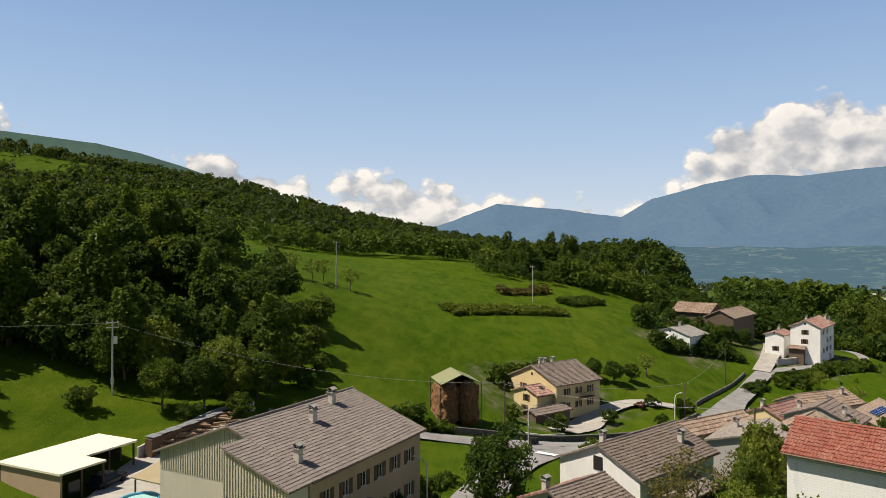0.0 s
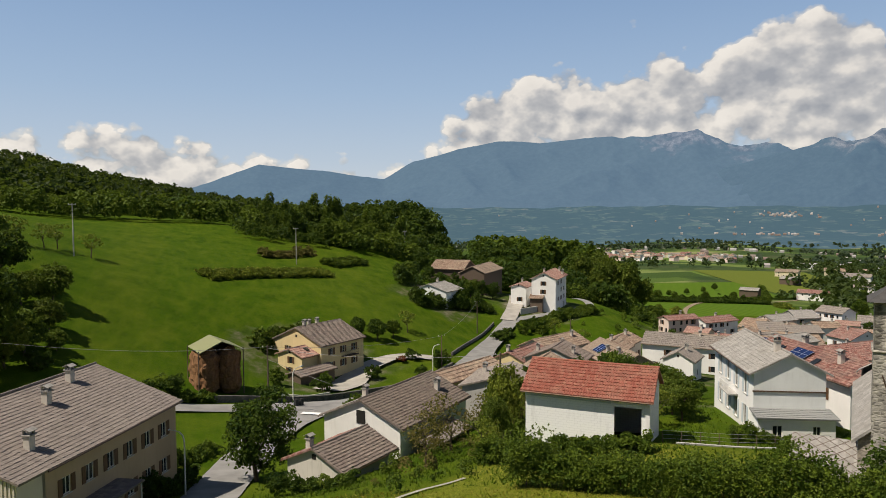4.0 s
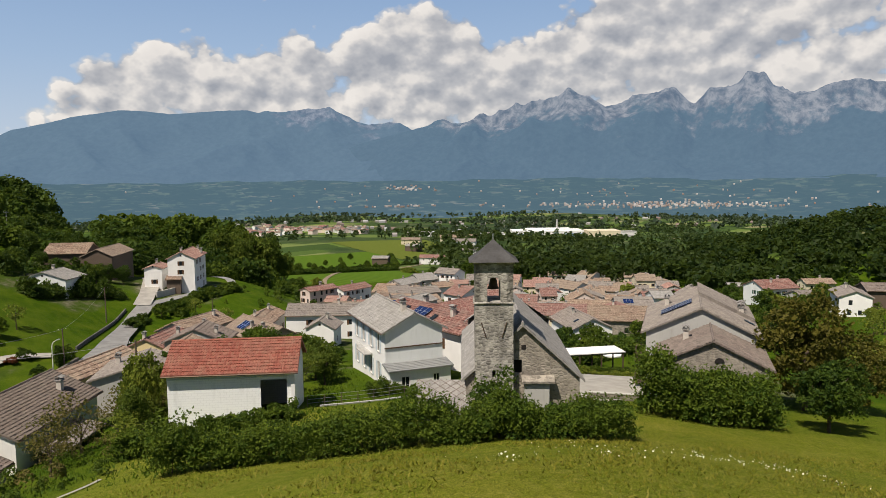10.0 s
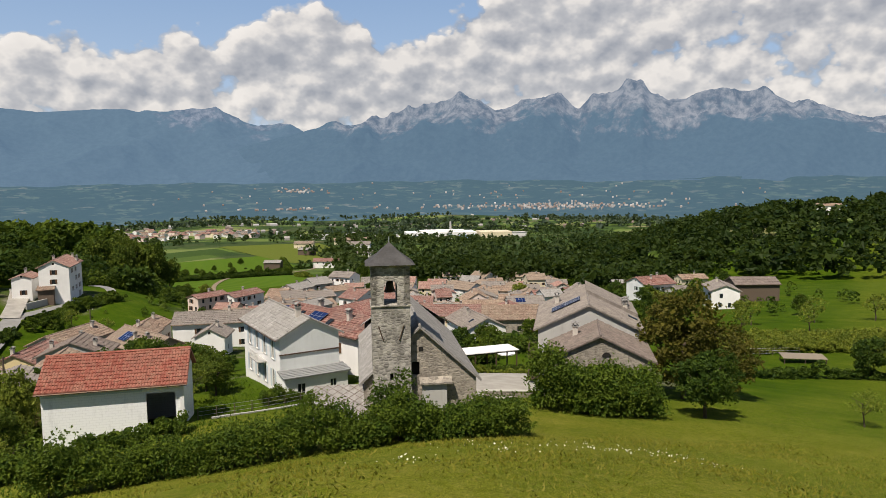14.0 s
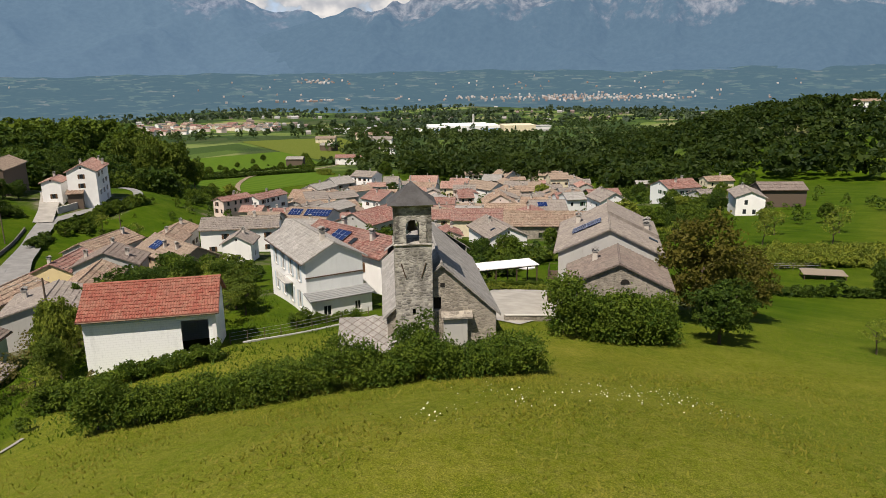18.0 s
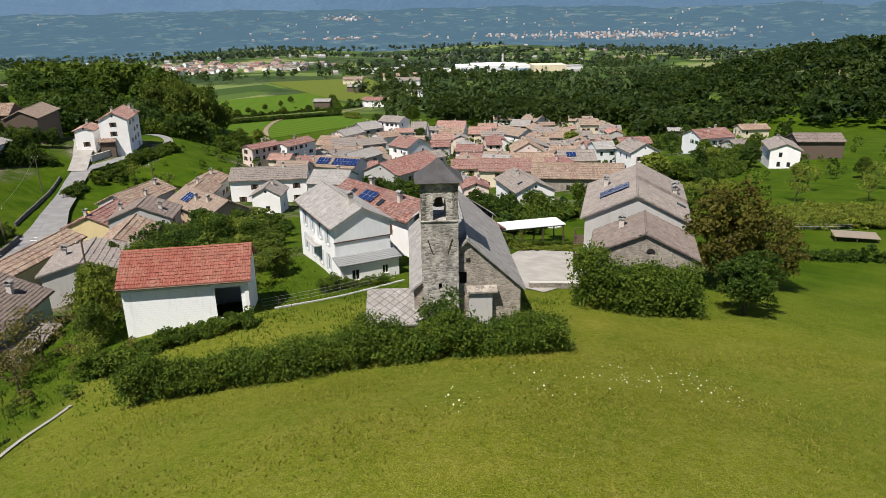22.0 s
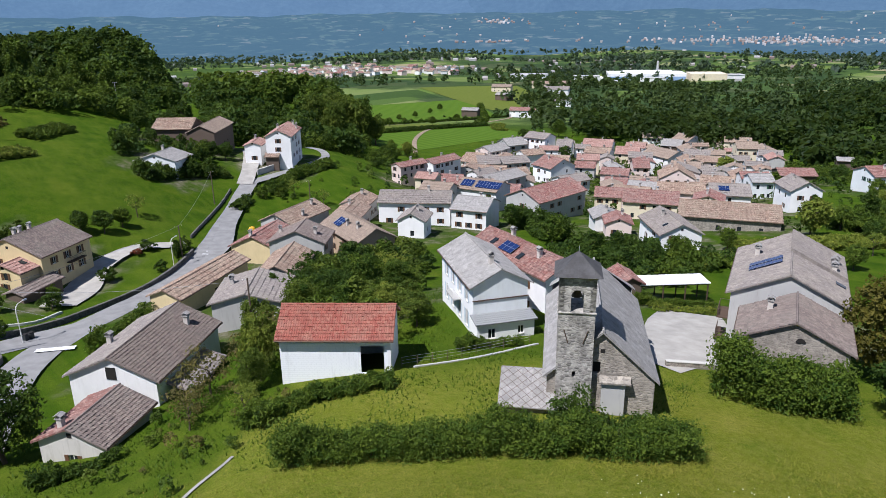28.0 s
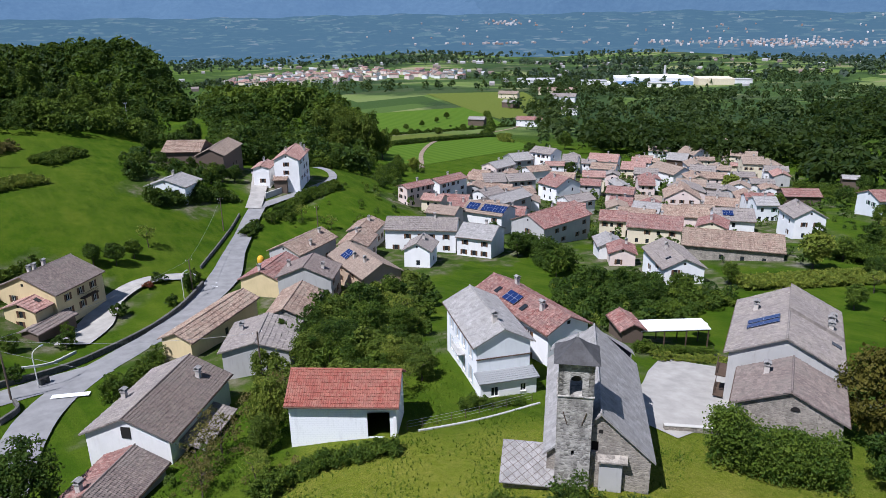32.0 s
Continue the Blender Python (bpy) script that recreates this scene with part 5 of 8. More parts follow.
house("house with mottled pink clay roof", (202.3, 106.0, -26.9), 297, 15.3, 10.7, 5.5, 0.40, PINK, OLD_T, (4, 0, 0, 0), 2, SH_BROWN, 0)
house("house with grey roof and small solar panels", (200.0, 90.0, -24.2), 304, 11.7, 12.2, 5.5, 0.38, WHITE, GREYBR_T, (3, 0, 1, 0), 2, SH_BROWN, 0, solar=((-0.3, -0.45, 3.0, 2.4),))
house("gabled house with brown roof", (254.0, 134.2, -33.2), 39, 14.7, 13.4, 5.5, 0.34, PINK, GREYBR_T, (2, 2, 2, 0), 2, SH_BROWN, 0)
house("pinkish gabled house with brown tile roof", (243.1, 130.4, -32.3), 34, 13.9, 13.5, 5.0, 0.57, PINK, OLD_T, (2, 2, 3, 0), 2, SH_BROWN, 0)
house("house with red roof in the village core", (261.0, 157.2, -34.8), 309, 7.2, 13.5, 5.0, 0.39, PINK, RED_OLD, (2, 0, 1, 0), 2, SH_BROWN, 0)
house("pale gabled house with grey roof", (248.2, 161.4, -34.0), 53, 12.9, 6.6, 5.0, 0.35, BLUEWHITE, GREY_T, (2, 2, 2, 0), 2, SH_BROWN, 0)
house("low house with red roof", (219.9, 141.5, -31.8), 296, 8.6, 10.8, 4.0, 0.35, WOOD_M, RED_OLD, (2, 0, 0, 0), 1, None, 0)
house("low house with grey slab roof", (212.3, 125.9, -30.2), 291, 9.9, 12.3, 4.5, 0.35, GREYPL, GREY_T, (2, 0, 0, 0), 1, SH_BROWN, 0)
house("low house with grey-brown roof", (241.1, 115.1, -30.3), 302, 7.7, 11.0, 5.0, 0.39, GREYPL, GREYBR_T, (2, 0, 1, 0), 1, SH_BROWN, 0)
house("pale house with red roof and green shutters at the village edge", (246, 62.5, -22.3), 322, 13.5, 11.5, 6.0, 0.4, BLUEWHITE, RED_OLD, (4, 0, 3, 0), 2, SH_GREEN, 1, chimneys=((0.5, 0.2), (-0.2, -0.3)))
house("lower wing with grey-brown roof beside the red-roofed house", (244, 51.5, -21.5), 322, 9, 9, 3.6, 0.36, GREYPL, GREYBR_T, (2, 0, 1, 0), 1, None, 1, chimneys=())
house("open shelter with brown tile roof beside the orchard", (232, 42, -19.6), 318, 9, 6, 2.6, 0.34, WOOD_D, BROWN_T, (0, 0, 0, 0), 1, None, 1, chimneys=(), name="shelter", category="shelter", group="", attic=False)

# ---- smaller houses wedged into the village core ----
fill = random.Random(12)
for x, y, a, ln, wd, ev, wall, roof, lab in (
        (236, 182, 300, 11, 9, 6.0, WHITE, OLD_T, "white house with old clay roof on a village lane"), (250, 176, 310, 10, 9, 6.2, CREAM, PINK_T, "cream house with pinkish roof on a village lane"), (272, 186, 295, 12, 9, 6.0, BRIGHT, OLD_T, "white house with old clay roof in the terrace"),
        (282, 170, 300, 11, 9, 5.6, PINK, GREYBR_T, "pinkish house with brown-grey roof"), (268, 140, 300, 12, 9, 5.8, WHITE, TAN_T, "white house with tan roof near the square"), (290, 150, 40, 12, 9, 5.6, CREAM, OLD_T, "cream house with old clay roof near the square"),
        (312, 158, 300, 12, 10, 6.0, WHITE, GREYBR_T, "white house with grey-brown roof"), (326, 170, 45, 12, 9, 5.6, BRIGHT, TAN_T, "bright white gabled house"), (232, 150, 300, 11, 9, 5.6, PINK, RED_OLD, "pinkish house with red roof"), (206, 152, 350, 12, 9, 5.4, WHITE, GREYBR_T, "white house with dark roof behind the hall"),
        (190, 142, 310, 10, 8, 5.4, CREAM, RED_OLD, "cream house with red roof behind the hall"), (196, 172, 340, 12, 9, 5.6, GREYPL, OLD_T, "grey house with clay roof"), (184, 176, 355, 10, 8, 5.4, WHITE, GREYBR_T, "white house with grey-brown roof in the row"), (166, 160, 310, 10, 8, 4.8, CREAM, OLD_T, "small cream house with patched roof"),
        (156, 160, 300, 9, 8, 4.6, WOOD_M, RED_OLD, "small outbuilding with rusty red roof"), (140, 152, 300, 10, 8, 5.0, GREYPL, TAN_T, "grey outbuilding with tan roof"), (106, 146, 30, 10, 8, 4.6, GREYPL, OLD_T, "low house with brown tile roof beside the fields"), (96, 136, 40, 10, 8, 4.8, PINK, OLD_T, "small pinkish house with clay roof"),
        (226, 106, 300, 11, 9, 5.4, CREAM, OLD_T, "cream house with mottled roof"), (240, 100, 310, 10, 8, 5.4, WHITE, RED_OLD, "white house with red roof"), (196, 120, 300, 12, 9, 5.0, PINK, OLD_T, "pinkish house with mottled clay roof"), (148, 98, 45, 9, 7, 4.0, WHITE, GREY_T, "small white house with pale roof"),
        (142, 90, 40, 8, 7, 3.6, PINK, RED_OLD, "low house with red tile roof in a garden"), (336, 134, 300, 11, 9, 5.6, BRIGHT, GREYBR_T, "white house at the village edge"), (376, 168, 300, 14, 10, 6.0, CREAM, TAN_T, "cream house with tan roof beside the wood"), (360, 210, 300, 12, 9, 5.4, WHITE, TAN_T, "white house with tan roof beside the wood"),
        (310, 190, 300, 10, 9, 5.6, WHITE, PINK_T, "white house with pinkish roof behind the terrace"), (262, 226, 350, 11, 9, 5.5, PINK, GREYBR_T, "pinkish house with grey roof beside the fields"), (240, 200, 345, 11, 9, 5.4, WHITE, OLD_T, "white house with patched clay roof near the fields")):
    house(lab, (x, y, gz(x, y)), a + fill.uniform(-6, 6), ln, wd, ev, 0.42, wall, roof, (3, 0, 2, 0) if wall is not WOOD_M else (0, 0, 0, 0), 2 if ev > 5 else 1, SH_BROWN, 0, chimneys=((fill.uniform(-0.6, 0.6), fill.uniform(-0.4, 0.4)),))

# ---- more small houses between the lanes of the core, where there is room ----
def far_from_houses(x, y, gap):
    """Whether places are clear of every house by the gap."""
    x, y = np.asarray(x, float), np.asarray(y, float)
    ok = np.ones(x.shape, bool)
    for a, b, t, l, w in FOOT:
        dx, dy = x - a, y - b
        u, v = dx * math.cos(t) + dy * math.sin(t), -dx * math.sin(t) + dy * math.cos(t)
        ok &= (np.abs(u) > l + gap) | (np.abs(v) > w + gap)
    return ok


def inside(x, y, poly):
    x, y = np.asarray(x, float), np.asarray(y, float)
    hit = np.zeros(x.shape, bool)
    for (ax, ay), (bx, by) in zip(poly, poly[1:] + poly[:1]):
        hit ^= ((ay > y) != (by > y)) & (x < (bx - ax) * (y - ay) / (by - ay + 1e-9) + ax)
    return hit


CORE = [(146, 182), (205, 210), (275, 226), (330, 206), (368, 204), (392, 176), (345, 132), (275, 110), (236, 86), (196, 80), (172, 96), (166, 132), (138, 150)]
fr = random.Random(44)
count = tries = 0
while count < 40 and tries < 4000:
    tries += 1
    x, y = fr.uniform(138, 392), fr.uniform(80, 226)
    ln, wd = fr.uniform(7.5, 11.5), fr.uniform(6.5, 9)
    if not inside(x, y, CORE) or not far_from_houses(x, y, wd / 2 + 0.8):
        continue
    wall, wn_ = fr.choice([(WHITE, "white"), (CREAM, "cream"), (PINK, "pinkish"), (BRIGHT, "bright white"), (GREYPL, "grey")])
    roof, rn_ = fr.choice([(OLD_T, "old clay tile"), (PINK_T, "pinkish tile"), (TAN_T, "tan tile"), (GREYBR_T, "grey-brown tile"), (RED_OLD, "weathered red tile")])
    two = fr.random() < 0.7
    house(wn_ + " village house with " + rn_ + " roof", (x, y, gz(x, y) - 0.3), fr.choice([298, 302, 28, 35, 306]) + fr.uniform(-7, 7), ln, wd, 5.4 if two else 3.8, fr.uniform(0.36, 0.46), wall, roof, (2, 0, 1, 0), 2 if two else 1, None, 0,
          chimneys=((fr.uniform(-0.6, 0.6), fr.uniform(-0.4, 0.4)),))
    count += 1


def yards():
    """Trodden ground round the houses, on the ground sheet."""
    me = bpy.data.objects["ground"].data
    co = np.empty(len(me.vertices) * 3)
    me.vertices.foreach_get("co", co)
    co = co.reshape(-1, 3)
    near = np.hypot(co[:, 0] - 150, co[:, 1] - 130) < 330
    val = np.zeros(len(co))
    p = co[near]
    val[near] = np.maximum(0.85 * ~far_from_houses(p[:, 0], p[:, 1], 3.0), 0.6 * ~far_from_houses(p[:, 0], p[:, 1], 6.0))
    val[near] = np.maximum(val[near], 0.85 * inside(p[:, 0], p[:, 1], CORE))
    val[np.hypot(co[:, 0], co[:, 1]) < 86] = 0
    me.attributes.new("yard", "FLOAT", "POINT").data.foreach_set("value", val.astype(np.float32))


yards()

# ---- trees, bushes and hedges ----
def leaf_quads(centres, normals, size, rng, squash=0.65):
    """Small bent leaf sprays at the given places, each an island of its own."""
    n = len(centres)
    d = normals + rng.normal(0, 0.8, (n, 3))
    d /= np.linalg.norm(d, axis=1)[:, None] + 1e-9
    ref = rng.normal(0, 1, (n, 3))
    u = np.cross(d, ref)
    u /= np.linalg.norm(u, axis=1)[:, None] + 1e-9
    v = np.cross(d, u)
    s = size * rng.uniform(0.6, 1.35, n)[:, None]
    a, b = u * s, v * s * squash
    droop = d * s * 0.35
    p = np.stack([centres - a - droop, centres - b * 0.9, centres + a - droop, centres + b], 1).reshape(-1, 3)
    i = np.arange(n)[:, None] * 4
    return p, i + np.array([[0, 1, 2, 3]])


def crown_points(rng, radii, clumps, per, lumpy=0.35, hollow=0.55, clump_r=0.24):
    """Places and outward directions of leaf sprays, gathered in clumps in an uneven crown."""
    c = rng.normal(0, 1, (clumps, 3))
    c /= np.linalg.norm(c, axis=1)[:, None]
    lobes = rng.normal(0, 1, (7, 3))
    lobes /= np.linalg.norm(lobes, axis=1)[:, None]
    out = 1 - lumpy + lumpy * 1.6 * np.clip((c @ lobes.T).max(1), 0, 1) ** 3
    c = c * (out * rng.uniform(hollow, 1.0, clumps) ** 0.6)[:, None]
    off = rng.normal(0, 1, (clumps, per, 3))
    off /= np.linalg.norm(off, axis=2)[..., None]
    off[..., 2] = np.where(off[..., 2] < -0.35, -off[..., 2], off[..., 2])
    rr = clump_r * rng.uniform(0.7, 1.3, (clumps, 1, 1))
    p = c[:, None] + off * rr * rng.uniform(0.55, 1.2, (clumps, per, 1))
    return p.reshape(-1, 3) * radii, off.reshape(-1, 3) * 0.8 + (c / np.linalg.norm(c, axis=1)[:, None])[:, None].repeat(per, 1).reshape(-1, 3) * 0.5


def crown_mesh(name, seed, radii, clumps, per, size, mat, lift=0.0, **kw):
    rng = np.random.RandomState(seed)
    p, d = crown_points(rng, np.array(radii), clumps, per, **kw)
    p[:, 2] += lift
    v, f = leaf_quads(p, d, size, rng)
    me = mesh_of(name, v.tolist(), f.tolist(), mat)
    me.attributes.new("tint", "FLOAT", "POINT").data.foreach_set("value", np.repeat(rng.uniform(0, 1, clumps) ** 1.3, per * 4).astype(np.float32))
    return me


def trunk_bm(seed, h, r, spread, top):
    rng = random.Random(seed)
    bm = bmesh.new()
    x = y = 0.0
    pts = [(0, 0, -0.6)]
    for k in range(1, 5):
        x, y = x + rng.uniform(-0.05, 0.05) * h, y + rng.uniform(-0.05, 0.05) * h
        pts.append((x, y, h * k / 4))
    for k in range(4):
        add_tube(bm, pts[k], pts[k + 1], r * (1.15 - 0.2 * k), r * (0.95 - 0.2 * k), 7)
    for k in range(7):
        a = k * 2.4 + rng.uniform(-0.4, 0.4)
        s = pts[2 + k % 3]
        e = (s[0] + spread * math.cos(a) * rng.uniform(0.5, 0.85), s[1] + spread * math.sin(a) * rng.uniform(0.5, 0.85), s[2] + (top - s[2]) * rng.uniform(0.3, 0.75))
        add_tube(bm, s, e, r * 0.42, r * 0.1, 5)
    return bm


TREES = {}


def tree_kind(key, name, label, seed, radii, stem, clumps, per, size, mat, r=0.22, category="tree", **kw):
    """Build one tree of a kind at the origin, far below, to be copied."""
    t = thing(name, pose(0, 0, 0), label, category)
    part("trunk", trunk_bm(seed, stem + radii[2] * 0.9, r, radii[0], stem + 1.7 * radii[2]), BARK, t)
    part("crown", crown_mesh("crown", seed, radii, clumps, per, size, mat, stem + radii[2], **kw), None, t)
    TREES[key] = [t, False]


def plant(key, x, y, scale=1.0, turn=None, label="", group="", sink=0.0, z=None, tall=1.0):
    if math.hypot(x, y) < 108 and "n_" + key in TREES:
        key = "n_" + key
    t, used = TREES[key]
    turn = (x * 37 + y * 91) % 360 if turn is None else turn
    m = pose(x, y, (gz(x, y) if z is None else z) - sink, 0, 0, turn)
    if used:
        ob = copy_thing(t, m)
    else:
        ob, TREES[key][1] = t, True
        ob.matrix_basis = m
    ob.scale = (scale, scale, scale * tall)
    return tagged(ob, label, "", group)


# a coarse build for trees far off, a fine one for those nearby
for key, name, label, seed, radii, stem, mat, r, cat, kw in (
        ("broad", "broadleaf_tree", "leafy green broadleaf tree", 3, (3.4, 3.3, 3.2), 1.8, LEAF_A, 0.22, "tree", {}),
        ("broad2", "broadleaf_tree", "rounded green broadleaf tree", 8, (3.2, 3.6, 3.6), 1.6, LEAF_B, 0.22, "tree", {}),
        ("dark", "broadleaf_tree", "dense dark green tree", 5, (3.6, 3.4, 3.9), 1.2, LEAF_B, 0.24, "tree", {"lumpy": 0.4}),
        ("tall", "broadleaf_tree", "tall slender green broadleaf tree", 11, (2.5, 2.4, 5.4), 2.2, LEAF_A, 0.22, "tree", {"lumpy": 0.45}),
        ("yellowish", "broadleaf_tree", "yellowish-green leafy broadleaf tree", 13, (3.0, 3.0, 3.1), 1.6, LEAF_C, 0.2, "tree", {}),
        ("light", "broadleaf_tree", "light green leafy broadleaf tree", 15, (3.3, 3.1, 3.4), 1.4, LEAF_L, 0.22, "tree", {"lumpy": 0.45}),
        ("olive", "broadleaf_tree", "broad olive-brown leafy tree", 21, (3.7, 3.6, 3.6), 1.5, LEAF_O, 0.24, "tree", {"lumpy": 0.5}),
        ("fruit", "fruit_tree", "small open fruit tree with thin foliage", 17, (1.8, 1.8, 1.5), 1.3, LEAF_C, 0.1, "tree", {"clump_r": 0.3}),
        ("dry", "fruit_tree", "small brownish fruit tree with sparse leaves", 19, (1.9, 1.9, 1.6), 1.1, LEAF_D, 0.1, "tree", {"clump_r": 0.3}),
        ("bush", "bush", "dense rounded green garden bush", 23, (1.5, 1.5, 1.25), 0.0, LEAF_B, 0.06, "bush", {"hollow": 0.4}),
        ("lightbush", "bush", "light green leafy bush", 29, (1.5, 1.6, 1.3), 0.0, LEAF_A, 0.06, "bush", {"hollow": 0.4}),
        ("redbush", "bush", "dark red ornamental bush", 31, (1.5, 1.5, 1.0), 0.0, LEAF_R, 0.06, "bush", {"hollow": 0.4}),
        ("conifer", "conifer_tree", "dark slender evergreen conifer tree", 37, (1.9, 1.9, 5.2), 0.6, LEAF_B, 0.2, "tree", {"lumpy": 0.2})):
    small = max(radii) < 2
    thin = key in ("fruit", "dry")
    tree_kind(key, name, label, seed, radii, stem, (34 if thin else 40) if small else 120, 11 if thin else 20, 0.18 if small else 0.33, mat, r, cat, **kw)
    if key not in ("redbush", "conifer", "tall"):
        tree_kind("n_" + key, name, label, seed + 100, radii, stem, (44 if thin else 60) if small else 160, 15 if thin else 38, 0.125 if small else 0.205, mat, r, cat, **kw)


def bank(name, label, pts, width, height, density, size, mat, seed, category="hedge", kind="", uneven=0.55):
    """A hedge or thicket along a line on the ground: one body of foliage with an uneven top, and its stems."""
    rng = np.random.RandomState(seed)
    line = smooth_line([(*q, 0) for q in pts], 10)
    seg = np.array([(q.x, q.y) for q in line])
    ln = np.r_[0, np.cumsum(np.hypot(*np.diff(seg, axis=0).T))]
    clumps = max(8, int(ln[-1] * density))
    s = rng.uniform(0, ln[-1], clumps)
    cx, cy = np.interp(s, ln, seg[:, 0]), np.interp(s, ln, seg[:, 1])
    d = rng.uniform(-1, 1, clumps)
    k = np.clip(np.searchsorted(ln, s) - 1, 0, len(seg) - 2)
    t = seg[k + 1] - seg[k]
    t /= np.linalg.norm(t, axis=1)[:, None]
    cx, cy = cx + t[:, 1] * d * width / 2, cy - t[:, 0] * d * width / 2
    top = height * (1 - uneven / 2 + uneven * (0.5 * np.sin(s * 0.9) + 0.5 * np.sin(s * 0.37 + 1.7)) * 0.7) * (1 - 0.35 * d * d)
    top = top * (1 + uneven * 0.8 * (np.sin(s * 2.3 + 0.6) * np.sin(s * 1.1 + 2.2)))
    cz = ground(cx, cy) + top * rng.uniform(0.02, 1.0, clumps) ** 0.8
    fine = math.hypot(pts[0][0], pts[0][1]) < 95
    per = 40 if fine else 24
    size = size * (0.7 if fine else 1.0)
    off = rng.normal(0, 1, (clumps, per, 3))
    off /= np.linalg.norm(off, axis=2)[..., None]
    off[..., 2] = np.abs(off[..., 2]) * 0.9 + off[..., 2] * 0.1
    rad = rng.uniform(0.35, 1.0, (clumps, 1, 1)) * rng.uniform(0.6, 1.15, (clumps, per, 1)) * min(width, height) * 0.34
    p = np.stack([cx, cy, cz], 1)[:, None] + off * rad
    v, f = leaf_quads(p.reshape(-1, 3), off.reshape(-1, 3), size, rng)
    ob = thing(name, pose(float(seg[0, 0]), float(seg[0, 1]), 0), label, category, kind=kind)
    o = np.array([seg[0, 0], seg[0, 1], 0])
    me = mesh_of("foliage", (v - o).tolist(), f.tolist(), mat)
    me.attributes.new("tint", "FLOAT", "POINT").data.foreach_set("value", np.repeat(rng.uniform(0, 1, clumps) ** 1.3, per * 4).astype(np.float32))
    part("foliage", me, None, ob)
    for q in np.arange(1.0, ln[-1], max(3.0, ln[-1] / 12)):
        x, y = float(np.interp(q, ln, seg[:, 0])), float(np.interp(q, ln, seg[:, 1]))
        part("stem", shared(("stem", height), lambda: tube(((0, 0, -0.3), (0.2, 0, height * 0.7), 0.05, 0.02), n=5)), BARK, ob, at=Matrix.Translation((x - o[0], y - o[1], gz(x, y))))
    return ob


def woods(name, label, xs, ys, sizes, quads, size, mat, seed, sink=0.0):
    """Far trees that nobody could count, in one mesh: an uneven crown of leaf sprays each, in its own tone."""
    rng = np.random.RandomState(seed)
    zs = ground(xs, ys) - sink
    n = len(xs)
    c = rng.normal(0, 1, (n, quads, 3))
    c /= np.linalg.norm(c, axis=2)[..., None]
    c[..., 2] = np.where(c[..., 2] < -0.5, -c[..., 2], c[..., 2])
    lob = rng.normal(0, 1, (n, 4, 3))
    lob /= np.linalg.norm(lob, axis=2)[..., None]
    r = 0.72 + 0.45 * np.clip(np.einsum("nqk,nlk->nql", c, lob).max(2), 0, 1) ** 3
    h = sizes[:, None]
    slim = rng.uniform(0.3, 0.46, (n, 1))
    p = np.stack([xs[:, None] + c[..., 0] * r * h * slim, ys[:, None] + c[..., 1] * r * h * slim, zs[:, None] + h * 0.52 + c[..., 2] * r * h * 0.46], 2)
    nd = c.copy()
    nd[..., 2] += 0.35
    v, f = leaf_quads(p.reshape(-1, 3), nd.reshape(-1, 3), 1.0, rng, 0.8)
    ctr = p.reshape(-1, 3).repeat(4, 0)
    k = (np.repeat(sizes, quads) * size).repeat(4)[:, None]
    v = ctr + (v - ctr) * k
    me = mesh_of(name, v.tolist(), f.tolist(), mat)
    me.attributes.new("tint", "FLOAT", "POINT").data.foreach_set("value", np.repeat(rng.uniform(0, 1, n) ** 1.5, quads * 4).astype(np.float32))
    ob = tagged(new(name, me), label, "woods", kind="stuff")
    return ob


def scatter(seed, n, az, r, keep=None, min_gap=0.0):
    """Places in a sector, by bearing (degrees from +y towards +x) and distance."""
    rng = np.random.RandomState(seed)
    a = np.radians(rng.uniform(*az, n))
    d = np.sqrt(rng.uniform(r[0] ** 2, r[1] ** 2, n))
    x, y = d * np.sin(a), d * np.cos(a)
    if keep is not None:
        k = keep(x, y, rng)
        x, y = x[k], y[k]
    return x, y

# ---- what grows where ----
bank("hedge", "thick green hedge along the meadow edge below the church", [(21.2, 40.5), (25, 37.2), (29.5, 32.8), (33.4, 28.7), (36.2, 25.4), (38.4, 22.2), (43, 18.9)], 3.2, 2.9, 46, 0.15, LEAF_A, 41, uneven=0.35)
bank("hedge", "tall shrubs in front of the bell tower", [(37.0, 27.1), (38.7, 25.4), (40.6, 23.6), (42.6, 22.0)], 2.6, 3.0, 30, 0.17, LEAF_B, 42)
bank("hedge", "shrub bank below the white barn", [(23, 48.5), (27, 50.0), (32, 48.5), (36.5, 46.0)], 2.8, 1.6, 26, 0.18, LEAF_A, 43)
bank("thicket", "dark green thicket of large-leaved shrubs beside the stone house", [(59.2, 25.0), (60.6, 22), (63, 18.8), (65.6, 15.6)], 4.4, 5.0, 60, 0.22, LEAF_A, 44, "bushes", uneven=0.28)
bank("hedge", "flowering garden shrubs below the white house", [(47.5, 48.8), (51, 47.4), (54.0, 44.9)], 1.4, 1.3, 22, 0.14, LEAF_A, 45)
bank("hedge", "garden hedge behind the churchyard court", [(82, 47.8), (88, 45.6), (93.5, 41.8)], 1.8, 1.5, 20, 0.17, LEAF_A, 46)
bank("hedge", "long clipped hedge across the meadow", [(100, 17.5), (105, 12), (109, 4), (113.5, -6), (118, -18)], 1.8, 1.9, 14, 0.2, LEAF_B, 47)
bank("vine_rows", "rows of leafy vines beyond the hedge", [(126, 26), (134, 14), (142, 2), (150, -12)], 14, 2.6, 46, 0.24, LEAF_C, 48, "vines", uneven=0.25)
bank("maize_field", "tall maize plot behind the stone house", [(136, 58), (146, 50), (156, 42), (164, 36)], 8, 2.2, 60, 0.26, LEAF_C, 49, "maize", uneven=0.15)
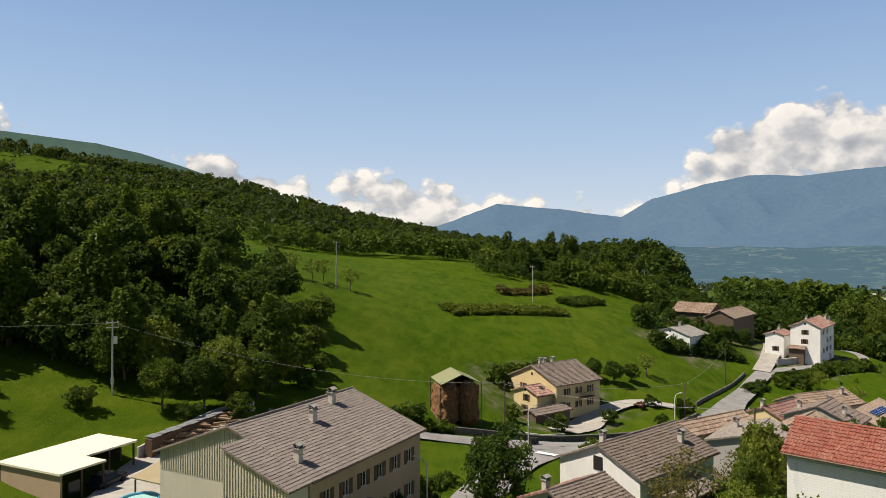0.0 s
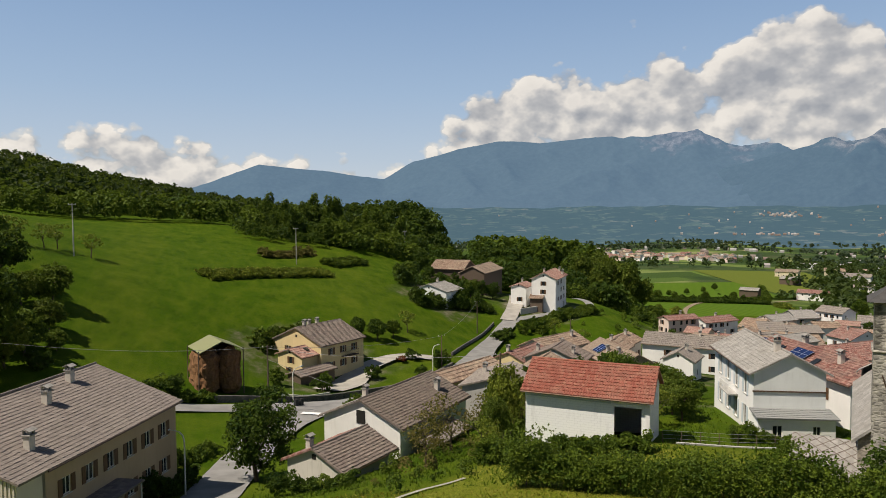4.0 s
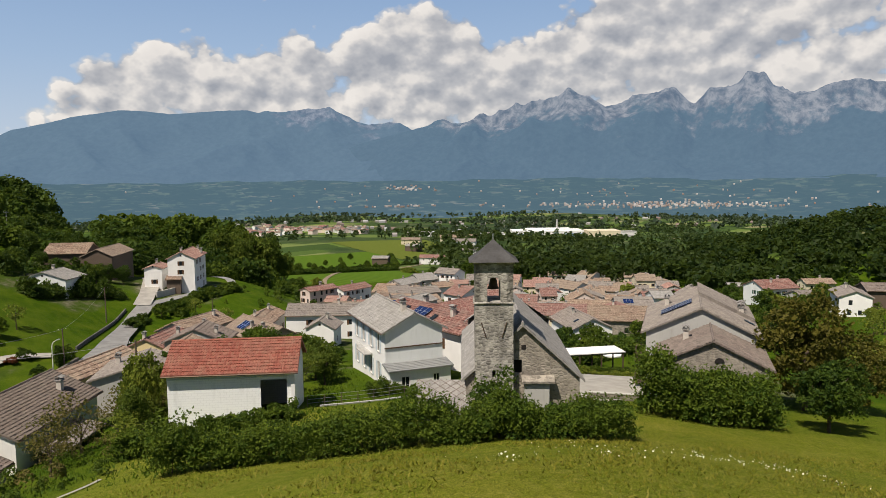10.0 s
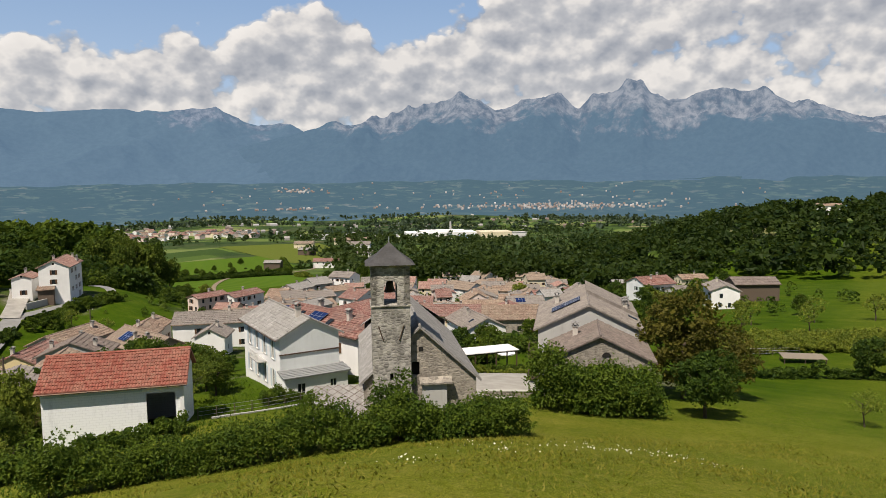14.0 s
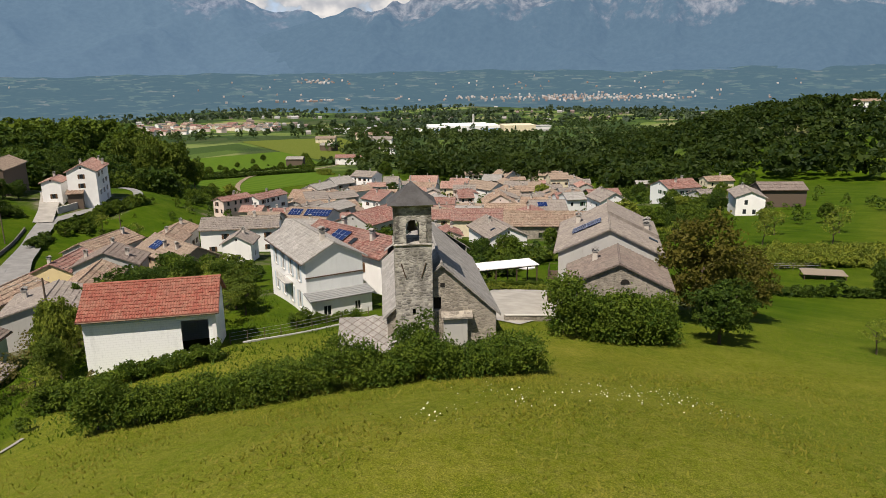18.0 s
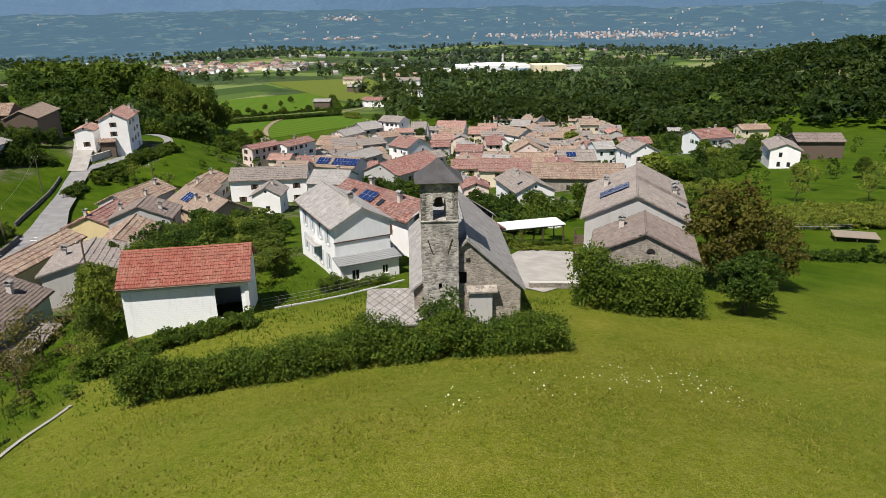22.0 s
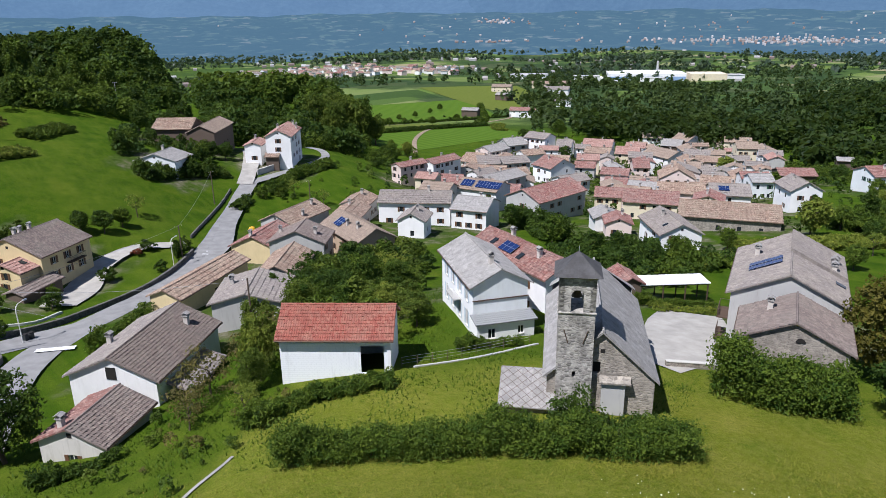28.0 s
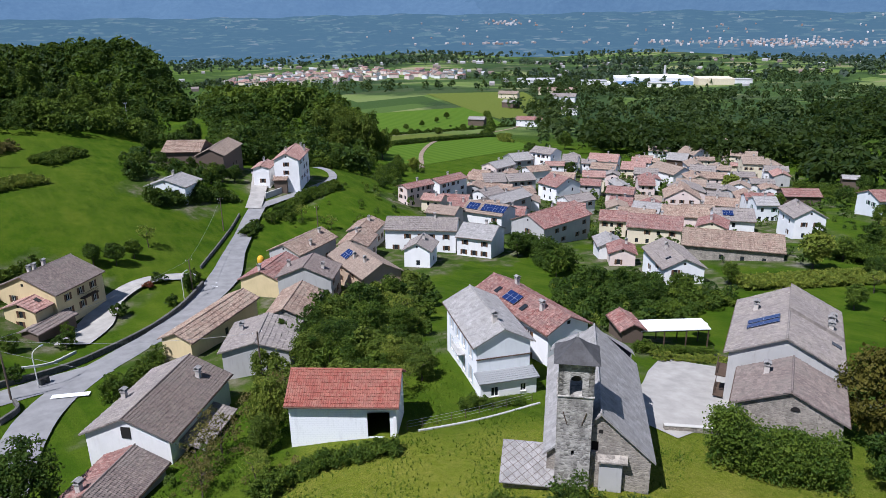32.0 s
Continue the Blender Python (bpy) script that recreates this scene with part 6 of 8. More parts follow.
bank("maize_field", "low strip of maize on the hill meadow", [(8, 176), (18, 184), (30, 192), (43, 200)], 6, 1.7, 26, 0.3, LEAF_C, 50, "maize", uneven=0.15)
bank("maize_field", "small block of maize on the hill meadow", [(46, 214), (53, 221), (60, 227)], 7, 1.9, 24, 0.3, LEAF_A, 55, "maize", uneven=0.15)
bank("scrub", "dry scrub and small bushes below the hill grove", [(26, 218), (36, 224), (44, 232)], 5, 2.2, 16, 0.3, LEAF_D, 56, "scrub")
bank("hedge", "shrub bank beside the road bend", [(80, 164), (84, 168.5), (88, 172.5)], 3.2, 2.2, 16, 0.24, LEAF_B, 57)
bank("hedge", "shrubs along the road beside the brown house", [(23, 92), (29, 98), (34, 103)], 2.4, 2.8, 18, 0.24, LEAF_A, 58)
bank("thicket", "dark bushes below the white bungalow", [(64, 184), (72, 187), (81, 189), (90, 189.5)], 4.5, 3.8, 24, 0.34, LEAF_B, 59, "bushes")
bank("maize_field", "band of crops bordering the fields", [(228, 312), (270, 322), (320, 330), (352, 334)], 6, 2.2, 10, 0.5, LEAF_B, 60, "maize", uneven=0.1)
bank("hedge", "garden shrubs beside the large house", [(-1, 76), (2.5, 79.5), (4.5, 83)], 2.0, 1.6, 16, 0.2, LEAF_A, 61)
bank("hedge", "dark hedge along the wall of the large house", [(-2.2, 63.2), (-0.6, 65.8), (1.2, 69.4), (2.2, 72.5)], 1.3, 1.9, 26, 0.2, LEAF_B, 65, uneven=0.3)
bank("hedge", "leafy shrubs below the low house", [(8, 60), (11.5, 59), (15, 58.2)], 2.2, 1.5, 18, 0.18, LEAF_B, 62)
bank("hedge", "bushes and fence growth along the haystack", [(-4, 101.5), (1, 104), (6, 106)], 2.2, 2.0, 14, 0.24, LEAF_A, 63)
bank("hedge", "climbing shrubs behind the yellow house", [(16, 140), (22, 148), (32, 151)], 3.0, 2.6, 12, 0.3, LEAF_A, 64)

for lab, pts, wd, ht, mt, sd in (
        ("hedgerow between two green fields", [(215, 312), (240, 345), (262, 385), (280, 420)], 4, 3.2, LEAF_A, 121), ("hedgerow along the far field", [(262, 398), (320, 392), (380, 384), (430, 378)], 4, 2.6, LEAF_B, 122),
        ("hedgerow with small trees near the farm", [(350, 340), (390, 372), (430, 412), (470, 455)], 5, 3.6, LEAF_A, 123), ("allotment rows and bean poles beside the fields", [(330, 300), (350, 322), (372, 340)], 9, 1.8, LEAF_C, 124)):
    bank("hedgerow", lab, pts, wd, ht, 5, 0.55, mt, sd, "hedge", uneven=0.8)
for nm, lab, pts, wd, ht, mt, sd in (
        ("thicket", "overgrown garden trees between barn and white house", [(44, 70), (50, 75), (57, 80), (64, 86), (71, 92)], 9, 4.2, LEAF_A, 101),
        ("thicket", "leafy gardens behind the road houses", [(47, 84), (54, 92), (62, 97), (72, 100), (82, 100)], 7, 3.8, LEAF_B, 102),
        ("thicket", "garden trees and shrubs below the village", [(98, 66), (106, 68), (114, 70), (122, 66)], 9, 3.6, LEAF_B, 103),
        ("thicket", "garden bushes behind the pavilion", [(100, 54), (108, 57), (116, 58), (124, 54)], 6, 3.0, LEAF_A, 104),
        ("thicket", "trees around the hall", [(122, 92), (128, 100), (134, 108), (140, 120)], 7, 4.4, LEAF_B, 105),
        ("thicket", "gardens at the edge of the village", [(172, 50), (186, 46), (202, 46), (220, 50), (240, 44)], 12, 3.6, LEAF_A, 106),
        ("thicket", "orchard growth before the wooded hill", [(255, 62), (275, 72), (292, 92), (310, 110)], 14, 4.0, LEAF_A, 107),
        ("thicket", "bushes along the field edge", [(158, 206), (172, 222), (190, 242), (205, 256)], 8, 3.6, LEAF_A, 108),
        ("thicket", "shrubs beside the road below the hill house", [(96, 172), (104, 180), (114, 184), (126, 188)], 4, 2.4, LEAF_A, 109)):
    bank(nm, lab, pts, wd, ht, 22, 0.3, mt, sd, "bushes", uneven=0.7)
plant("broad2", 69.6, 11.6, 0.78, label="round-crowned tree standing on the meadow")
plant("olive", 78.5, 15.5, 1.22, label="tall olive-brown tree beside the stone house", tall=1.05)
plant("olive", 82.5, 12.0, 0.9, label="olive-brown tree behind the meadow tree")
plant("fruit", 77.5, -1.7, 0.85, label="young fruit tree on the meadow")
plant("broad2", 112, -2.5, 0.65, label="dark small tree behind the long hedge")
plant("dark", 8.0, 69.8, 0.95, label="dark round tree beside the road")
plant("yellowish", 30.2, 59.8, 0.6, label="slim yellowish tree between the barn and the brown house", tall=1.55)
plant("light", 28.2, 57.6, 0.42, label="leafy young tree beside the barn", tall=1.3)
plant("dry", 33.0, 63.5, 1.3, label="half-bare fruit tree behind the barn")
plant("tall", 66, 39.5, 0.22, label="small shrub beside the churchyard")

# gardens between the barn, the road houses and the white house
for key, x, y, s in (("dry", 22.5, 60, 1.1), ("dry", 26.2, 63.5, 1.2), ("dry", 20.5, 55.5, 0.9), ("fruit", 24.5, 52, 0.8), ("dry", 31.5, 66, 1.1), ("fruit", 35, 69, 1.0), ("light", 38.5, 76, 0.62), ("light", 44, 74, 0.7), ("broad2", 49, 73.4, 0.75),
                     ("broad", 55.7, 77.1, 0.8), ("dark", 53, 88, 0.6), ("light", 59.7, 91, 0.75), ("broad2", 64.7, 91.2, 0.8), ("yellowish", 70, 90, 0.6), ("broad", 60.5, 74.5, 0.62), ("broad", 76, 97, 0.6), ("broad2", 62.2, 100.5, 0.62), ("fruit", 68, 84, 1.2)):
    plant(key, x, y, s, group="garden trees")
for key, x, y, s in (("broad", 50, 80, 0.6), ("lightbush", 46, 60, 1.2), ("lightbush", 47.5, 63.5, 1.4), ("light", 51.6, 61.4, 0.55), ("light", 50.2, 58.2, 0.5), ("yellowish", 49.8, 63.4, 0.6), ("fruit", 45.5, 56.5, 1.0), ("bush", 45, 66, 1.3), ("lightbush", 52, 69, 1.3), ("bush", 56, 71, 1.4), ("lightbush", 72, 82, 1.2), ("bush", 66, 82, 1.3), ("bush", 80, 90, 1.2),
                     ("lightbush", 85, 97, 1.2), ("bush", 48, 95, 1.2), ("lightbush", 74, 104, 1.3), ("bush", 90, 104, 1.1)):
    plant(key, x, y, s, group="garden bushes")
# trees among the village houses
for key, x, y, s in (("dark", 137.3, 129.4, 0.65), ("broad2", 129, 112.5, 0.75), ("dark", 133, 106, 0.6), ("broad", 118, 91, 0.75), ("broad2", 112, 76, 0.62), ("dark", 113.3, 70.7, 0.6), ("broad", 119.5, 62, 0.62), ("broad2", 109.8, 62.3, 0.6), ("yellowish", 162, 52.8, 1.15), ("broad", 173.6, 50.5, 0.7),
                     ("dark", 187, 48.7, 0.8), ("broad2", 157.6, 38.8, 0.62), ("broad", 134.5, 35.6, 0.55), ("fruit", 147.7, 36.4, 1.1), ("broad", 136.9, 60.1, 0.55), ("broad2", 104, 63, 0.55), ("yellowish", 283, 130, 1.2), ("broad", 128, 96, 0.6), ("dark", 160, 90, 0.5), ("broad2", 262, 198, 0.8)):
    plant(key, x, y, s, group="village trees")
for key, x, y, s in (("broad", 248, 96, 0.7), ("broad2", 262, 80, 0.8), ("dark", 275, 70, 0.9), ("broad", 225, 58, 0.7), ("yellowish", 212, 52, 0.7), ("broad2", 205, 40, 0.8), ("broad", 235, 45, 0.8), ("dark", 190, 62, 0.6), ("broad", 290, 105, 0.8), ("broad2", 300, 85, 0.9), ("dark", 255, 40, 0.9), ("fruit", 168, 20, 1.3),
                     ("fruit", 178, 8, 1.4), ("fruit", 188, -4, 1.4), ("broad", 195, 12, 0.6), ("fruit", 160, 8, 1.3), ("fruit", 200, -12, 1.4), ("yellowish", 182, 24, 0.6), ("broad2", 170, -10, 0.6), ("fruit", 152, 20, 1.2)):
    plant(key, x, y, s, group="orchard and garden trees")
# by the road and the yellow house
for key, x, y, s in (("redbush", 45.9, 140.3, 0.8), ("bush", 48.6, 141.5, 1.0), ("bush", 37.0, 131.5, 1.2), ("bush", 46.5, 129.5, 0.9), ("bush", 53, 136.5, 1.1), ("conifer", 51.5, 133.5, 0.4), ("lightbush", 55.5, 139, 1.1), ("bush", 25, 121, 1.3), ("lightbush", 17, 122.5, 1.1), ("broad2", 39.3, 152, 0.5), ("broad2", 43.5, 151, 0.55),
                     ("broad", 48, 153, 0.5), ("fruit", 53, 157.5, 1.2), ("lightbush", 27, 127, 1.0), ("bush", 0, 105, 1.4), ("bush", 15, 109, 1.1), ("lightbush", 92, 172, 1.4), ("bush", 97, 176, 1.4), ("fruit", 101, 170, 1.1), ("fruit", 104, 160, 1.0)):
    plant(key, x, y, s, group="road side planting")
# round the hillside houses
for key, x, y, s in (("broad", 70, 207, 0.7), ("dark", 66, 202, 0.6), ("broad", 88, 200, 0.6), ("dark", 93, 203, 0.55), ("broad2", 97, 202.5, 0.6), ("dark", 84, 236, 0.9), ("broad2", 98, 246, 1.0), ("broad", 110, 238, 1.0), ("dark", 118, 246, 1.1), ("broad2", 128, 240, 1.0), ("dark", 134, 252, 1.1), ("broad", 142, 236, 0.9),
                     ("broad2", 150, 250, 1.1), ("dark", 160, 258, 1.2), ("broad", 124, 262, 1.2), ("broad2", 140, 268, 1.2), ("dark", 152, 276, 1.2), ("broad", 166, 272, 1.1), ("dark", 112, 266, 1.2), ("broad2", 146, 222, 0.7)):
    plant(key, x, y, s, group="trees behind the hillside houses")
for key, x, y, s in (("dark", 88, 212, 0.5), ("broad", 93.5, 209, 0.5), ("lightbush", 96, 211, 1.5), ("bush", 84, 214, 1.5), ("broad2", 79.5, 215, 0.55), ("bush", 99, 207, 1.3)):
    plant(key, x, y, s, group="trees before the hillside barns")
# poplars and the tall trees at the edge of the fields
for x, y, s in ((188, 276, 1.6), (196, 284, 1.8), (204, 278, 1.8), (210, 288, 1.8), (184, 286, 1.6), (176, 262, 1.3), (198, 294, 1.7), (212, 276, 1.4)):
    plant("light", x, y, s, tall=1.5, sink=1.5, group="tall trees at the field edge", label="tall broad light green tree beside the fields")
for key, x, y, s in (("yellowish", 206, 246, 0.85), ("broad", 170, 216, 0.7), ("broad2", 178, 226, 0.8), ("broad", 192, 240, 0.8), ("lightbush", 160, 210, 1.5), ("bush", 150, 196, 1.4), ("broad", 210, 262, 0.6), ("broad2", 285, 242, 1.0), ("broad", 340, 262, 1.2), ("dark", 380, 262, 1.4), ("broad2", 392, 285, 1.3), ("broad", 430, 330, 1.2)):
    plant(key, x, y, s, group="field edge trees")
for x, y, s in ((250, 330, 0.6), (262, 352, 0.55), (275, 372, 0.6), (292, 366, 0.7), (310, 372, 0.6), (318, 352, 0.7), (300, 400, 0.6), (345, 420, 0.6), (370, 430, 0.6), (395, 440, 0.6), (420, 455, 0.7), (360, 372, 0.7)):
    plant("broad", x, y, s, group="field trees")

# the wooded slope behind the lawn
rng = random.Random(7)
for k in range(140):
    a, d = rng.uniform(-36, -10.5), rng.uniform(103, 172)
    if (a > -14 and d > 128) or (a > -13 and d < 108):
        continue
    plant(rng.choice(["dark", "dark", "broad2", "broad", "tall", "yellowish"]), d * math.sin(radians(a)), d * math.cos(radians(a)), rng.uniform(0.8, 1.3), group="wooded slope", sink=1.0)
for key, a, d, s in (("broad", -19.5, 97, 0.75), ("broad2", -16.5, 98, 0.85), ("yellowish", -14.5, 101, 0.8), ("broad", -12.5, 104, 0.8), ("yellowish", -10.8, 110, 0.9), ("broad", -9.6, 115, 0.75), ("bush", -25, 96, 1.2), ("broad", -33, 96, 0.8), ("bush", -17.5, 93, 1.1), ("lightbush", -14, 96, 1.3)):
    plant(key, d * math.sin(radians(a)), d * math.cos(radians(a)), s, group="trees at the lawn edge")
for a, d in ((-9.8, 170), (-8.2, 172), (-7.4, 176), (-5.2, 174), (-10.8, 168)):
    plant("fruit", d * math.sin(radians(a)), d * math.cos(radians(a)), 1.25, group="orchard on the hill meadow")
for key, x, y, s in (("dark", -26, 113, 0.8), ("broad", -20.5, 115.5, 0.7), ("light", -17.5, 123, 0.75), ("broad2", -24, 122, 0.95), ("dark", -29, 127, 1.1), ("light", -22, 130, 0.8), ("broad", -18, 134, 0.85), ("dark", -32, 119, 1.1), ("broad2", -26, 138, 1.0), ("broad", -15.5, 117, 0.45), ("light", -29, 108, 0.7), ("bush", -17, 110, 1.3), ("lightbush", -22, 107.5, 1.4)):
    plant(key, x, y, s, group="trees at the lawn edge", sink=0.6)
# grove on the hill and the tree line above the meadow
for k in range(45):
    t = rng.random()
    x, y = 28 + 78 * t + rng.uniform(-5, 5), 250 + 28 * t + rng.uniform(0, 34)
    plant(rng.choice(["dark", "broad2", "broad", "tall", "yellowish" if k % 3 == 0 else "dark"]), x, y, rng.uniform(0.95, 1.4), group="hill grove", sink=2.0)


def sizes(n, seed, lo, hi):
    return np.random.RandomState(seed).uniform(lo, hi, n)


def clear_west(x, y, rng):
    """Leaves meadows open among the hillside woods."""
    r, az = np.hypot(x, y), np.degrees(np.arctan2(x, y))
    open_field = (((az + 20.5) / 3.2) ** 2 + ((r - 590) / 45) ** 2 < 1) | (((az + 8.5) / 2.2) ** 2 + ((r - 470) / 30) ** 2 < 1)
    return ~open_field & (np.sin(x / 61 + 0.8) * np.sin(y / 83 + 0.3) + rng.uniform(-0.4, 0.4, len(x)) < 0.52)


def valley_woods(x, y, rng):
    r, az = np.hypot(x, y), np.degrees(np.arctan2(x, y))
    fields = (az > 29) & (az < 50) & (r < 640) & (r > 300) & ~((az > 45) & (r > 560))
    belt = np.sin(x / 90 + 0.7 * np.sin(y / 130)) * np.sin(y / 75 + 0.5) + 0.35 * np.sin((x + y) / 37)
    return ~fields & (belt + rng.uniform(-0.5, 0.5, len(x)) > 0.22) & ~((np.abs(x - 1090) < 110) & (np.abs(y - 640) < 110)) & ~((az > 26) & (az < 44) & (r > 1180))


x, y = scatter(69, 110, (-13, 9), (294, 338))
woods("meadow_tree_line", "line of broadleaf trees above the hill meadow", x, y, sizes(len(x), 10, 7, 13), 170, 0.065, LEAF_A, 70, 1.2)
x, y = scatter(71, 60, (6, 21), (258, 312))
woods("grove_trees", "close-grown broadleaf trees of the hill grove", x, y, sizes(len(x), 11, 7, 12), 190, 0.06, LEAF_A, 72, 1.2)
x, y = scatter(63, 620, (6, 24.2), (440, 640))
woods("knoll_woods", "dense broadleaf wood on the knoll behind the grove", x, y, sizes(len(x), 7, 9, 16), 70, 0.095, LEAF_B, 64, 1.5)
x, y = scatter(65, 330, (22.5, 35.5), (362, 478), lambda x, y, r: ~((np.degrees(np.arctan2(x, y)) < 24.0)))
woods("saddle_woods", "broad belt of tall trees behind the hillside houses", x, y, sizes(len(x), 8, 8, 15), 90, 0.09, LEAF_A, 66, 1.5)
x, y = scatter(67, 150, (24, 36), (268, 360), lambda x, y, r: far_from_houses(x, y, 4))
woods("saddle_woods", "dark trees close behind the hillside barns", x, y, sizes(len(x), 9, 6, 13), 110, 0.075, LEAF_B, 68, 1.2)
x, y = scatter(51, 3600, (-42, 15), (335, 900), clear_west)
woods("hillside_woods", "dense green wooded hillside with small clearings", x, y, sizes(len(x), 1, 7, 14), 36, 0.13, LEAF_F, 52)
x, y = scatter(53, 2500, (70, 114), (335, 760), lambda x, y, r: ~((np.hypot(x - 560, y - 20) < 24) | (np.degrees(np.arctan2(x, y)) > 78) & (np.hypot(x, y) < 372)))
woods("low_wooded_hill", "dark wooded hill beyond the village", x, y, sizes(len(x), 2, 8, 15), 36, 0.13, LEAF_F, 54)
x, y = scatter(73, 620, (49.5, 70), (470, 900), lambda x, y, r: (np.sin(x / 47 + 1) * np.sin(y / 39) + r.uniform(-0.7, 0.7, len(x)) > -0.25) & far_from_houses(x, y, 12))
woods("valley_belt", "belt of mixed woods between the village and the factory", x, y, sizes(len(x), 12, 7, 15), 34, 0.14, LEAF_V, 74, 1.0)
x, y = scatter(57, 330, (54, 72), (410, 520))
woods("wood_belt", "dense dark wood behind the village", x, y, sizes(len(x), 3, 9, 15), 40, 0.13, LEAF_F, 58)
x, y = scatter(59, 4600, (17, 80), (420, 1500), valley_woods)
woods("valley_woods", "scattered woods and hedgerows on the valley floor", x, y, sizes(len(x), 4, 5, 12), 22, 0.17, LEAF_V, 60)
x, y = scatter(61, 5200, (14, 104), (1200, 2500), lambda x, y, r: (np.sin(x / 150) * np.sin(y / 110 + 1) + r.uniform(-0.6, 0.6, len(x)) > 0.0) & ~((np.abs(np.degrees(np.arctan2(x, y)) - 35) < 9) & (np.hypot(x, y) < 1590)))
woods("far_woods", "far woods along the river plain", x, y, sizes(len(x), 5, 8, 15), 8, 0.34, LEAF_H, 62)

# ---- overgrown gardens, orchards and scrub that nobody could count ----
def growth(name, label, poly, step, lo, hi, quads, size, mat, seed, gap=0.8, sink=0.3, thin=-9.0):
    rng = np.random.RandomState(seed)
    xs, ys = np.array(poly).T
    n = int((xs.max() - xs.min()) * (ys.max() - ys.min()) / step**2)
    x, y = rng.uniform(xs.min(), xs.max(), n), rng.uniform(ys.min(), ys.max(), n)
    k = inside(x, y, poly) & far_from_houses(x, y, gap) & (np.sin(x / 4.1 + seed) * np.sin(y / 3.7) + rng.uniform(-0.5, 0.5, n) > thin)
    rd = np.array(ROADS)
    k &= (np.hypot(x[:, None] - rd[None, :, 0], y[:, None] - rd[None, :, 1]) > rd[None, :, 2] + 0.7).all(1)
    x, y = x[k], y[k]
    if len(x):
        woods(name, label, x, y, lo + (hi - lo) * rng.uniform(0, 1, len(x)) ** 1.7, quads, size, mat, seed + 1, sink)


G1 = [(30, 62), (44, 60), (50, 65), (56, 72), (66, 74), (78, 92), (92, 108), (84, 108), (70, 104), (58, 92), (46, 78), (36, 70)]
growth("garden_growth", "dense bushes and young trees in the gardens behind the barn", G1, 2.4, 1.6, 5.4, 230, 0.055, LEAF_L, 201)
growth("garden_growth", "yellow-green fruit bushes in the gardens behind the barn", G1, 4.2, 1.4, 3.6, 200, 0.06, LEAF_C, 235)
growth("garden_growth", "dark shrubs and climbers in the gardens behind the barn", G1, 3.0, 1.2, 3.8, 200, 0.06, LEAF_B, 203)
growth("orchard_growth", "dark garden trees between the white house and the village", [(84, 56), (100, 52), (126, 54), (130, 66), (124, 84), (108, 84), (94, 74), (84, 66)], 2.5, 1.5, 4.6, 150, 0.065, LEAF_B, 205)
growth("orchard_growth", "light green garden bushes below the village", [(84, 56), (100, 52), (126, 54), (130, 66), (124, 84), (108, 84), (94, 74), (84, 66)], 3.8, 1.2, 3.4, 150, 0.065, LEAF_C, 207)
growth("slope_scrub", "rough scrub on the bank beside the barn", [(8, 44), (15, 43.5), (22, 47), (31, 52), (30, 60), (26, 68), (18, 62), (9, 56)], 2.6, 0.4, 1.8, 150, 0.07, LEAF_L, 209, 0.6, 0.1)
growth("slope_scrub", "dry scrub and brambles on the bank", [(14, 50), (22, 47), (31, 52), (30, 60), (26, 68), (18, 60)], 3.4, 0.5, 2.2, 140, 0.06, LEAF_D, 211, 0.6, 0.1)
growth("village_greenery", "bushes and small trees between the village houses", CORE, 6.0, 1.5, 4.2, 60, 0.1, LEAF_A, 213, 0.6)
growth("village_greenery", "dark shrubs and garden trees round the village", [(120, 150), (150, 198), (205, 224), (280, 240), (380, 222), (412, 190), (390, 150), (330, 110), (290, 60), (220, 50), (150, 56), (136, 84), (150, 110)], 7.0, 1.6, 5.0, 60, 0.1, LEAF_B, 215, 0.8, thin=-0.3)
growth("roadside_growth", "shrubs and weeds along the village road and field edge", [(84, 150), (100, 156), (124, 164), (146, 190), (150, 206), (136, 196), (112, 180), (96, 170)], 4.2, 0.8, 3.2, 70, 0.1, LEAF_A, 217, 0.8, thin=0.0)
growth("hillside_growth", "dense trees and bushes round the hillside houses", [(64, 200), (86, 196), (92, 206), (84, 214), (80, 232), (66, 214)], 2.5, 1.2, 5.4, 70, 0.1, LEAF_B, 219)
growth("hillside_growth", "dense trees behind the hillside houses", [(122, 250), (124, 218), (142, 214), (160, 226), (182, 246), (200, 268), (190, 288), (150, 286), (130, 276)], 4.4, 4.0, 9.5, 110, 0.065, LEAF_A, 221)
growth("hillside_growth", "dark trees behind the hillside houses", [(118, 226), (124, 240), (140, 262), (160, 290), (134, 290), (122, 256)], 5.0, 4.0, 10.0, 110, 0.065, LEAF_B, 223)
growth("field_edge_growth", "bushes and small trees along the field edge", [(148, 196), (160, 200), (190, 232), (216, 246), (214, 262), (186, 250), (160, 226)], 4.6, 1.4, 4.6, 70, 0.09, LEAF_A, 225)
growth("village_orchards", "orchard trees and vegetable plots beyond the stone house", [(150, 20), (180, 4), (214, -16), (250, 0), (300, 40), (330, 80), (300, 96), (260, 50), (210, 30), (170, 40)], 9.0, 2.0, 5.0, 60, 0.1, LEAF_A, 227, thin=-0.1)
growth("hill_grove_undergrowth", "dense undergrowth of the hill grove", [(24, 248), (60, 246), (100, 262), (108, 300), (60, 306), (22, 286)], 3.6, 3.0, 8.0, 80, 0.08, LEAF_B, 229)
growth("slope_undergrowth", "dense undergrowth of the wooded slope", [(-98, 76), (-62, 86), (-44, 96), (-30, 106), (-24, 124), (-32, 164), (-70, 158), (-110, 130)], 3.6, 2.0, 7.0, 80, 0.08, LEAF_B, 231)

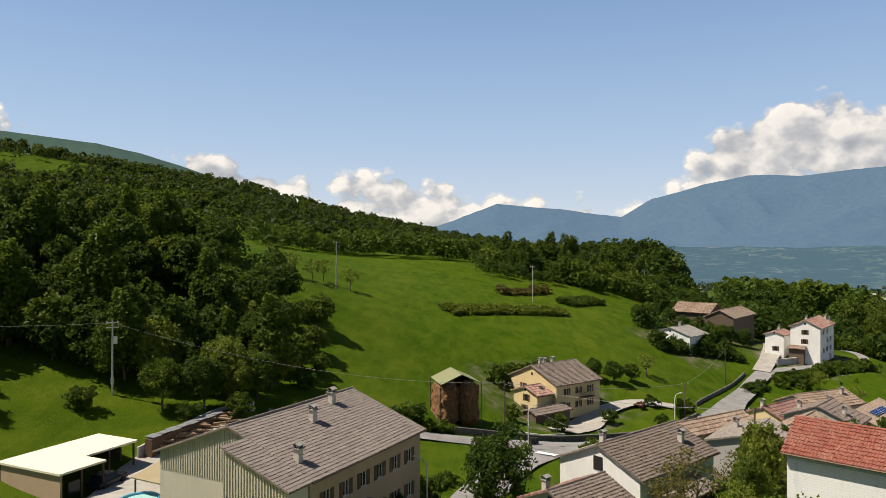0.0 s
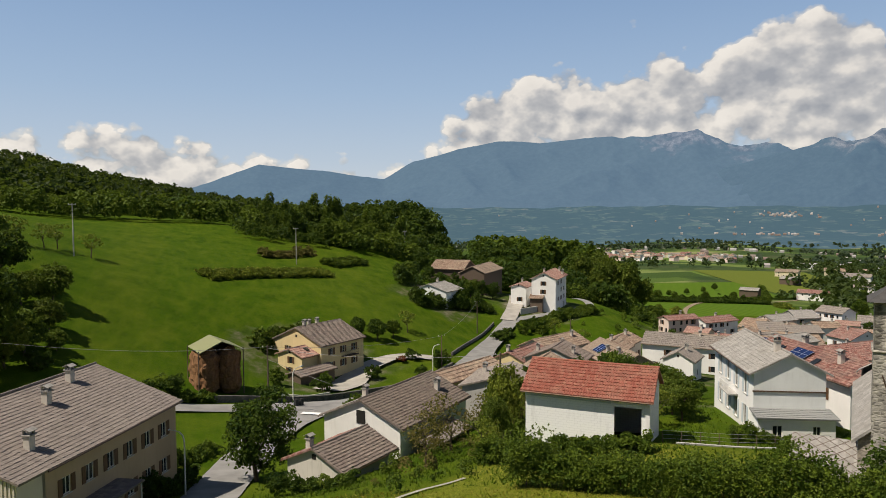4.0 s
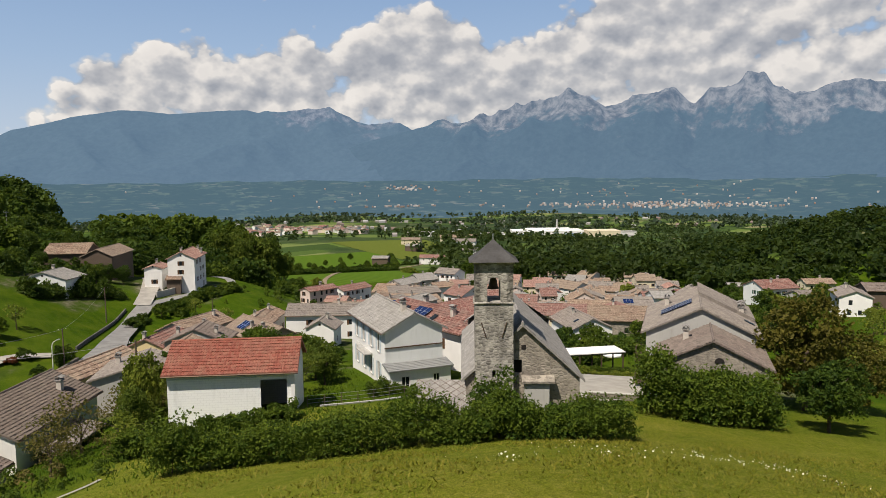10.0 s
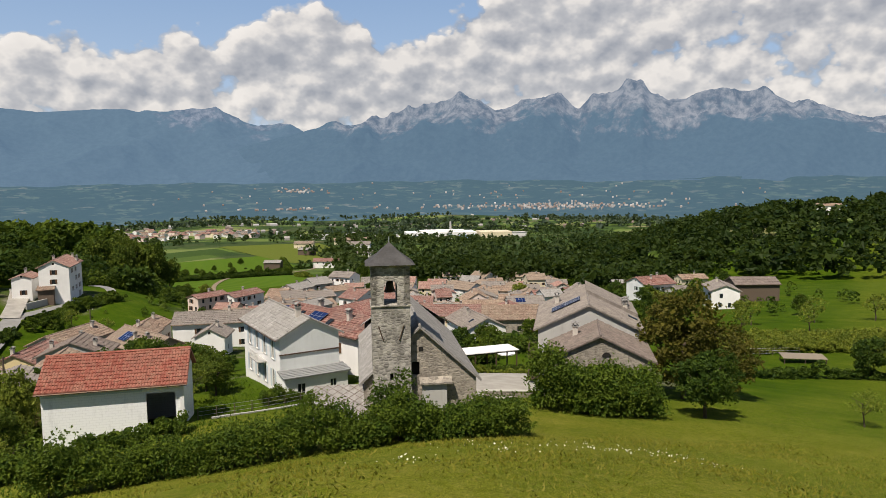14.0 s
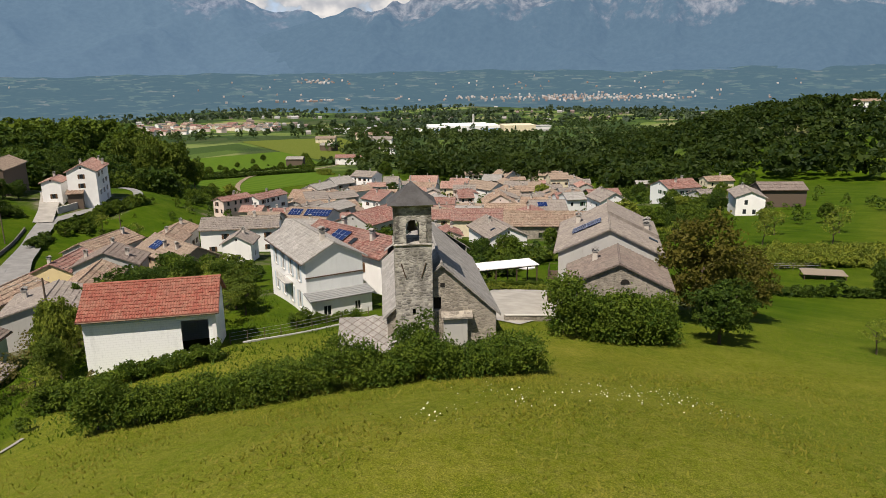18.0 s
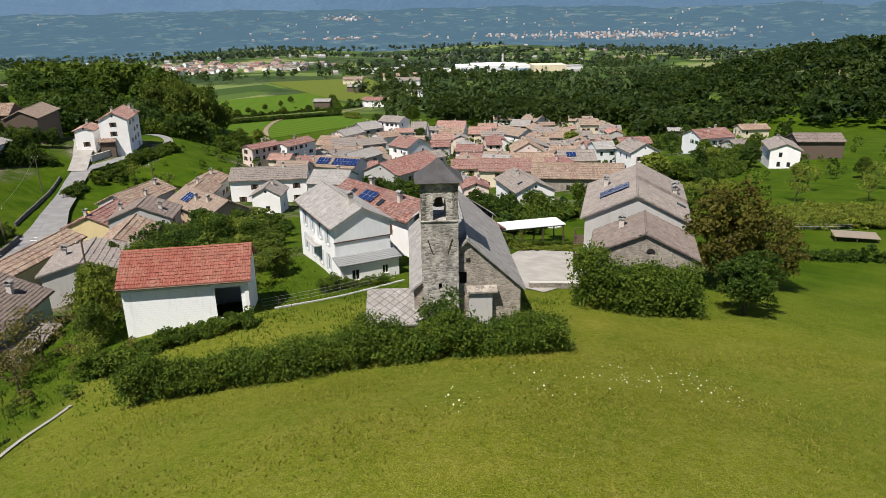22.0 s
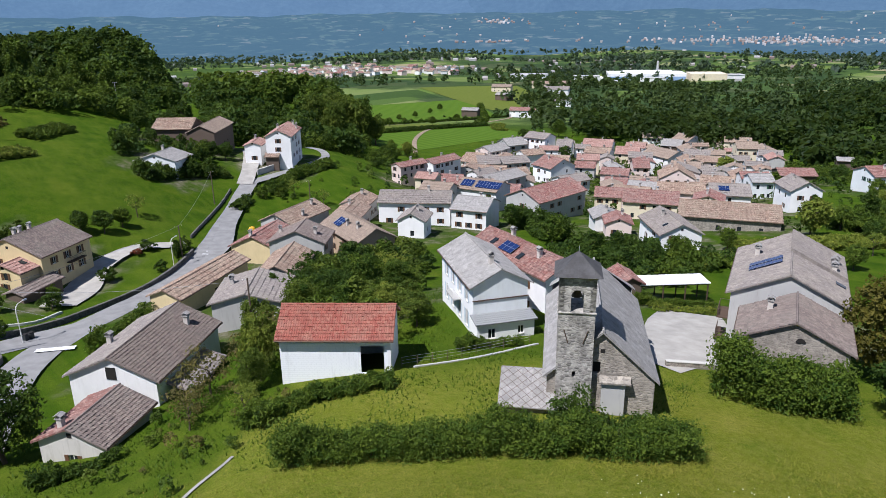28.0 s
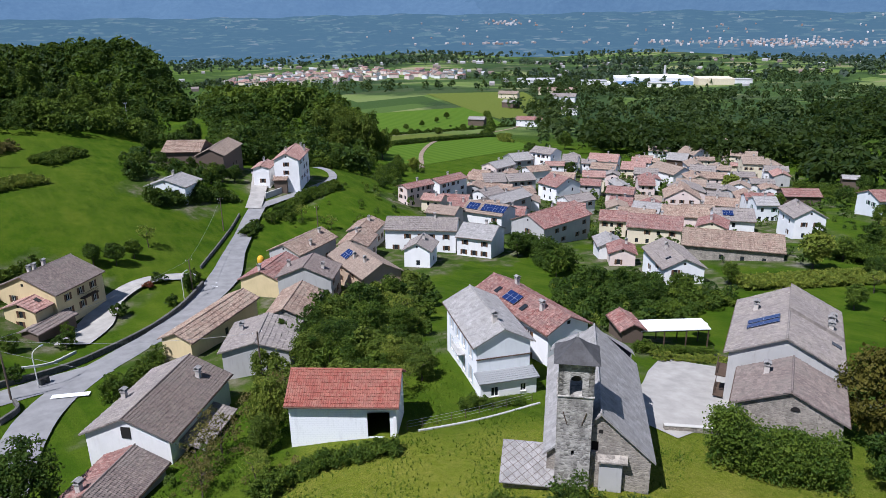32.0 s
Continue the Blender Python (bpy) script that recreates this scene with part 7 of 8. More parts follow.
# ---- walls, poles, lamps, sheds and other things ----
def wall_line(name, label, pts, height, thick, mat, cap=None, category="wall", sink=0.8, level=False):
    line = smooth_line([(*q, 0) for q in pts], 6)
    o = line[0]
    bm = bmesh.new()
    rows = []
    for k, q in enumerate(line):
        d = (line[min(k + 1, len(line) - 1)] - line[max(k - 1, 0)]).normalized()
        s = Vector((d.y, -d.x, 0)) * thick / 2
        z = gz(q.x, q.y)
        rows.append([bm.verts.new((q + s * i - o) + Vector((0, 0, z + h))) for i, h in ((-1, -sink), (1, -sink), (1, height), (-1, height))])
    for a, b in zip(rows, rows[1:]):
        for i in range(4):
            bm.faces.new((a[i], a[(i + 1) % 4], b[(i + 1) % 4], b[i]))
    bm.faces.new(rows[0][::-1]), bm.faces.new(rows[-1])
    t = thing(name, pose(o.x, o.y, 0), label, category)
    part("wall_body", bm, mat, t)
    if cap:
        bm = bmesh.new()
        rows = []
        for k, q in enumerate(line):
            d = (line[min(k + 1, len(line) - 1)] - line[max(k - 1, 0)]).normalized()
            s = Vector((d.y, -d.x, 0)) * (thick / 2 + 0.05)
            z = gz(q.x, q.y) + height
            rows.append([bm.verts.new((q + s * i - o) + Vector((0, 0, z + h))) for i, h in ((-1, 0.004), (1, 0.004), (1, 0.09), (-1, 0.09))])
        for a, b in zip(rows, rows[1:]):
            for i in range(4):
                bm.faces.new((a[i], a[(i + 1) % 4], b[(i + 1) % 4], b[i]))
        bm.faces.new(rows[0][::-1]), bm.faces.new(rows[-1])
        part("coping", bm, cap, t)
    return t


wall_line("retaining_wall", "dark low stone wall along the village road", [(6, 105.6), (12.5, 107.8), (23.3, 110.4), (35.7, 117.6), (47.6, 127.4), (56, 136.6)], 0.9, 0.4, DARK_STONE, DARK_STONE)
wall_line("roadside_wall", "low stone wall between road and hill meadow", [(59.5, 145.5), (68, 156), (77, 168), (86, 179)], 0.75, 0.35, DARK_STONE)
wall_line("terrace_wall", "pale terrace wall below the tall white house", [(99.5, 188.2), (106, 190.2), (113, 192), (120, 197)], 1.7, 0.35, CONCRETE, STONE_TRIM)
wall_line("garden_wall", "rubble stone wall at the churchyard edge", [(60.6, 31.0), (63.5, 28.6), (66.2, 26.4)], 0.6, 0.4, STONE_L, STONE_TRIM)
wall_line("lane_wall", "low pale garden wall below the white house", [(40.6, 47.5), (45.5, 45.9), (50.5, 44.6), (55.4, 43.6)], 0.14, 0.25, CONCRETE)
wall_line("yard_wall", "grey concrete wall behind the wood pile", [(-30.5, 78.6), (-28, 84.8), (-25.2, 92.5), (-22, 97)], 1.3, 0.25, CONCRETE)
wall_line("lawn_wall", "low curved garden wall of the yellow house", [(16, 114.5), (21, 114.2), (25.5, 117.5)], 0.4, 0.3, STONE_TRIM)
wall_line("front_wall", "dark low garden wall beside the junction", [(10.5, 95), (13.2, 98), (13.4, 101)], 0.8, 0.4, DARK_STONE)


def pole(x, y, h, label, arms=1, mat=None, turn=0):
    t = thing("utility_pole", pose(x, y, gz(x, y), 0, 0, turn), label, "utility pole", "utility poles")
    part("mast", tube(((0, 0, -0.5), (0, 0, h), 0.15, 0.1)), mat or WOOD_M, t)
    for k in range(arms):
        part("crossarm", box((-0.75, -0.05, h - 0.35 - 0.6 * k), (0.75, 0.05, h - 0.23 - 0.6 * k)), METAL, t)
    for sx in (-0.65, 0, 0.65):
        part("insulator", shared(("insulator", h), lambda: tube(((0, 0, h - 0.22), (0, 0, h - 0.02), 0.05, 0.035), n=6)), FRAME, t, at=Matrix.Translation((sx, 0, 0)))
    return t


pole(-19, 171, 11.5, "tall concrete utility pole on the hill meadow", 1, CONCRETE)
pole(36, 212, 11.0, "tall utility pole beside the maize strip", 1, CONCRETE)
pole(88, 265, 11.5, "tall utility pole in front of the hill grove", 1, CONCRETE)
pole(77.2, 170.8, 8.8, "slender wooden pole beside the road", 0)
pole(13.3, 102.4, 9.5, "wooden utility pole beside the road junction", 0)
pole(37.5, 75.5, 8.6, "wooden utility pole behind the barn", 0)
pole(52.2, 133.0, 7.6, "wooden pole with stay wires beside the driveway", 0)
pole(101.5, 163, 6.5, "thin pole on the roadside bank", 0)
tr = pole(-39.2, 92.6, 9.6, "steel power pole with a transformer box at the lawn edge", 2, METAL, 20)
part("transformer", box((0.12, -0.3, 6.6), (0.6, 0.3, 7.5), 0.03), METAL, tr, "grey transformer box")
part("switch_box", box((-0.2, -0.35, 1.4), (0.2, -0.12, 2.2), 0.02), METAL, tr)


def wire(label, runs, sag):
    """One cable through the given points."""
    bm = bmesh.new()
    pts = []
    for a, b in zip(runs, runs[1:]):
        for k in range(13):
            t = k / 12
            p = Vector(a).lerp(Vector(b), t)
            p.z -= sag * 4 * t * (1 - t)
            pts.append(p)
    rings = []
    for k, p in enumerate(pts):
        d = pts[min(k + 1, len(pts) - 1)] - pts[max(k - 1, 0)]
        s = Vector((d.y, -d.x, 0)).normalized() * 0.022
        rings.append([bm.verts.new(p + q) for q in (s, Vector((0, 0, 0.022)), -s, Vector((0, 0, -0.022)))])
    for a, b in zip(rings, rings[1:]):
        for i in range(4):
            bm.faces.new((a[i], a[(i + 1) % 4], b[(i + 1) % 4], b[i]))
    ob = part("cable", bm, DARK_W, None)
    return tagged(ob, label, "cable", "overhead cables")


DARK_W = plain("cable_sheath", (0.2, 0.2, 0.2), 0.5)
P = lambda x, y, h: (x, y, gz(x, y) + h)
wire("overhead power cable above the lawn", [P(-70, 60, 11), P(-39.2, 92.6, 9.3)], 0.8)
wire("overhead cable from the power pole to the village", [P(-39.2, 92.6, 9.3), P(13.3, 102.4, 9.3)], 2.2)
wire("overhead cable along the road", [P(13.3, 102.4, 9.3), P(52.2, 133, 7.4), P(77.2, 170.8, 8.6)], 0.9)
wire("stay wire of the roadside pole", [P(13.3, 102.4, 7.5), P(21, 96, 5)], 0.1)
wire("overhead cable behind the barn", [P(37.5, 75.5, 8.4), P(13.3, 102.4, 9.1)], 0.9)


def street_lamp(x, y, h, turn, label):
    t = thing("street_lamp", pose(x, y, gz(x, y), 0, 0, turn), label, "street lamp", "street lamps")
    bm = bmesh.new()
    pts = [(0, 0, -0.3), (0, 0, h - 1.0), (0.12, 0, h - 0.45), (0.45, 0, h - 0.12), (0.95, 0, h), (1.45, 0, h + 0.05)]
    for k, (a, b) in enumerate(zip(pts, pts[1:])):
        add_tube(bm, a, b, 0.08 - 0.008 * k, 0.08 - 0.008 * (k + 1), 8)
    part("post", bm, FRAME, t, "white painted curved post")
    bm = box((1.4, -0.16, h - 0.02), (2.05, 0.16, h + 0.13), 0.05)
    part("lamp_head", bm, METAL, t)
    part("lamp_glass", box((1.5, -0.12, h - 0.055), (1.98, 0.12, h - 0.025)), FRAME, t)
    return t


street_lamp(1.3, 66.5, 6.0, 150, "white curved street lamp beside the large house")
street_lamp(17.2, 104.6, 6.0, 30, "white curved street lamp at the road junction")
street_lamp(49.2, 130.2, 5.9, 30, "white curved street lamp beside the driveway")

# waste bins and a notice stand at the junction
for k, (x, y) in enumerate(((17.8, 105.5), (18.6, 105.9))):
    b = thing("waste_bin", pose(x, y, gz(x, y) + 0.05, 0, 0, 30), "dark wheeled waste bin on the pavement", "bin", "waste bins")
    part("bin_body", box((-0.3, -0.3, 0), (0.3, 0.3, 1.05), 0.05), plain("bin_plastic" if k else "bin_plastic_dark", (0.03, 0.035, 0.035), 0.5), b)
    part("lid", box((-0.33, -0.33, 1.06), (0.33, 0.33, 1.14), 0.03), DARK, b)

# white road markings
MARK = plain("road_paint", (0.75, 0.75, 0.73), 0.7)
for k, (x, y, a, l, w) in enumerate(((19.8, 98.5, 150, 5.0, 1.3), (58, 133.8, 140, 2.5, 0.4), (59.5, 135.3, 140, 2.5, 0.4), (61, 136.9, 140, 2.5, 0.4), (41, 115.5, 45, 3.0, 0.5))):
    bm = bmesh.new()
    d, n = Vector((math.cos(radians(a)), math.sin(radians(a)), 0)), Vector((-math.sin(radians(a)), math.cos(radians(a)), 0))
    vs = []
    for i, j in ((-1, -1), (1, -1), (1, 1), (-1, 1)):
        p = Vector((x, y, 0)) + d * i * l / 2 + n * j * w / 2
        vs.append(bm.verts.new((p.x, p.y, max(gz(p.x, p.y) for _ in (0,)) + 0.26)))
    bm.faces.new(vs)
    tagged(part("road_marking", bm, MARK, None), "white painted road marking", "road marking", "road markings")

# the open pavilion with a flat white roof, table umbrella and vegetable rows
def pavilion():
    t = thing("pavilion", pose(93.0, 48.6, -9.4, 0, 0, -40), "long open pavilion with a flat white roof", "pavilion")
    part("roof", box((-5.4, -2.0, 3.2), (5.4, 2.0, 3.36), 0.02), BRIGHT, t)
    for x in (-5.1, -1.7, 1.7, 5.1):
        for y in (-1.8, 1.8):
            part("post", shared(("pavpost",), lambda: box((-0.08, -0.08, -1.5), (0.08, 0.08, 3.195))), WOOD_D, t, at=Matrix.Translation((x, y, 0)))
    part("beam", box((-5.3, -1.88, 3.02), (5.3, -1.72, 3.19)), WOOD_D, t)


pavilion()
um = thing("garden_umbrella", pose(100.5, 48, gz(100.5, 48)), "white open garden umbrella on a pole", "umbrella")
bm = bmesh.new()
top = bm.verts.new((0, 0, 2.9))
rim = [bm.verts.new((1.5 * math.cos(k * math.tau / 8), 1.5 * math.sin(k * math.tau / 8), 2.3)) for k in range(8)]
low = [bm.verts.new((1.48 * math.cos(k * math.tau / 8), 1.48 * math.sin(k * math.tau / 8), 2.1)) for k in range(8)]
for k in range(8):
    bm.faces.new((rim[k], rim[(k + 1) % 8], top)), bm.faces.new((low[k], low[(k + 1) % 8], rim[(k + 1) % 8], rim[k]))
part("canopy", bm, BRIGHT, um)
part("pole", tube(((0, 0, -0.2), (0, 0, 2.85), 0.03, 0.03), n=6), METAL, um)
bank("vegetable_rows", "green vegetable and flower rows beside the court", [(82, 45.0), (87, 42.2), (92, 38.8)], 3.4, 0.9, 30, 0.15, LEAF_C, 71, "vegetables")

# low shelter and wire fence beyond the long hedge
shelter = thing("shelter", pose(122, 6.6, gz(122, 6.6), 0, 0, -71), "low open shelter with a pale brown sheet roof", "shelter")
bm = bmesh.new()
add_box(bm, (-3.2, -1.6, 0), (3.2, 1.6, 0.08), Matrix.Translation((0, 0, 0.95)) @ Matrix.Rotation(0.05, 4, "X"))
part("roof", bm, plain("brown_sheet", (0.24, 0.20, 0.15), 0.7, 0, 0.3, 1.2), shelter)
for x in (-3.0, 0.0, 3.0):
    for y in (-1.4, 1.4):
        part("post", shared(("shelterpost",), lambda: box((-0.06, -0.06, -0.5), (0.06, 0.06, 0.9))), WOOD_D, shelter, at=Matrix.Translation((x, y, 0)))


def wire_fence(label, a, b, n, h=1.2):
    t = thing("wire_fence", pose(*a, gz(*a)), label, "fence")
    tops = []
    for k in range(n + 1):
        x, y = a[0] + (b[0] - a[0]) * k / n, a[1] + (b[1] - a[1]) * k / n
        p = Vector((x - a[0], y - a[1], gz(x, y) - gz(*a)))
        part("post", shared(("fencepost", h), lambda: tube(((0, 0, -0.3), (0, 0, h), 0.05, 0.04), n=6)), WOOD_M, t, at=Matrix.Translation(p))
        tops.append(p)
    for q in (0.35, 0.7, 1.05):
        bm = bmesh.new()
        for p, r in zip(tops, tops[1:]):
            add_tube(bm, p + Vector((0, 0, q * h)), r + Vector((0, 0, q * h)), 0.014, 0.014, 4)
        part("wire", bm, METAL, t)


wire_fence("wooden posts with wire beyond the long hedge", (123, 19), (128, 7.5), 6)
wire_fence("wire fence along the lane below the white house", (40.0, 48.6), (55.2, 44.6), 9, 1.0)

# haystack under a tilted tarpaulin roof
HAY = plain("old_hay", (0.24, 0.125, 0.06), 0.95, 0, 1.0, 3.5)
TARP = plain("green_grey_tarpaulin", (0.21, 0.22, 0.11), 0.6, 0, 0.15)


def haystack():
    t = thing("haystack", pose(6.6, 114.6, gz(6.6, 114.6), 0, 0, 12), "tall brown haystack under a pale tarpaulin roof", "haystack")
    for s in (-1, 1):
        bm = box((-3.5 if s < 0 else 0.06, -3.8, -0.6), (-0.06 if s < 0 else 3.6, 3.4, 6.8), 1.1)
        bmesh.ops.subdivide_edges(bm, edges=bm.edges[:], cuts=9, use_grid_fill=True)
        for v in bm.verts:
            n = noise.noise(v.co * 1.3 + Vector((s * 7, 0, 0)))
            v.co += Vector((n * 0.45, noise.noise(v.co * 1.1) * 0.4 + noise.noise(v.co * 3.1) * 0.18, 0.2 * n))
            v.co.x *= 1 - 0.02 * v.co.z
        part("hay_stack_half", bm, HAY, t)
    bm = bmesh.new()
    for s in (-1, 1):
        add_box(bm, (0 if s > 0 else -3.7, -3.8, -0.05), (3.7 if s > 0 else 0, 3.4, 0.04), Matrix.Translation((0.2, 0, 7.9)) @ Matrix.Rotation(s * 0.42, 4, "Y"))
    part("tarpaulin_roof", bm, TARP, t)
    for x in (-3.3, 3.5):
        for y in (-3.6, 3.2):
            part("post", shared(("haypost",), lambda: tube(((0, 0, -0.6), (0, 0, 6.7), 0.09, 0.07), n=6)), WOOD_M, t, at=Matrix.Translation((x, y, 0)))


haystack()

# flat-roofed shed, wood pile and car port in the farm yard
CREAMR = plain("cream_roof_sheet", (0.72, 0.68, 0.52), 0.6, 0, 0.12, 1.0)


def flat_shed():
    t = thing("shed", pose(-35.3, 73.8, -4.8, 0, 0, 63), "open farm shed with a flat cream-coloured roof", "shed")
    bm = bmesh.new()
    def slab(lo, hi):
        add_box(bm, (*lo, 3.1), (*hi, 3.3))
    slab((-6, -3.2), (5.5, 2.9))
    slab((-6, -6.2), (-1.0, -3.2))
    bmesh.ops.remove_doubles(bm, verts=bm.verts, dist=0.01)
    part("roof", bm, CREAMR, t)
    part("back_wall", box((-5.8, 2.5, -1.5), (5.3, 2.7, 3.09)), WOOD_M, t)
    part("side_wall", box((-5.8, -6.0, -1.5), (-5.6, 2.5, 3.09)), TANPL, t)
    part("end_wall", box((5.1, -1.0, -1.5), (5.3, 2.5, 3.09)), WOOD_M, t)
    for x, y in ((-1.2, -6.0), (5.1, -3.0), (2, -3.0), (-1.2, -3.0), (-3.6, -6.0)):
        part("post", shared(("shedpost",), lambda: box((-0.08, -0.08, -1.5), (0.08, 0.08, 3.09))), WOOD_D, t, at=Matrix.Translation((x, y, 0)))
    part("window", box((-5.0, -6.06, 1.0), (-3.8, -6.0, 2.2)), GLASS, t)
    return t


flat_shed()


def parked_car(x, y, turn, colour, label):
    t = thing("car", pose(x, y, gz(x, y) + 0.12, 0, 0, turn), label, "car", "parked cars")
    bm = box((-2.1, -0.85, 0.3), (2.1, 0.85, 0.85), 0.1)
    part("body", bm, colour, t)
    bm = bmesh.new()
    lo = [bm.verts.new(p) for p in ((-1.7, -0.8, 0.855), (1.0, -0.8, 0.855), (1.0, 0.8, 0.855), (-1.7, 0.8, 0.855))]
    hi = [bm.verts.new(p) for p in ((-1.4, -0.65, 1.42), (0.35, -0.65, 1.42), (0.35, 0.65, 1.42), (-1.4, 0.65, 1.42))]
    for i in range(4):
        bm.faces.new((lo[i], lo[(i + 1) % 4], hi[(i + 1) % 4], hi[i]))
    part("cabin", bm, GLASS, t)
    part("roof", box((-1.42, -0.67, 1.424), (0.37, 0.67, 1.47), 0.02), colour, t)
    for sx in (-1.3, 1.3):
        for sy in (-0.82, 0.82):
            part("wheel", shared(("wheel",), lambda: tube(((0, -0.1, 0), (0, 0.1, 0), 0.32, 0.32), n=14)), DARK, t, at=Matrix.Translation((sx, sy, 0.32)))


parked_car(-30.8, 71.6, 75, plain("dark_car_paint", (0.02, 0.022, 0.025), 0.25, 0.3, 0.1), "dark parked car under the farm shed")

LOG = plain("cut_logs", (0.30, 0.20, 0.12), 0.9, 0, 0.6, 5)
logr = random.Random(3)
for k in range(46):
    u = logr.random()
    x, y = -28.6 + 5.4 * u + logr.uniform(-0.8, 0.8), 80.5 + 11.5 * u + logr.uniform(-0.8, 0.8)
    z = gz(x, y) + 0.3 + logr.choice([0, 0.3, 0.6, 0.9])
    a = logr.uniform(-0.3, 0.3) + (0.6 if k % 5 == 0 else 0)
    d = Vector((math.cos(a), math.sin(a), logr.uniform(-0.1, 0.1))) * logr.uniform(0.6, 1.3)
    ob = part("log", tube(((-d.x, -d.y, -d.z), (d.x, d.y, d.z), 0.16, 0.14), n=7), LOG, None)
    ob.matrix_basis = pose(x, y, z)
    tagged(ob, "rough cut log on the wood pile", "log", "wood pile")


def stack(x0, y0, x1, y1, h):
    d = Vector((x1 - x0, y1 - y0, 0))
    t = thing("firewood_stack", pose(x0, y0, gz((x0 + x1) / 2, (y0 + y1) / 2), 0, 0, math.degrees(math.atan2(d.y, d.x))), "long covered stack of split firewood along the wall", "firewood")
    bm = box((0, -0.5, -1.0), (d.length, 0.5, h), 0.05)
    bmesh.ops.subdivide_edges(bm, edges=bm.edges[:], cuts=12, use_grid_fill=True)
    for v in bm.verts:
        v.co += Vector((0, 0.12 * noise.noise(v.co * 4), 0.12 * noise.noise(v.co * 2)))
    part("stacked_wood", bm, plain("stacked_firewood", (0.16, 0.10, 0.065), 0.95, 0, 0.9, 7), t)
    for k in range(int(d.length / 1.6)):
        part("cover_sheet", shared(("cover",), lambda: box((0, -0.6, 0), (1.45, 0.6, 0.05))), METAL, t, at=Matrix.Translation((0.1 + k * 1.6, 0, h + 0.14)) @ Matrix.Rotation(0.06 * (-1) ** k, 4, "X"))


stack(-29.4, 78.8, -24.6, 91.5, 1.5)

# car port and entrance awning of the large house, with a paddling pool
cp = thing("car_port", pose(-21.6, 66.4, -4.4, 0, 0, 60), "open car port with a brown sheet roof", "car port")
bm = bmesh.new()
add_box(bm, (-3.0, -3.2, 0), (3.0, 3.4, 0.12), Matrix.Translation((0, 0, 3.1)) @ Matrix.Rotation(-0.2, 4, "Y"))
part("roof", bm, plain("olive_sheet", (0.30, 0.25, 0.15), 0.8, 0, 0.2, 1.0), cp, "olive brown sheet roof")
for x, y in ((-2.8, -2.9), (-2.8, 3.0), (2.8, 3.0), (2.8, -2.9)):
    part("post", tube(((x, y, -1), (x, y, 3.0 + (0.55 if x > 0 else -0.6)), 0.09, 0.09), n=6), WOOD_D, cp)
pool = thing("paddling_pool", pose(-24.6, 63.8, gz(-24.6, 63.8) + 0.1), "round blue paddling pool in the yard", "pool")
bm = bmesh.new()
side = [(1.6, 0.0), (1.78, 0.06), (1.83, 0.15), (1.76, 0.24), (1.83, 0.36), (1.76, 0.47), (1.82, 0.6), (1.72, 0.72), (1.6, 0.66), (1.58, 0.3)]
rings = [[bm.verts.new((r * math.cos(k * math.tau / 24), r * math.sin(k * math.tau / 24), h)) for k in range(24)] for r, h in side]
for r0, r1 in zip(rings, rings[1:] + rings[:1]):
    for k in range(24):
        bm.faces.new((r0[k], r0[(k + 1) % 24], r1[(k + 1) % 24], r1[k]))
part("pool_wall", bm, plain("pool_vinyl", (0.10, 0.35, 0.5), 0.4), pool)
part("water", tube(((0, 0, 0.0), (0, 0, 0.5), 1.6, 1.6), n=20), plain("pool_water", (0.35, 0.62, 0.6), 0.05), pool)

# pale wild flowers in the meadow
def flowers():
    rng = np.random.RandomState(77)
    c = np.array([(31, 15), (36, 13.2), (39, 11.8), (41, 9.2), (40, 6.2), (33, 18), (26, 17), (43, 10.5), (37, 9.5)])
    p = c[rng.randint(0, len(c), 170)] + rng.normal(0, 1.5, (170, 2))
    z = ground(p[:, 0], p[:, 1]) + 0.16
    v, f = leaf_quads(np.c_[p, z], np.tile([[0.0, 0.0, 1.0]], (170, 1)), 0.055, rng, 0.9)
    tagged(new("wild_flowers", mesh_of("wild_flowers", v.tolist(), f.tolist(), plain("flower_white", (0.66, 0.66, 0.5), 0.8))), "small pale wild flowers in the meadow", "flowers", kind="stuff")


flowers()


def tufts():
    """Longer grass standing in the nearest meadow."""
    rng = np.random.RandomState(78)
    n = 60000
    d, a = np.sqrt(rng.uniform(14**2, 62**2, n)), np.radians(rng.uniform(10, 112, n))
    x, y = d * np.sin(a), d * np.cos(a)
    k = (np.sin(x * 0.35 + 1) * np.sin(y * 0.41) + rng.uniform(-0.8, 0.8, n) > 0.1) & (x * 0.64 + y * 0.77 < 44)
    x, y = x[k], y[k]
    z = ground(x, y)
    n = len(x)
    h, t = rng.uniform(0.06, 0.2, n), rng.uniform(0, 6.28, n)
    w = rng.uniform(0.03, 0.07, n)
    lean = rng.normal(0, 0.12, (n, 2))
    b0 = np.c_[x - np.cos(t) * w, y - np.sin(t) * w, z - 0.03]
    b1 = np.c_[x + np.cos(t) * w, y + np.sin(t) * w, z - 0.03]
    tp = np.c_[x + lean[:, 0], y + lean[:, 1], z + h]
    v = np.stack([b0, b1, tp], 1).reshape(-1, 3)
    f = np.arange(3 * n).reshape(n, 3)
    m = leaves("meadow_grass", (0.13, 0.14, 0.012), (0.19, 0.175, 0.02), (0.28, 0.24, 0.05))
    tagged(new("meadow_grass", mesh_of("meadow_grass", v.tolist(), f.tolist(), m)), "long seeding grass tufts in the meadow", "grass", kind="stuff")


tufts()


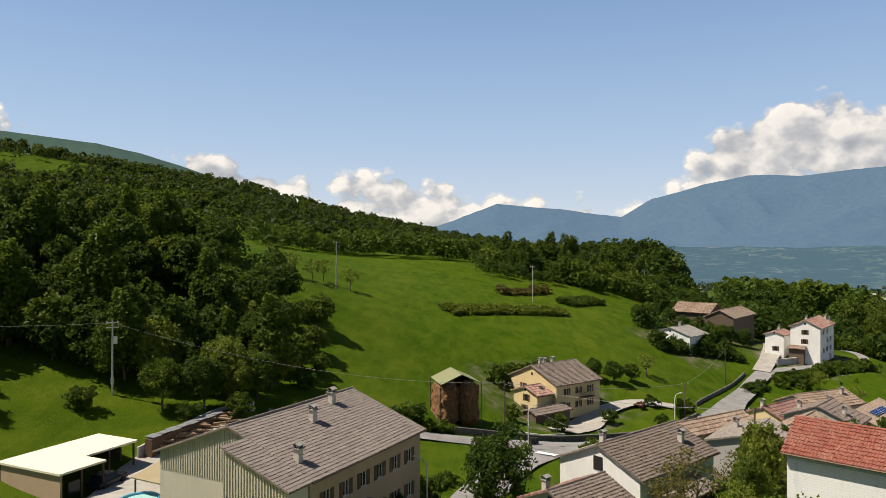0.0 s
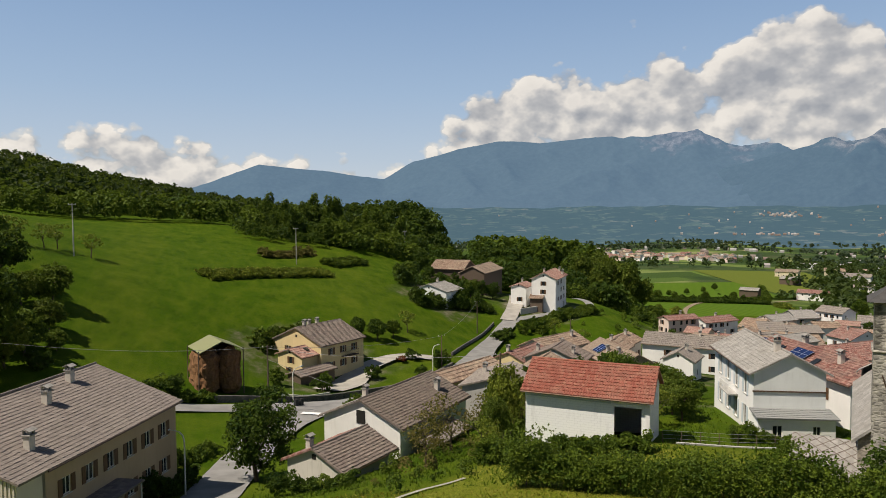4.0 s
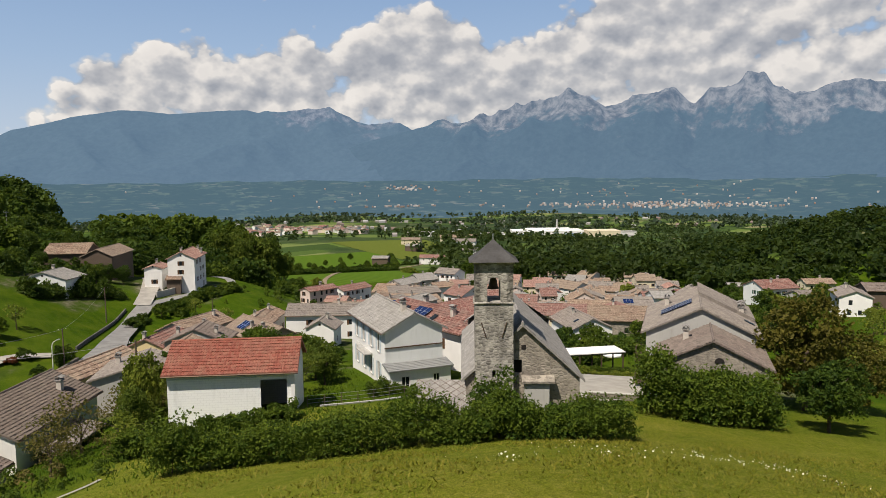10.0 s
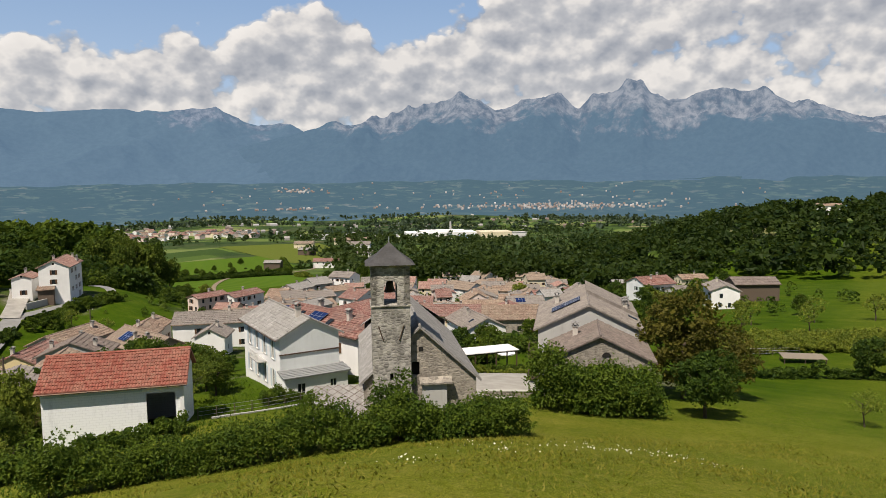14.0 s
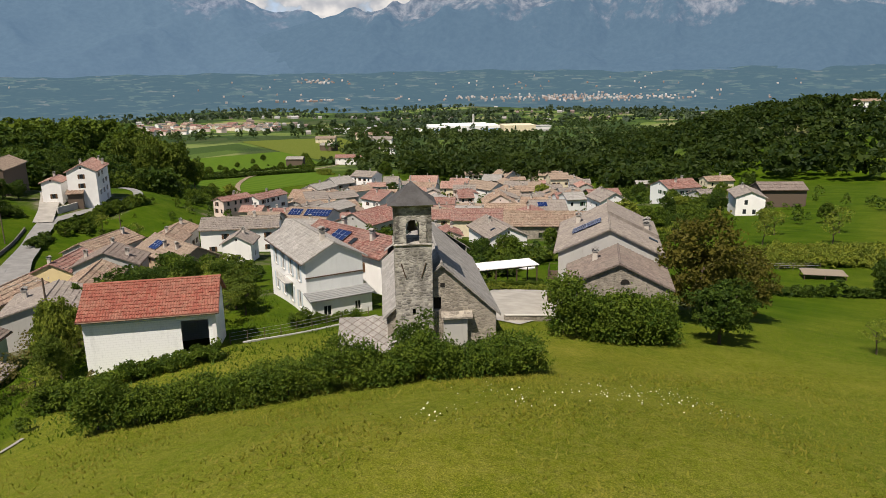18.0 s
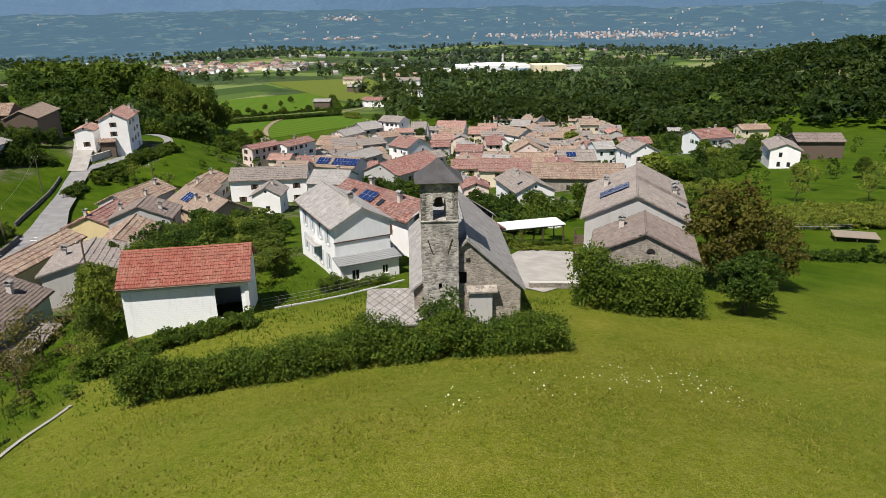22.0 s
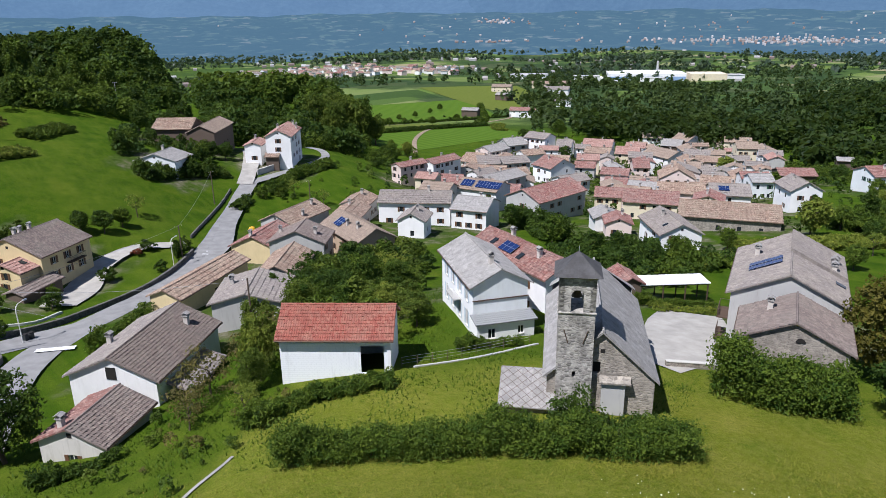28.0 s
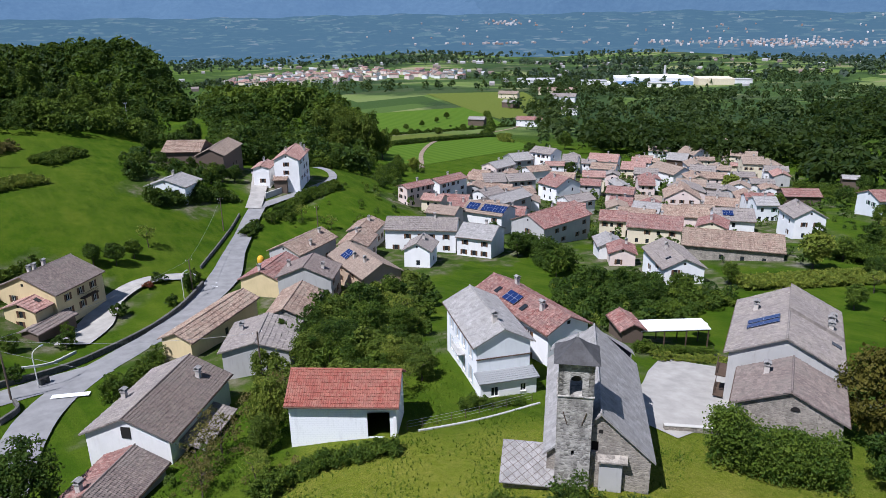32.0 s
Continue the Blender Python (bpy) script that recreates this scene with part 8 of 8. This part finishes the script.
def lawn_weeds():
    """Uneven long grass and weeds on the banks and lawns round the nearest houses."""
    rng = np.random.RandomState(79)
    n = 42000
    x, y = rng.uniform(2, 66, n), rng.uniform(24, 74, n)
    k = (x * 0.64 + y * 0.77 > 44) & far_from_houses(x, y, 0.3) & (np.sin(x * 0.5 + 2) * np.sin(y * 0.6) + rng.uniform(-0.8, 0.8, n) > 0.0)
    rd = np.array(ROADS)
    x, y = x[k], y[k]
    k = (np.hypot(x[:, None] - rd[None, :, 0], y[:, None] - rd[None, :, 1]) > rd[None, :, 2] + 0.2).all(1)
    x, y = x[k], y[k]
    n = len(x)
    z = ground(x, y)
    h, t, w = rng.uniform(0.08, 0.34, n), rng.uniform(0, 6.28, n), rng.uniform(0.04, 0.1, n)
    lean = rng.normal(0, 0.12, (n, 2))
    v = np.stack([np.c_[x - np.cos(t) * w, y - np.sin(t) * w, z - 0.03], np.c_[x + np.cos(t) * w, y + np.sin(t) * w, z - 0.03], np.c_[x + lean[:, 0], y + lean[:, 1], z + h]], 1).reshape(-1, 3)
    m = leaves("lawn_weeds", (0.035, 0.075, 0.004), (0.075, 0.125, 0.008), (0.14, 0.18, 0.02))
    tagged(new("lawn_weeds", mesh_of("lawn_weeds", v.tolist(), np.arange(3 * n).reshape(n, 3).tolist(), m)), "long grass and weeds on the lawns round the houses", "grass", kind="stuff")


lawn_weeds()

# ---- distance: plain, mountains and clouds ----
def lattice(x, y, seed):
    """Smooth random heights between whole-number places."""
    xi, yi = np.floor(x).astype(int), np.floor(y).astype(int)
    u, v = x - xi, y - yi
    u, v = u * u * (3 - 2 * u), v * v * (3 - 2 * v)
    tab = np.random.RandomState(seed).uniform(-1, 1, (256, 256))
    at = lambda i, j: tab[(xi + i) % 256, (yi + j) % 256]
    return (at(0, 0) * (1 - u) + at(1, 0) * u) * (1 - v) + (at(0, 1) * (1 - u) + at(1, 1) * u) * v


def crags(x, y, size, octaves, seed, keep=0.55):
    """Ridged relief, from broad spurs down to crags."""
    z, a, w = 0.0, 1.0, 1.0
    for o in range(octaves):
        n = 1 - np.abs(lattice(x / size, y / size, seed + o)) * 1.6
        z = z + a * n * w
        w = np.clip(n * 1.3, 0.25, 1.0)
        a, size = a * keep, size * 0.48
    return z


def mountain_material(name, wood, rock, haze_glow):
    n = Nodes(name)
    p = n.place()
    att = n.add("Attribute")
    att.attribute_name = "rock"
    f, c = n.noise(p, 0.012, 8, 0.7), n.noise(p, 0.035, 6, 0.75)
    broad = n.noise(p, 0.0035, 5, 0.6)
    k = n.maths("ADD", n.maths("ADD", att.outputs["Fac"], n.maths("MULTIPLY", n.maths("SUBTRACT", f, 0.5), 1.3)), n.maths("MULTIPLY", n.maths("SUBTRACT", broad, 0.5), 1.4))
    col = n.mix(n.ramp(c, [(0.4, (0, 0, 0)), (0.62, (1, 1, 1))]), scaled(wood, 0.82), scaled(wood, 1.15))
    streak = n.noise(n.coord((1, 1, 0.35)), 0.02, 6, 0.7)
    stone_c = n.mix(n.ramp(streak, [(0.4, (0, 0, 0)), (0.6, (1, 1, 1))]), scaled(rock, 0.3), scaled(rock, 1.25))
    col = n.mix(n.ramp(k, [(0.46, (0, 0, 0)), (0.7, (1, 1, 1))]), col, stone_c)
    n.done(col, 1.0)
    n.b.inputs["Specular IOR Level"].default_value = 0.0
    # aerial haze put in as an even blue emission of the slopes
    n.b.inputs["Emission Color"].default_value = (*haze_glow, 1)
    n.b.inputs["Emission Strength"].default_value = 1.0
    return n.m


def sheet(name, label, az, R, Z, mat, rock=None):
    A = np.broadcast_to(az, R.shape)
    x, y = R * np.sin(np.radians(A)), R * np.cos(np.radians(A))
    i = np.arange(R.size).reshape(R.shape)
    f = np.stack([i[:-1, :-1], i[1:, :-1], i[1:, 1:], i[:-1, 1:]], -1).reshape(-1, 4)
    me = mesh_of(name, np.stack([x, y, Z], -1).reshape(-1, 3).tolist(), f.tolist(), mat)
    if rock is not None:
        me.attributes.new("rock", "FLOAT", "POINT").data.foreach_set("value", rock.ravel().astype(np.float32))
    me.polygons.foreach_set("use_smooth", np.ones(len(me.polygons), bool))
    return tagged(new(name, me), label, "mountains", kind="structure")


def ridge(name, label, profile, r0, r1, mat, seed, span, bare, relief=1.0, base=-60):
    """A mountain range: wooded slopes with spurs that rise to bare crags along the crest."""
    az = np.arange(span[0], span[1], 0.16)
    t = np.linspace(0, 1, 64)[:, None]
    crest = np.tan(np.radians(np.interp(az, [p[0] for p in profile], [p[1] for p in profile]))) * r1 + 19
    R = r0 + (r1 - r0) * t + 0 * az
    x, y = R * np.sin(np.radians(az)), R * np.cos(np.radians(az))
    big, small = crags(x, y, 620, 3, seed), crags(x, y, 190, 5, seed + 20)
    prof = 0.30 * t + 0.70 * t**1.9
    body = np.sin(np.pi * np.clip(t, 0, 1)) ** 0.8
    up = smooth(t, 0.45, 0.85)
    Z = base + (crest - base) * prof + relief * ((big - big.mean()) * 95 * body * (0.5 + 0.7 * t) + (small - small.mean()) * (5 + 22 * up * np.interp(az, [b[0] for b in bare], [b[1] for b in bare])))
    rock = smooth(t, 0.5, 1.02) * 0.84 * np.interp(az, [b[0] for b in bare], [b[1] for b in bare]) + 0.1 * (small - small.mean())
    return sheet(name, label, az, R, Z, mat, rock)


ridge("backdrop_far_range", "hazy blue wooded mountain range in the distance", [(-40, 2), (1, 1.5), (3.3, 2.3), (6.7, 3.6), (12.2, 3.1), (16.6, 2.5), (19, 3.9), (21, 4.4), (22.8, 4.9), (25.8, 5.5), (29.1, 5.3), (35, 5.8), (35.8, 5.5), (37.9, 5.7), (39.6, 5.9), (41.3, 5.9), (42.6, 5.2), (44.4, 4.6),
      (46.6, 4.7), (48, 4.2), (52, 3.6), (60, 3.4), (100, 3)], 3500, 4650, mountain_material("hazy_far_woods_and_rock", (0.032, 0.046, 0.05), (0.095, 0.095, 0.10), (0.066, 0.12, 0.195)), 5, (-40, 64), [(-40, 0), (20, 0), (36, 0.3), (39, 0.7), (44, 0.8), (48, 0.5), (60, 0)], 0.75)
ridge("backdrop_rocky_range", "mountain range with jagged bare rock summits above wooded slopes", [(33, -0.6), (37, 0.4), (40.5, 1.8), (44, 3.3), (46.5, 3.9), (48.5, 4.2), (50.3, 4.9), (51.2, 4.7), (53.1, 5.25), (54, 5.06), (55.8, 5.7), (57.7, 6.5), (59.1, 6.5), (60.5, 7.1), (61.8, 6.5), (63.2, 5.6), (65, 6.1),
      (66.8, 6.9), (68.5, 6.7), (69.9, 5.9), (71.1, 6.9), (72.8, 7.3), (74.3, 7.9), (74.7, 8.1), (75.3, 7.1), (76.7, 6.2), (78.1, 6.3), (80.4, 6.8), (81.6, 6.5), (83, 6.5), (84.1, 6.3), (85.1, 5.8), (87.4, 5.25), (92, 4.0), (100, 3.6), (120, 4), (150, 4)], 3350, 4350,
      mountain_material("hazy_woods_and_rock", (0.028, 0.042, 0.045), (0.115, 0.112, 0.108), (0.058, 0.107, 0.178)), 31, (33, 150), [(33, 0), (47, 0.1), (52, 0.75), (56, 0.95), (88, 1.0), (100, 0.4), (150, 0.2)])


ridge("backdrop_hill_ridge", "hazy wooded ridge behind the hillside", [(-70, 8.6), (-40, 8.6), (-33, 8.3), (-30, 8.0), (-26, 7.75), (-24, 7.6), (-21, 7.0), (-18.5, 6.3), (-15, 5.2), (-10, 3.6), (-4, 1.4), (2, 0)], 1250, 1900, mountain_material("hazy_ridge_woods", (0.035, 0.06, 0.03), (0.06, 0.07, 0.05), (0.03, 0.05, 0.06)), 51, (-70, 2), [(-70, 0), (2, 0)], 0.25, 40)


def plain_z(x, y):
    """Height of the river plain and the foothills behind it."""
    r, az = np.hypot(x, y), np.degrees(np.arctan2(x, y))
    k = np.clip((r - 2250) / 1350, 0, 1.2)
    return -106 + 132 * k**1.55 + 6 * np.sin(az * 0.6) * np.sin(r / 330 + az * 0.31) * k * k + 2 * np.sin(az * 2.3 + r / 83) * k * k


def plain_material():
    n = Nodes("hazy_river_plain")
    p = n.coord((1, 1, 0), "Object", 0.5)
    wob = n.add("TexNoise", Scale=0.008, Detail=5.0)
    n.link(p, wob.inputs["Vector"])
    v = n.add("TexVoronoi", Scale=0.028)
    n.link(n.mix(0.02, p, wob.outputs["Color"], "ADD"), v.inputs["Vector"])
    s = n.add("SeparateColor")
    n.link(v.outputs["Color"], s.inputs[0])
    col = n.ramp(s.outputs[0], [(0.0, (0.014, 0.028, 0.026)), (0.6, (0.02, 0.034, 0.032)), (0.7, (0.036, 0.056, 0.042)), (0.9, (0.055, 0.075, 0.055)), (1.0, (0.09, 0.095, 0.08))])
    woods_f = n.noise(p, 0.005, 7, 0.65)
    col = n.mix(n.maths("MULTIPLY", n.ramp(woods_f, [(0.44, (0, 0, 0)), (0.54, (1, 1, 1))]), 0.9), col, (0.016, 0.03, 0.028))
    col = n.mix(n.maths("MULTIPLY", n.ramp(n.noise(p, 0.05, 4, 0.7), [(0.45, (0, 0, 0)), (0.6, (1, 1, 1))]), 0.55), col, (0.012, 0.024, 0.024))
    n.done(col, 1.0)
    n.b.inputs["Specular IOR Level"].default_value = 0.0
    # haze over the plain lies in this blue emission and the bluish greens above
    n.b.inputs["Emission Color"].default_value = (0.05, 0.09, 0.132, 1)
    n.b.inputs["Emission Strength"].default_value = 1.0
    return n.m


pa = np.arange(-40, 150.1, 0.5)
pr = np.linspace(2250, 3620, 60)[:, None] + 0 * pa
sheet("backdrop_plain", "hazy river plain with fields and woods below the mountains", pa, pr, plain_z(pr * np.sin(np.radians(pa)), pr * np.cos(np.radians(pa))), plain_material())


def cloud_bank():
    """Cumulus towers over the mountains in a pale hazy sky."""
    n = Nodes("cumulus")

    def density(shift):
        m = n.add("Mapping", Location=shift, Scale=(1, 1, 1.35))
        n.link(n.add("NewGeometry").outputs["Position"], m.inputs["Vector"])
        base = n.noise(m.outputs[0], 0.0012, 7, 0.46)
        puff = n.add("TexVoronoi", Scale=0.0046, Detail=3.0, Roughness=0.5)
        puff.feature = "SMOOTH_F1"
        puff.inputs["Smoothness"].default_value = 0.35
        n.link(m.outputs[0], puff.inputs["Vector"])
        return n.maths("ADD", base, n.maths("MULTIPLY", n.maths("SUBTRACT", 0.45, puff.outputs["Distance"]), 0.3))

    here, there = density((0, 0, 0)), density((-60, 20, 110))
    att = n.add("Attribute")
    att.attribute_name = "cover"
    d = n.maths("ADD", here, n.maths("SUBTRACT", att.outputs["Fac"], 0.5))
    mask = n.ramp(d, [(0.49, (0, 0, 0)), (0.58, (1, 1, 1))])
    # bright sunward sides and grey bases painted into the emitted cloud colour
    light = n.maths("ADD", n.maths("MULTIPLY", n.maths("SUBTRACT", here, there), 2.9), 0.6, True)
    thick = n.ramp(d, [(0.52, (1, 1, 1)), (0.8, (0, 0, 0))])
    light = n.maths("MULTIPLY", light, n.maths("ADD", 0.72, n.maths("MULTIPLY", thick, 0.28)))
    col = n.ramp(light, [(0.0, (0.30, 0.325, 0.37)), (0.4, (0.44, 0.455, 0.48)), (0.75, (0.70, 0.685, 0.66)), (1.0, (0.80, 0.78, 0.745))])
    # veil: pale sky haze added as emission between the clouds
    veil = n.add("Attribute")
    veil.attribute_name = "veil"
    col = n.mix(mask, n.ramp(veil.outputs["Fac"], [(0.5, (0.26, 0.45, 0.78)), (0.66, (0.38, 0.54, 0.77)), (0.8, (0.54, 0.62, 0.72))]), col)
    em = n.add("Emission", Strength=1.0)
    n.link(col, em.inputs["Color"])
    tr = n.add("BsdfTransparent")
    mx = n.add("MixShader")
    n.link(n.maths("MAXIMUM", n.maths("MULTIPLY", mask, 0.94), veil.outputs["Fac"]), mx.inputs[0]), n.link(tr.outputs[0], mx.inputs[1]), n.link(em.outputs[0], mx.inputs[2])
    n.link(mx.outputs[0], n.out.inputs["Surface"])
    az, el = np.arange(-70, 170.1, 1.0), np.arange(-1.0, 30.1, 0.5)
    A, E = np.meshgrid(az, el)
    r = 4900
    x, y, z = r * np.sin(np.radians(A)) * np.cos(np.radians(E)), r * np.cos(np.radians(A)) * np.cos(np.radians(E)), 19 + r * np.sin(np.radians(E))
    top = np.interp(A, [-60, -34, -31, -27, -20, -16, -8, 2, 6, 8, 16, 20, 23, 27.6, 31.8, 34, 38.3, 41.6, 45, 46.6, 52.6, 54, 58.6, 65, 71.6, 84, 100, 130, 170], [6, 9.5, 10.5, 8, 5, 7.0, 7.2, 6.8, 5.6, 5.6, 5.0, 7.5, 8.5, 11.5, 12.0, 10.0, 11.5, 10.5, 12.5, 14, 13.8, 11.5, 12.5, 14.5, 16.5, 16.5, 15, 14, 12])
    low = np.interp(A, [-60, -20, 15, 22, 40, 170], [2.0, 2.6, 2.5, 4, 3.5, 3])
    cover = 0.835 - 0.40 * smooth(E, top - 2.5, top + 1.8) - 0.10 * smooth(low - E, -1.0, 2.5)
    cover -= np.interp(A, [-60, -22, -17, 6, 14, 20, 30], [0.06, 0.14, 0.06, 0.07, 0.12, 0.05, 0])
    cover += np.interp(A, [48, 66, 110], [0, 0.07, 0.07])
    cover = np.where(E > top + 4, 0.24, cover)
    haze = np.interp(E, [-1, 4, 12, 20, 29], [0.85, 0.74, 0.62, 0.5, 0.1])
    i = np.arange(A.size).reshape(A.shape)
    f = np.stack([i[:-1, :-1], i[:-1, 1:], i[1:, 1:], i[1:, :-1]], -1).reshape(-1, 4)
    me = mesh_of("backdrop_clouds", np.stack([x, y, z], -1).reshape(-1, 3).tolist(), f.tolist(), n.m)
    for key, val in (("cover", cover), ("veil", haze)):
        me.attributes.new(key, "FLOAT", "POINT").data.foreach_set("value", val.ravel().astype(np.float32))
    ob = tagged(new("backdrop_clouds", me), "white cumulus clouds above the mountains in hazy air", "clouds", kind="structure")
    ob.visible_shadow = False


cloud_bank()

# ---- the next village, the factory and the towns of the valley ----
far_rng = random.Random(21)
KINDS = []
for k, (wall, roof, ln, wd, ev) in enumerate(((WHITE, OLD_T, 14, 10, 6.5), (CREAM, PINK_T, 16, 11, 6.0), (BRIGHT, TAN_T, 12, 10, 5.5), (PINK, RED_OLD, 18, 11, 6.8), (WHITE, GREYBR_T, 22, 11, 7.0))):
    KINDS.append(house(("white", "cream", "bright white", "pinkish", "long white")[k] + " house with tiled roof in the next village", (800 + 24 * k, 1160 - 20 * k, gz(800 + 24 * k, 1160 - 20 * k)), 20 + 31 * k, ln, wd, ev, 0.4, wall, roof,
                       (0, 0, 0, 0), 2, None, 0, chimneys=((0.3, 0.2),), attic=False, group="houses of the next village"))
spots = []
while len(spots) < 135:
    az, r = far_rng.uniform(25.5, 44), far_rng.uniform(1270, 1570)
    if az > 38 and r > 1470:
        continue
    x, y = r * math.sin(radians(az)), r * math.cos(radians(az))
    if all((x - a) ** 2 + (y - b) ** 2 > 15**2 for a, b in spots):
        spots.append((x, y))
for x, y in spots:
    copy_thing(far_rng.choice(KINDS), pose(x, y, gz(x, y), 0, 0, far_rng.uniform(0, 360)))
for x, y, a, ln, wd, wall, roof, lab in ((576, 524, 300, 22, 12, CREAM, TAN_T, "ochre farmhouse with tan roof among the fields"), (650, 516, 310, 44, 14, CREAM, OLD_T, "long ochre building with red-brown roof"), (600, 470, 300, 30, 14, WHITE, GREYBR_T, "low grey-roofed farm building"),
                                         (520, 398, 305, 15, 11, BRIGHT, GREYBR_T, "white square house with grey roof"), (432, 369, 300, 22, 11, BRIGHT, RED_OLD, "white house with red roof beside the track"), (405, 402, 300, 14, 9, WOOD_M, GREY_T, "dark field barn with grey roof"), (520, 470, 290, 16, 10, WOOD_M, GREY_T, "dark open field shed"),
                                         (212.8, 33.8, 20, 14, 8.6, BRIGHT, GREYBR_T, "white gabled house with grey roof at the village edge"), (232, 28, 300, 14, 9, WOOD_M, BROWN_T, "brown-roofed outbuilding at the village edge"), (318, 96, 300, 7, 6, WOOD_M, GREY_T, "small garden hut with grey roof"), (300, 60, 310, 12, 8, CREAM, OLD_T, "small house half hidden in gardens")):
    house(lab, (x, y, gz(x, y)), a, ln, wd, 5.5, 0.4, wall, roof, (4, 0, 2, 0) if wall is not WOOD_M else (0, 0, 0, 0), 2, None, 0, chimneys=((0.3, 0.2),) if wall is not WOOD_M else (), attic=False, group="farmhouses among the fields")
house("long pale villa on the wooded hill", (585, 22, gz(585, 22) + 2), 280, 17, 9, 5.5, 0.35, BRIGHT, OLD_T, (6, 0, 2, 0), 2, None, 0, chimneys=(), attic=False, group="farmhouses among the fields")


def factory():
    t = thing("factory", pose(1095, 640, gz(1095, 640), 0, 0, -51), "long white factory halls with flat roofs", "factory")
    blue = plain("blue_cladding", (0.25, 0.36, 0.55), 0.5)
    main = part("main_hall", box((-85, -28, -4), (40, 28, 13)), BRIGHT, t)
    part("cladding", box((-84, -28.3, 2), (39, -28.02, 8)), blue, main)
    part("roof_light", box((-60, -10, 13.02), (20, 10, 16)), BRIGHT, main)
    part("annex_hall", box((48, -26, -4), (105, 22, 12)), CREAM, t)
    part("office", box((-120, -50, -4), (-95, -20, 8)), WHITE, t)
    part("low_hall", box((-110, -85, -4), (-20, -62, 6)), WHITE, t)
    part("chimney", tube(((0, 20, 0), (0, 20, 30), 2.2, 1.8), n=10), CONCRETE, t)


factory()
for x, y, ln in ((900, 760, 60), (960, 690, 40), (1180, 560, 50), (830, 700, 34), (1010, 600, 36)):
    t = thing("warehouse", pose(x, y, gz(x, y), 0, 0, -50), "low pale warehouse in the valley", "warehouse", "warehouses")
    part("hall", box((-ln / 2, -11, -3), (ln / 2, 11, 7)), WHITE, t)
    part("roof", box((-ln / 2 - 0.6, -11.6, 7.02), (ln / 2 + 0.6, 11.6, 7.6)), CONCRETE, t)


def town(name, label, centre, spread_az, spread_r, n, seed, lo, hi):
    """Tiny far houses that nobody could count."""
    rng = np.random.RandomState(seed)
    vs, fs = [], []
    for k in range(n):
        az, r = radians(centre[0] + rng.normal(0, spread_az)), centre[1] + rng.normal(0, spread_r)
        x, y = r * math.sin(az), r * math.cos(az)
        z = (plain_z(x, y) + 0.5 if r > 2280 else gz(x, y)) + (centre[2] if len(centre) > 2 else 0)
        a, b, h = rng.uniform(lo, hi), rng.uniform(lo * 0.6, hi * 0.6), rng.uniform(3, 5)
        c, s = math.cos(az), -math.sin(az)
        o = len(vs)
        for i, j, q in ((-1, -1, -9), (1, -1, -9), (1, 1, -9), (-1, 1, -9), (-1, -1, h), (1, -1, h), (1, 1, h), (-1, 1, h), (-1, 0, h + 2.5), (1, 0, h + 2.5)):
            u, v = i * a / 2, j * b / 2
            vs.append((x + c * u - s * v, y + s * u + c * v, z + q))
        fs += [tuple(o + i for i in f) for f in ((0, 1, 5, 4), (1, 2, 6, 9, 5), (2, 3, 7, 6), (3, 0, 4, 8, 7), (4, 5, 9, 8), (6, 7, 8, 9))]
    return tagged(new(name, mesh_of(name, vs, fs, TOWN)), label, "town", kind="stuff")


def town_material():
    n = Nodes("far_town")
    g = n.add("NewGeometry")
    return n.done(n.ramp(g.outputs["Random Per Island"], [(0.0, (0.36, 0.35, 0.34)), (0.35, (0.24, 0.23, 0.22)), (0.7, (0.18, 0.13, 0.11)), (1.0, (0.42, 0.42, 0.42))]), 0.9)


TOWN = town_material()
town("valley_hamlets", "scattered pale houses on the valley floor", (45, 1500), 16, 260, 50, 81, 7, 12)
town("plain_houses", "scattered houses on the river plain", (55, 1900), 18, 250, 60, 82, 8, 16)
town("plain_town", "pale town strung out along the far side of the plain", (67, 2760), 5.2, 50, 260, 83, 5, 9)
town("plain_town_edge", "thin line of pale buildings on the plain", (47, 2760), 2.6, 14, 30, 84, 6, 12)
town("hill_hamlet", "small pale hamlet on the foothill slope", (47.6, 3330), 0.8, 40, 34, 85, 8, 13)
town("foothill_houses", "scattered houses on the foothill slopes", (60, 3150), 14, 170, 60, 86, 5, 8)
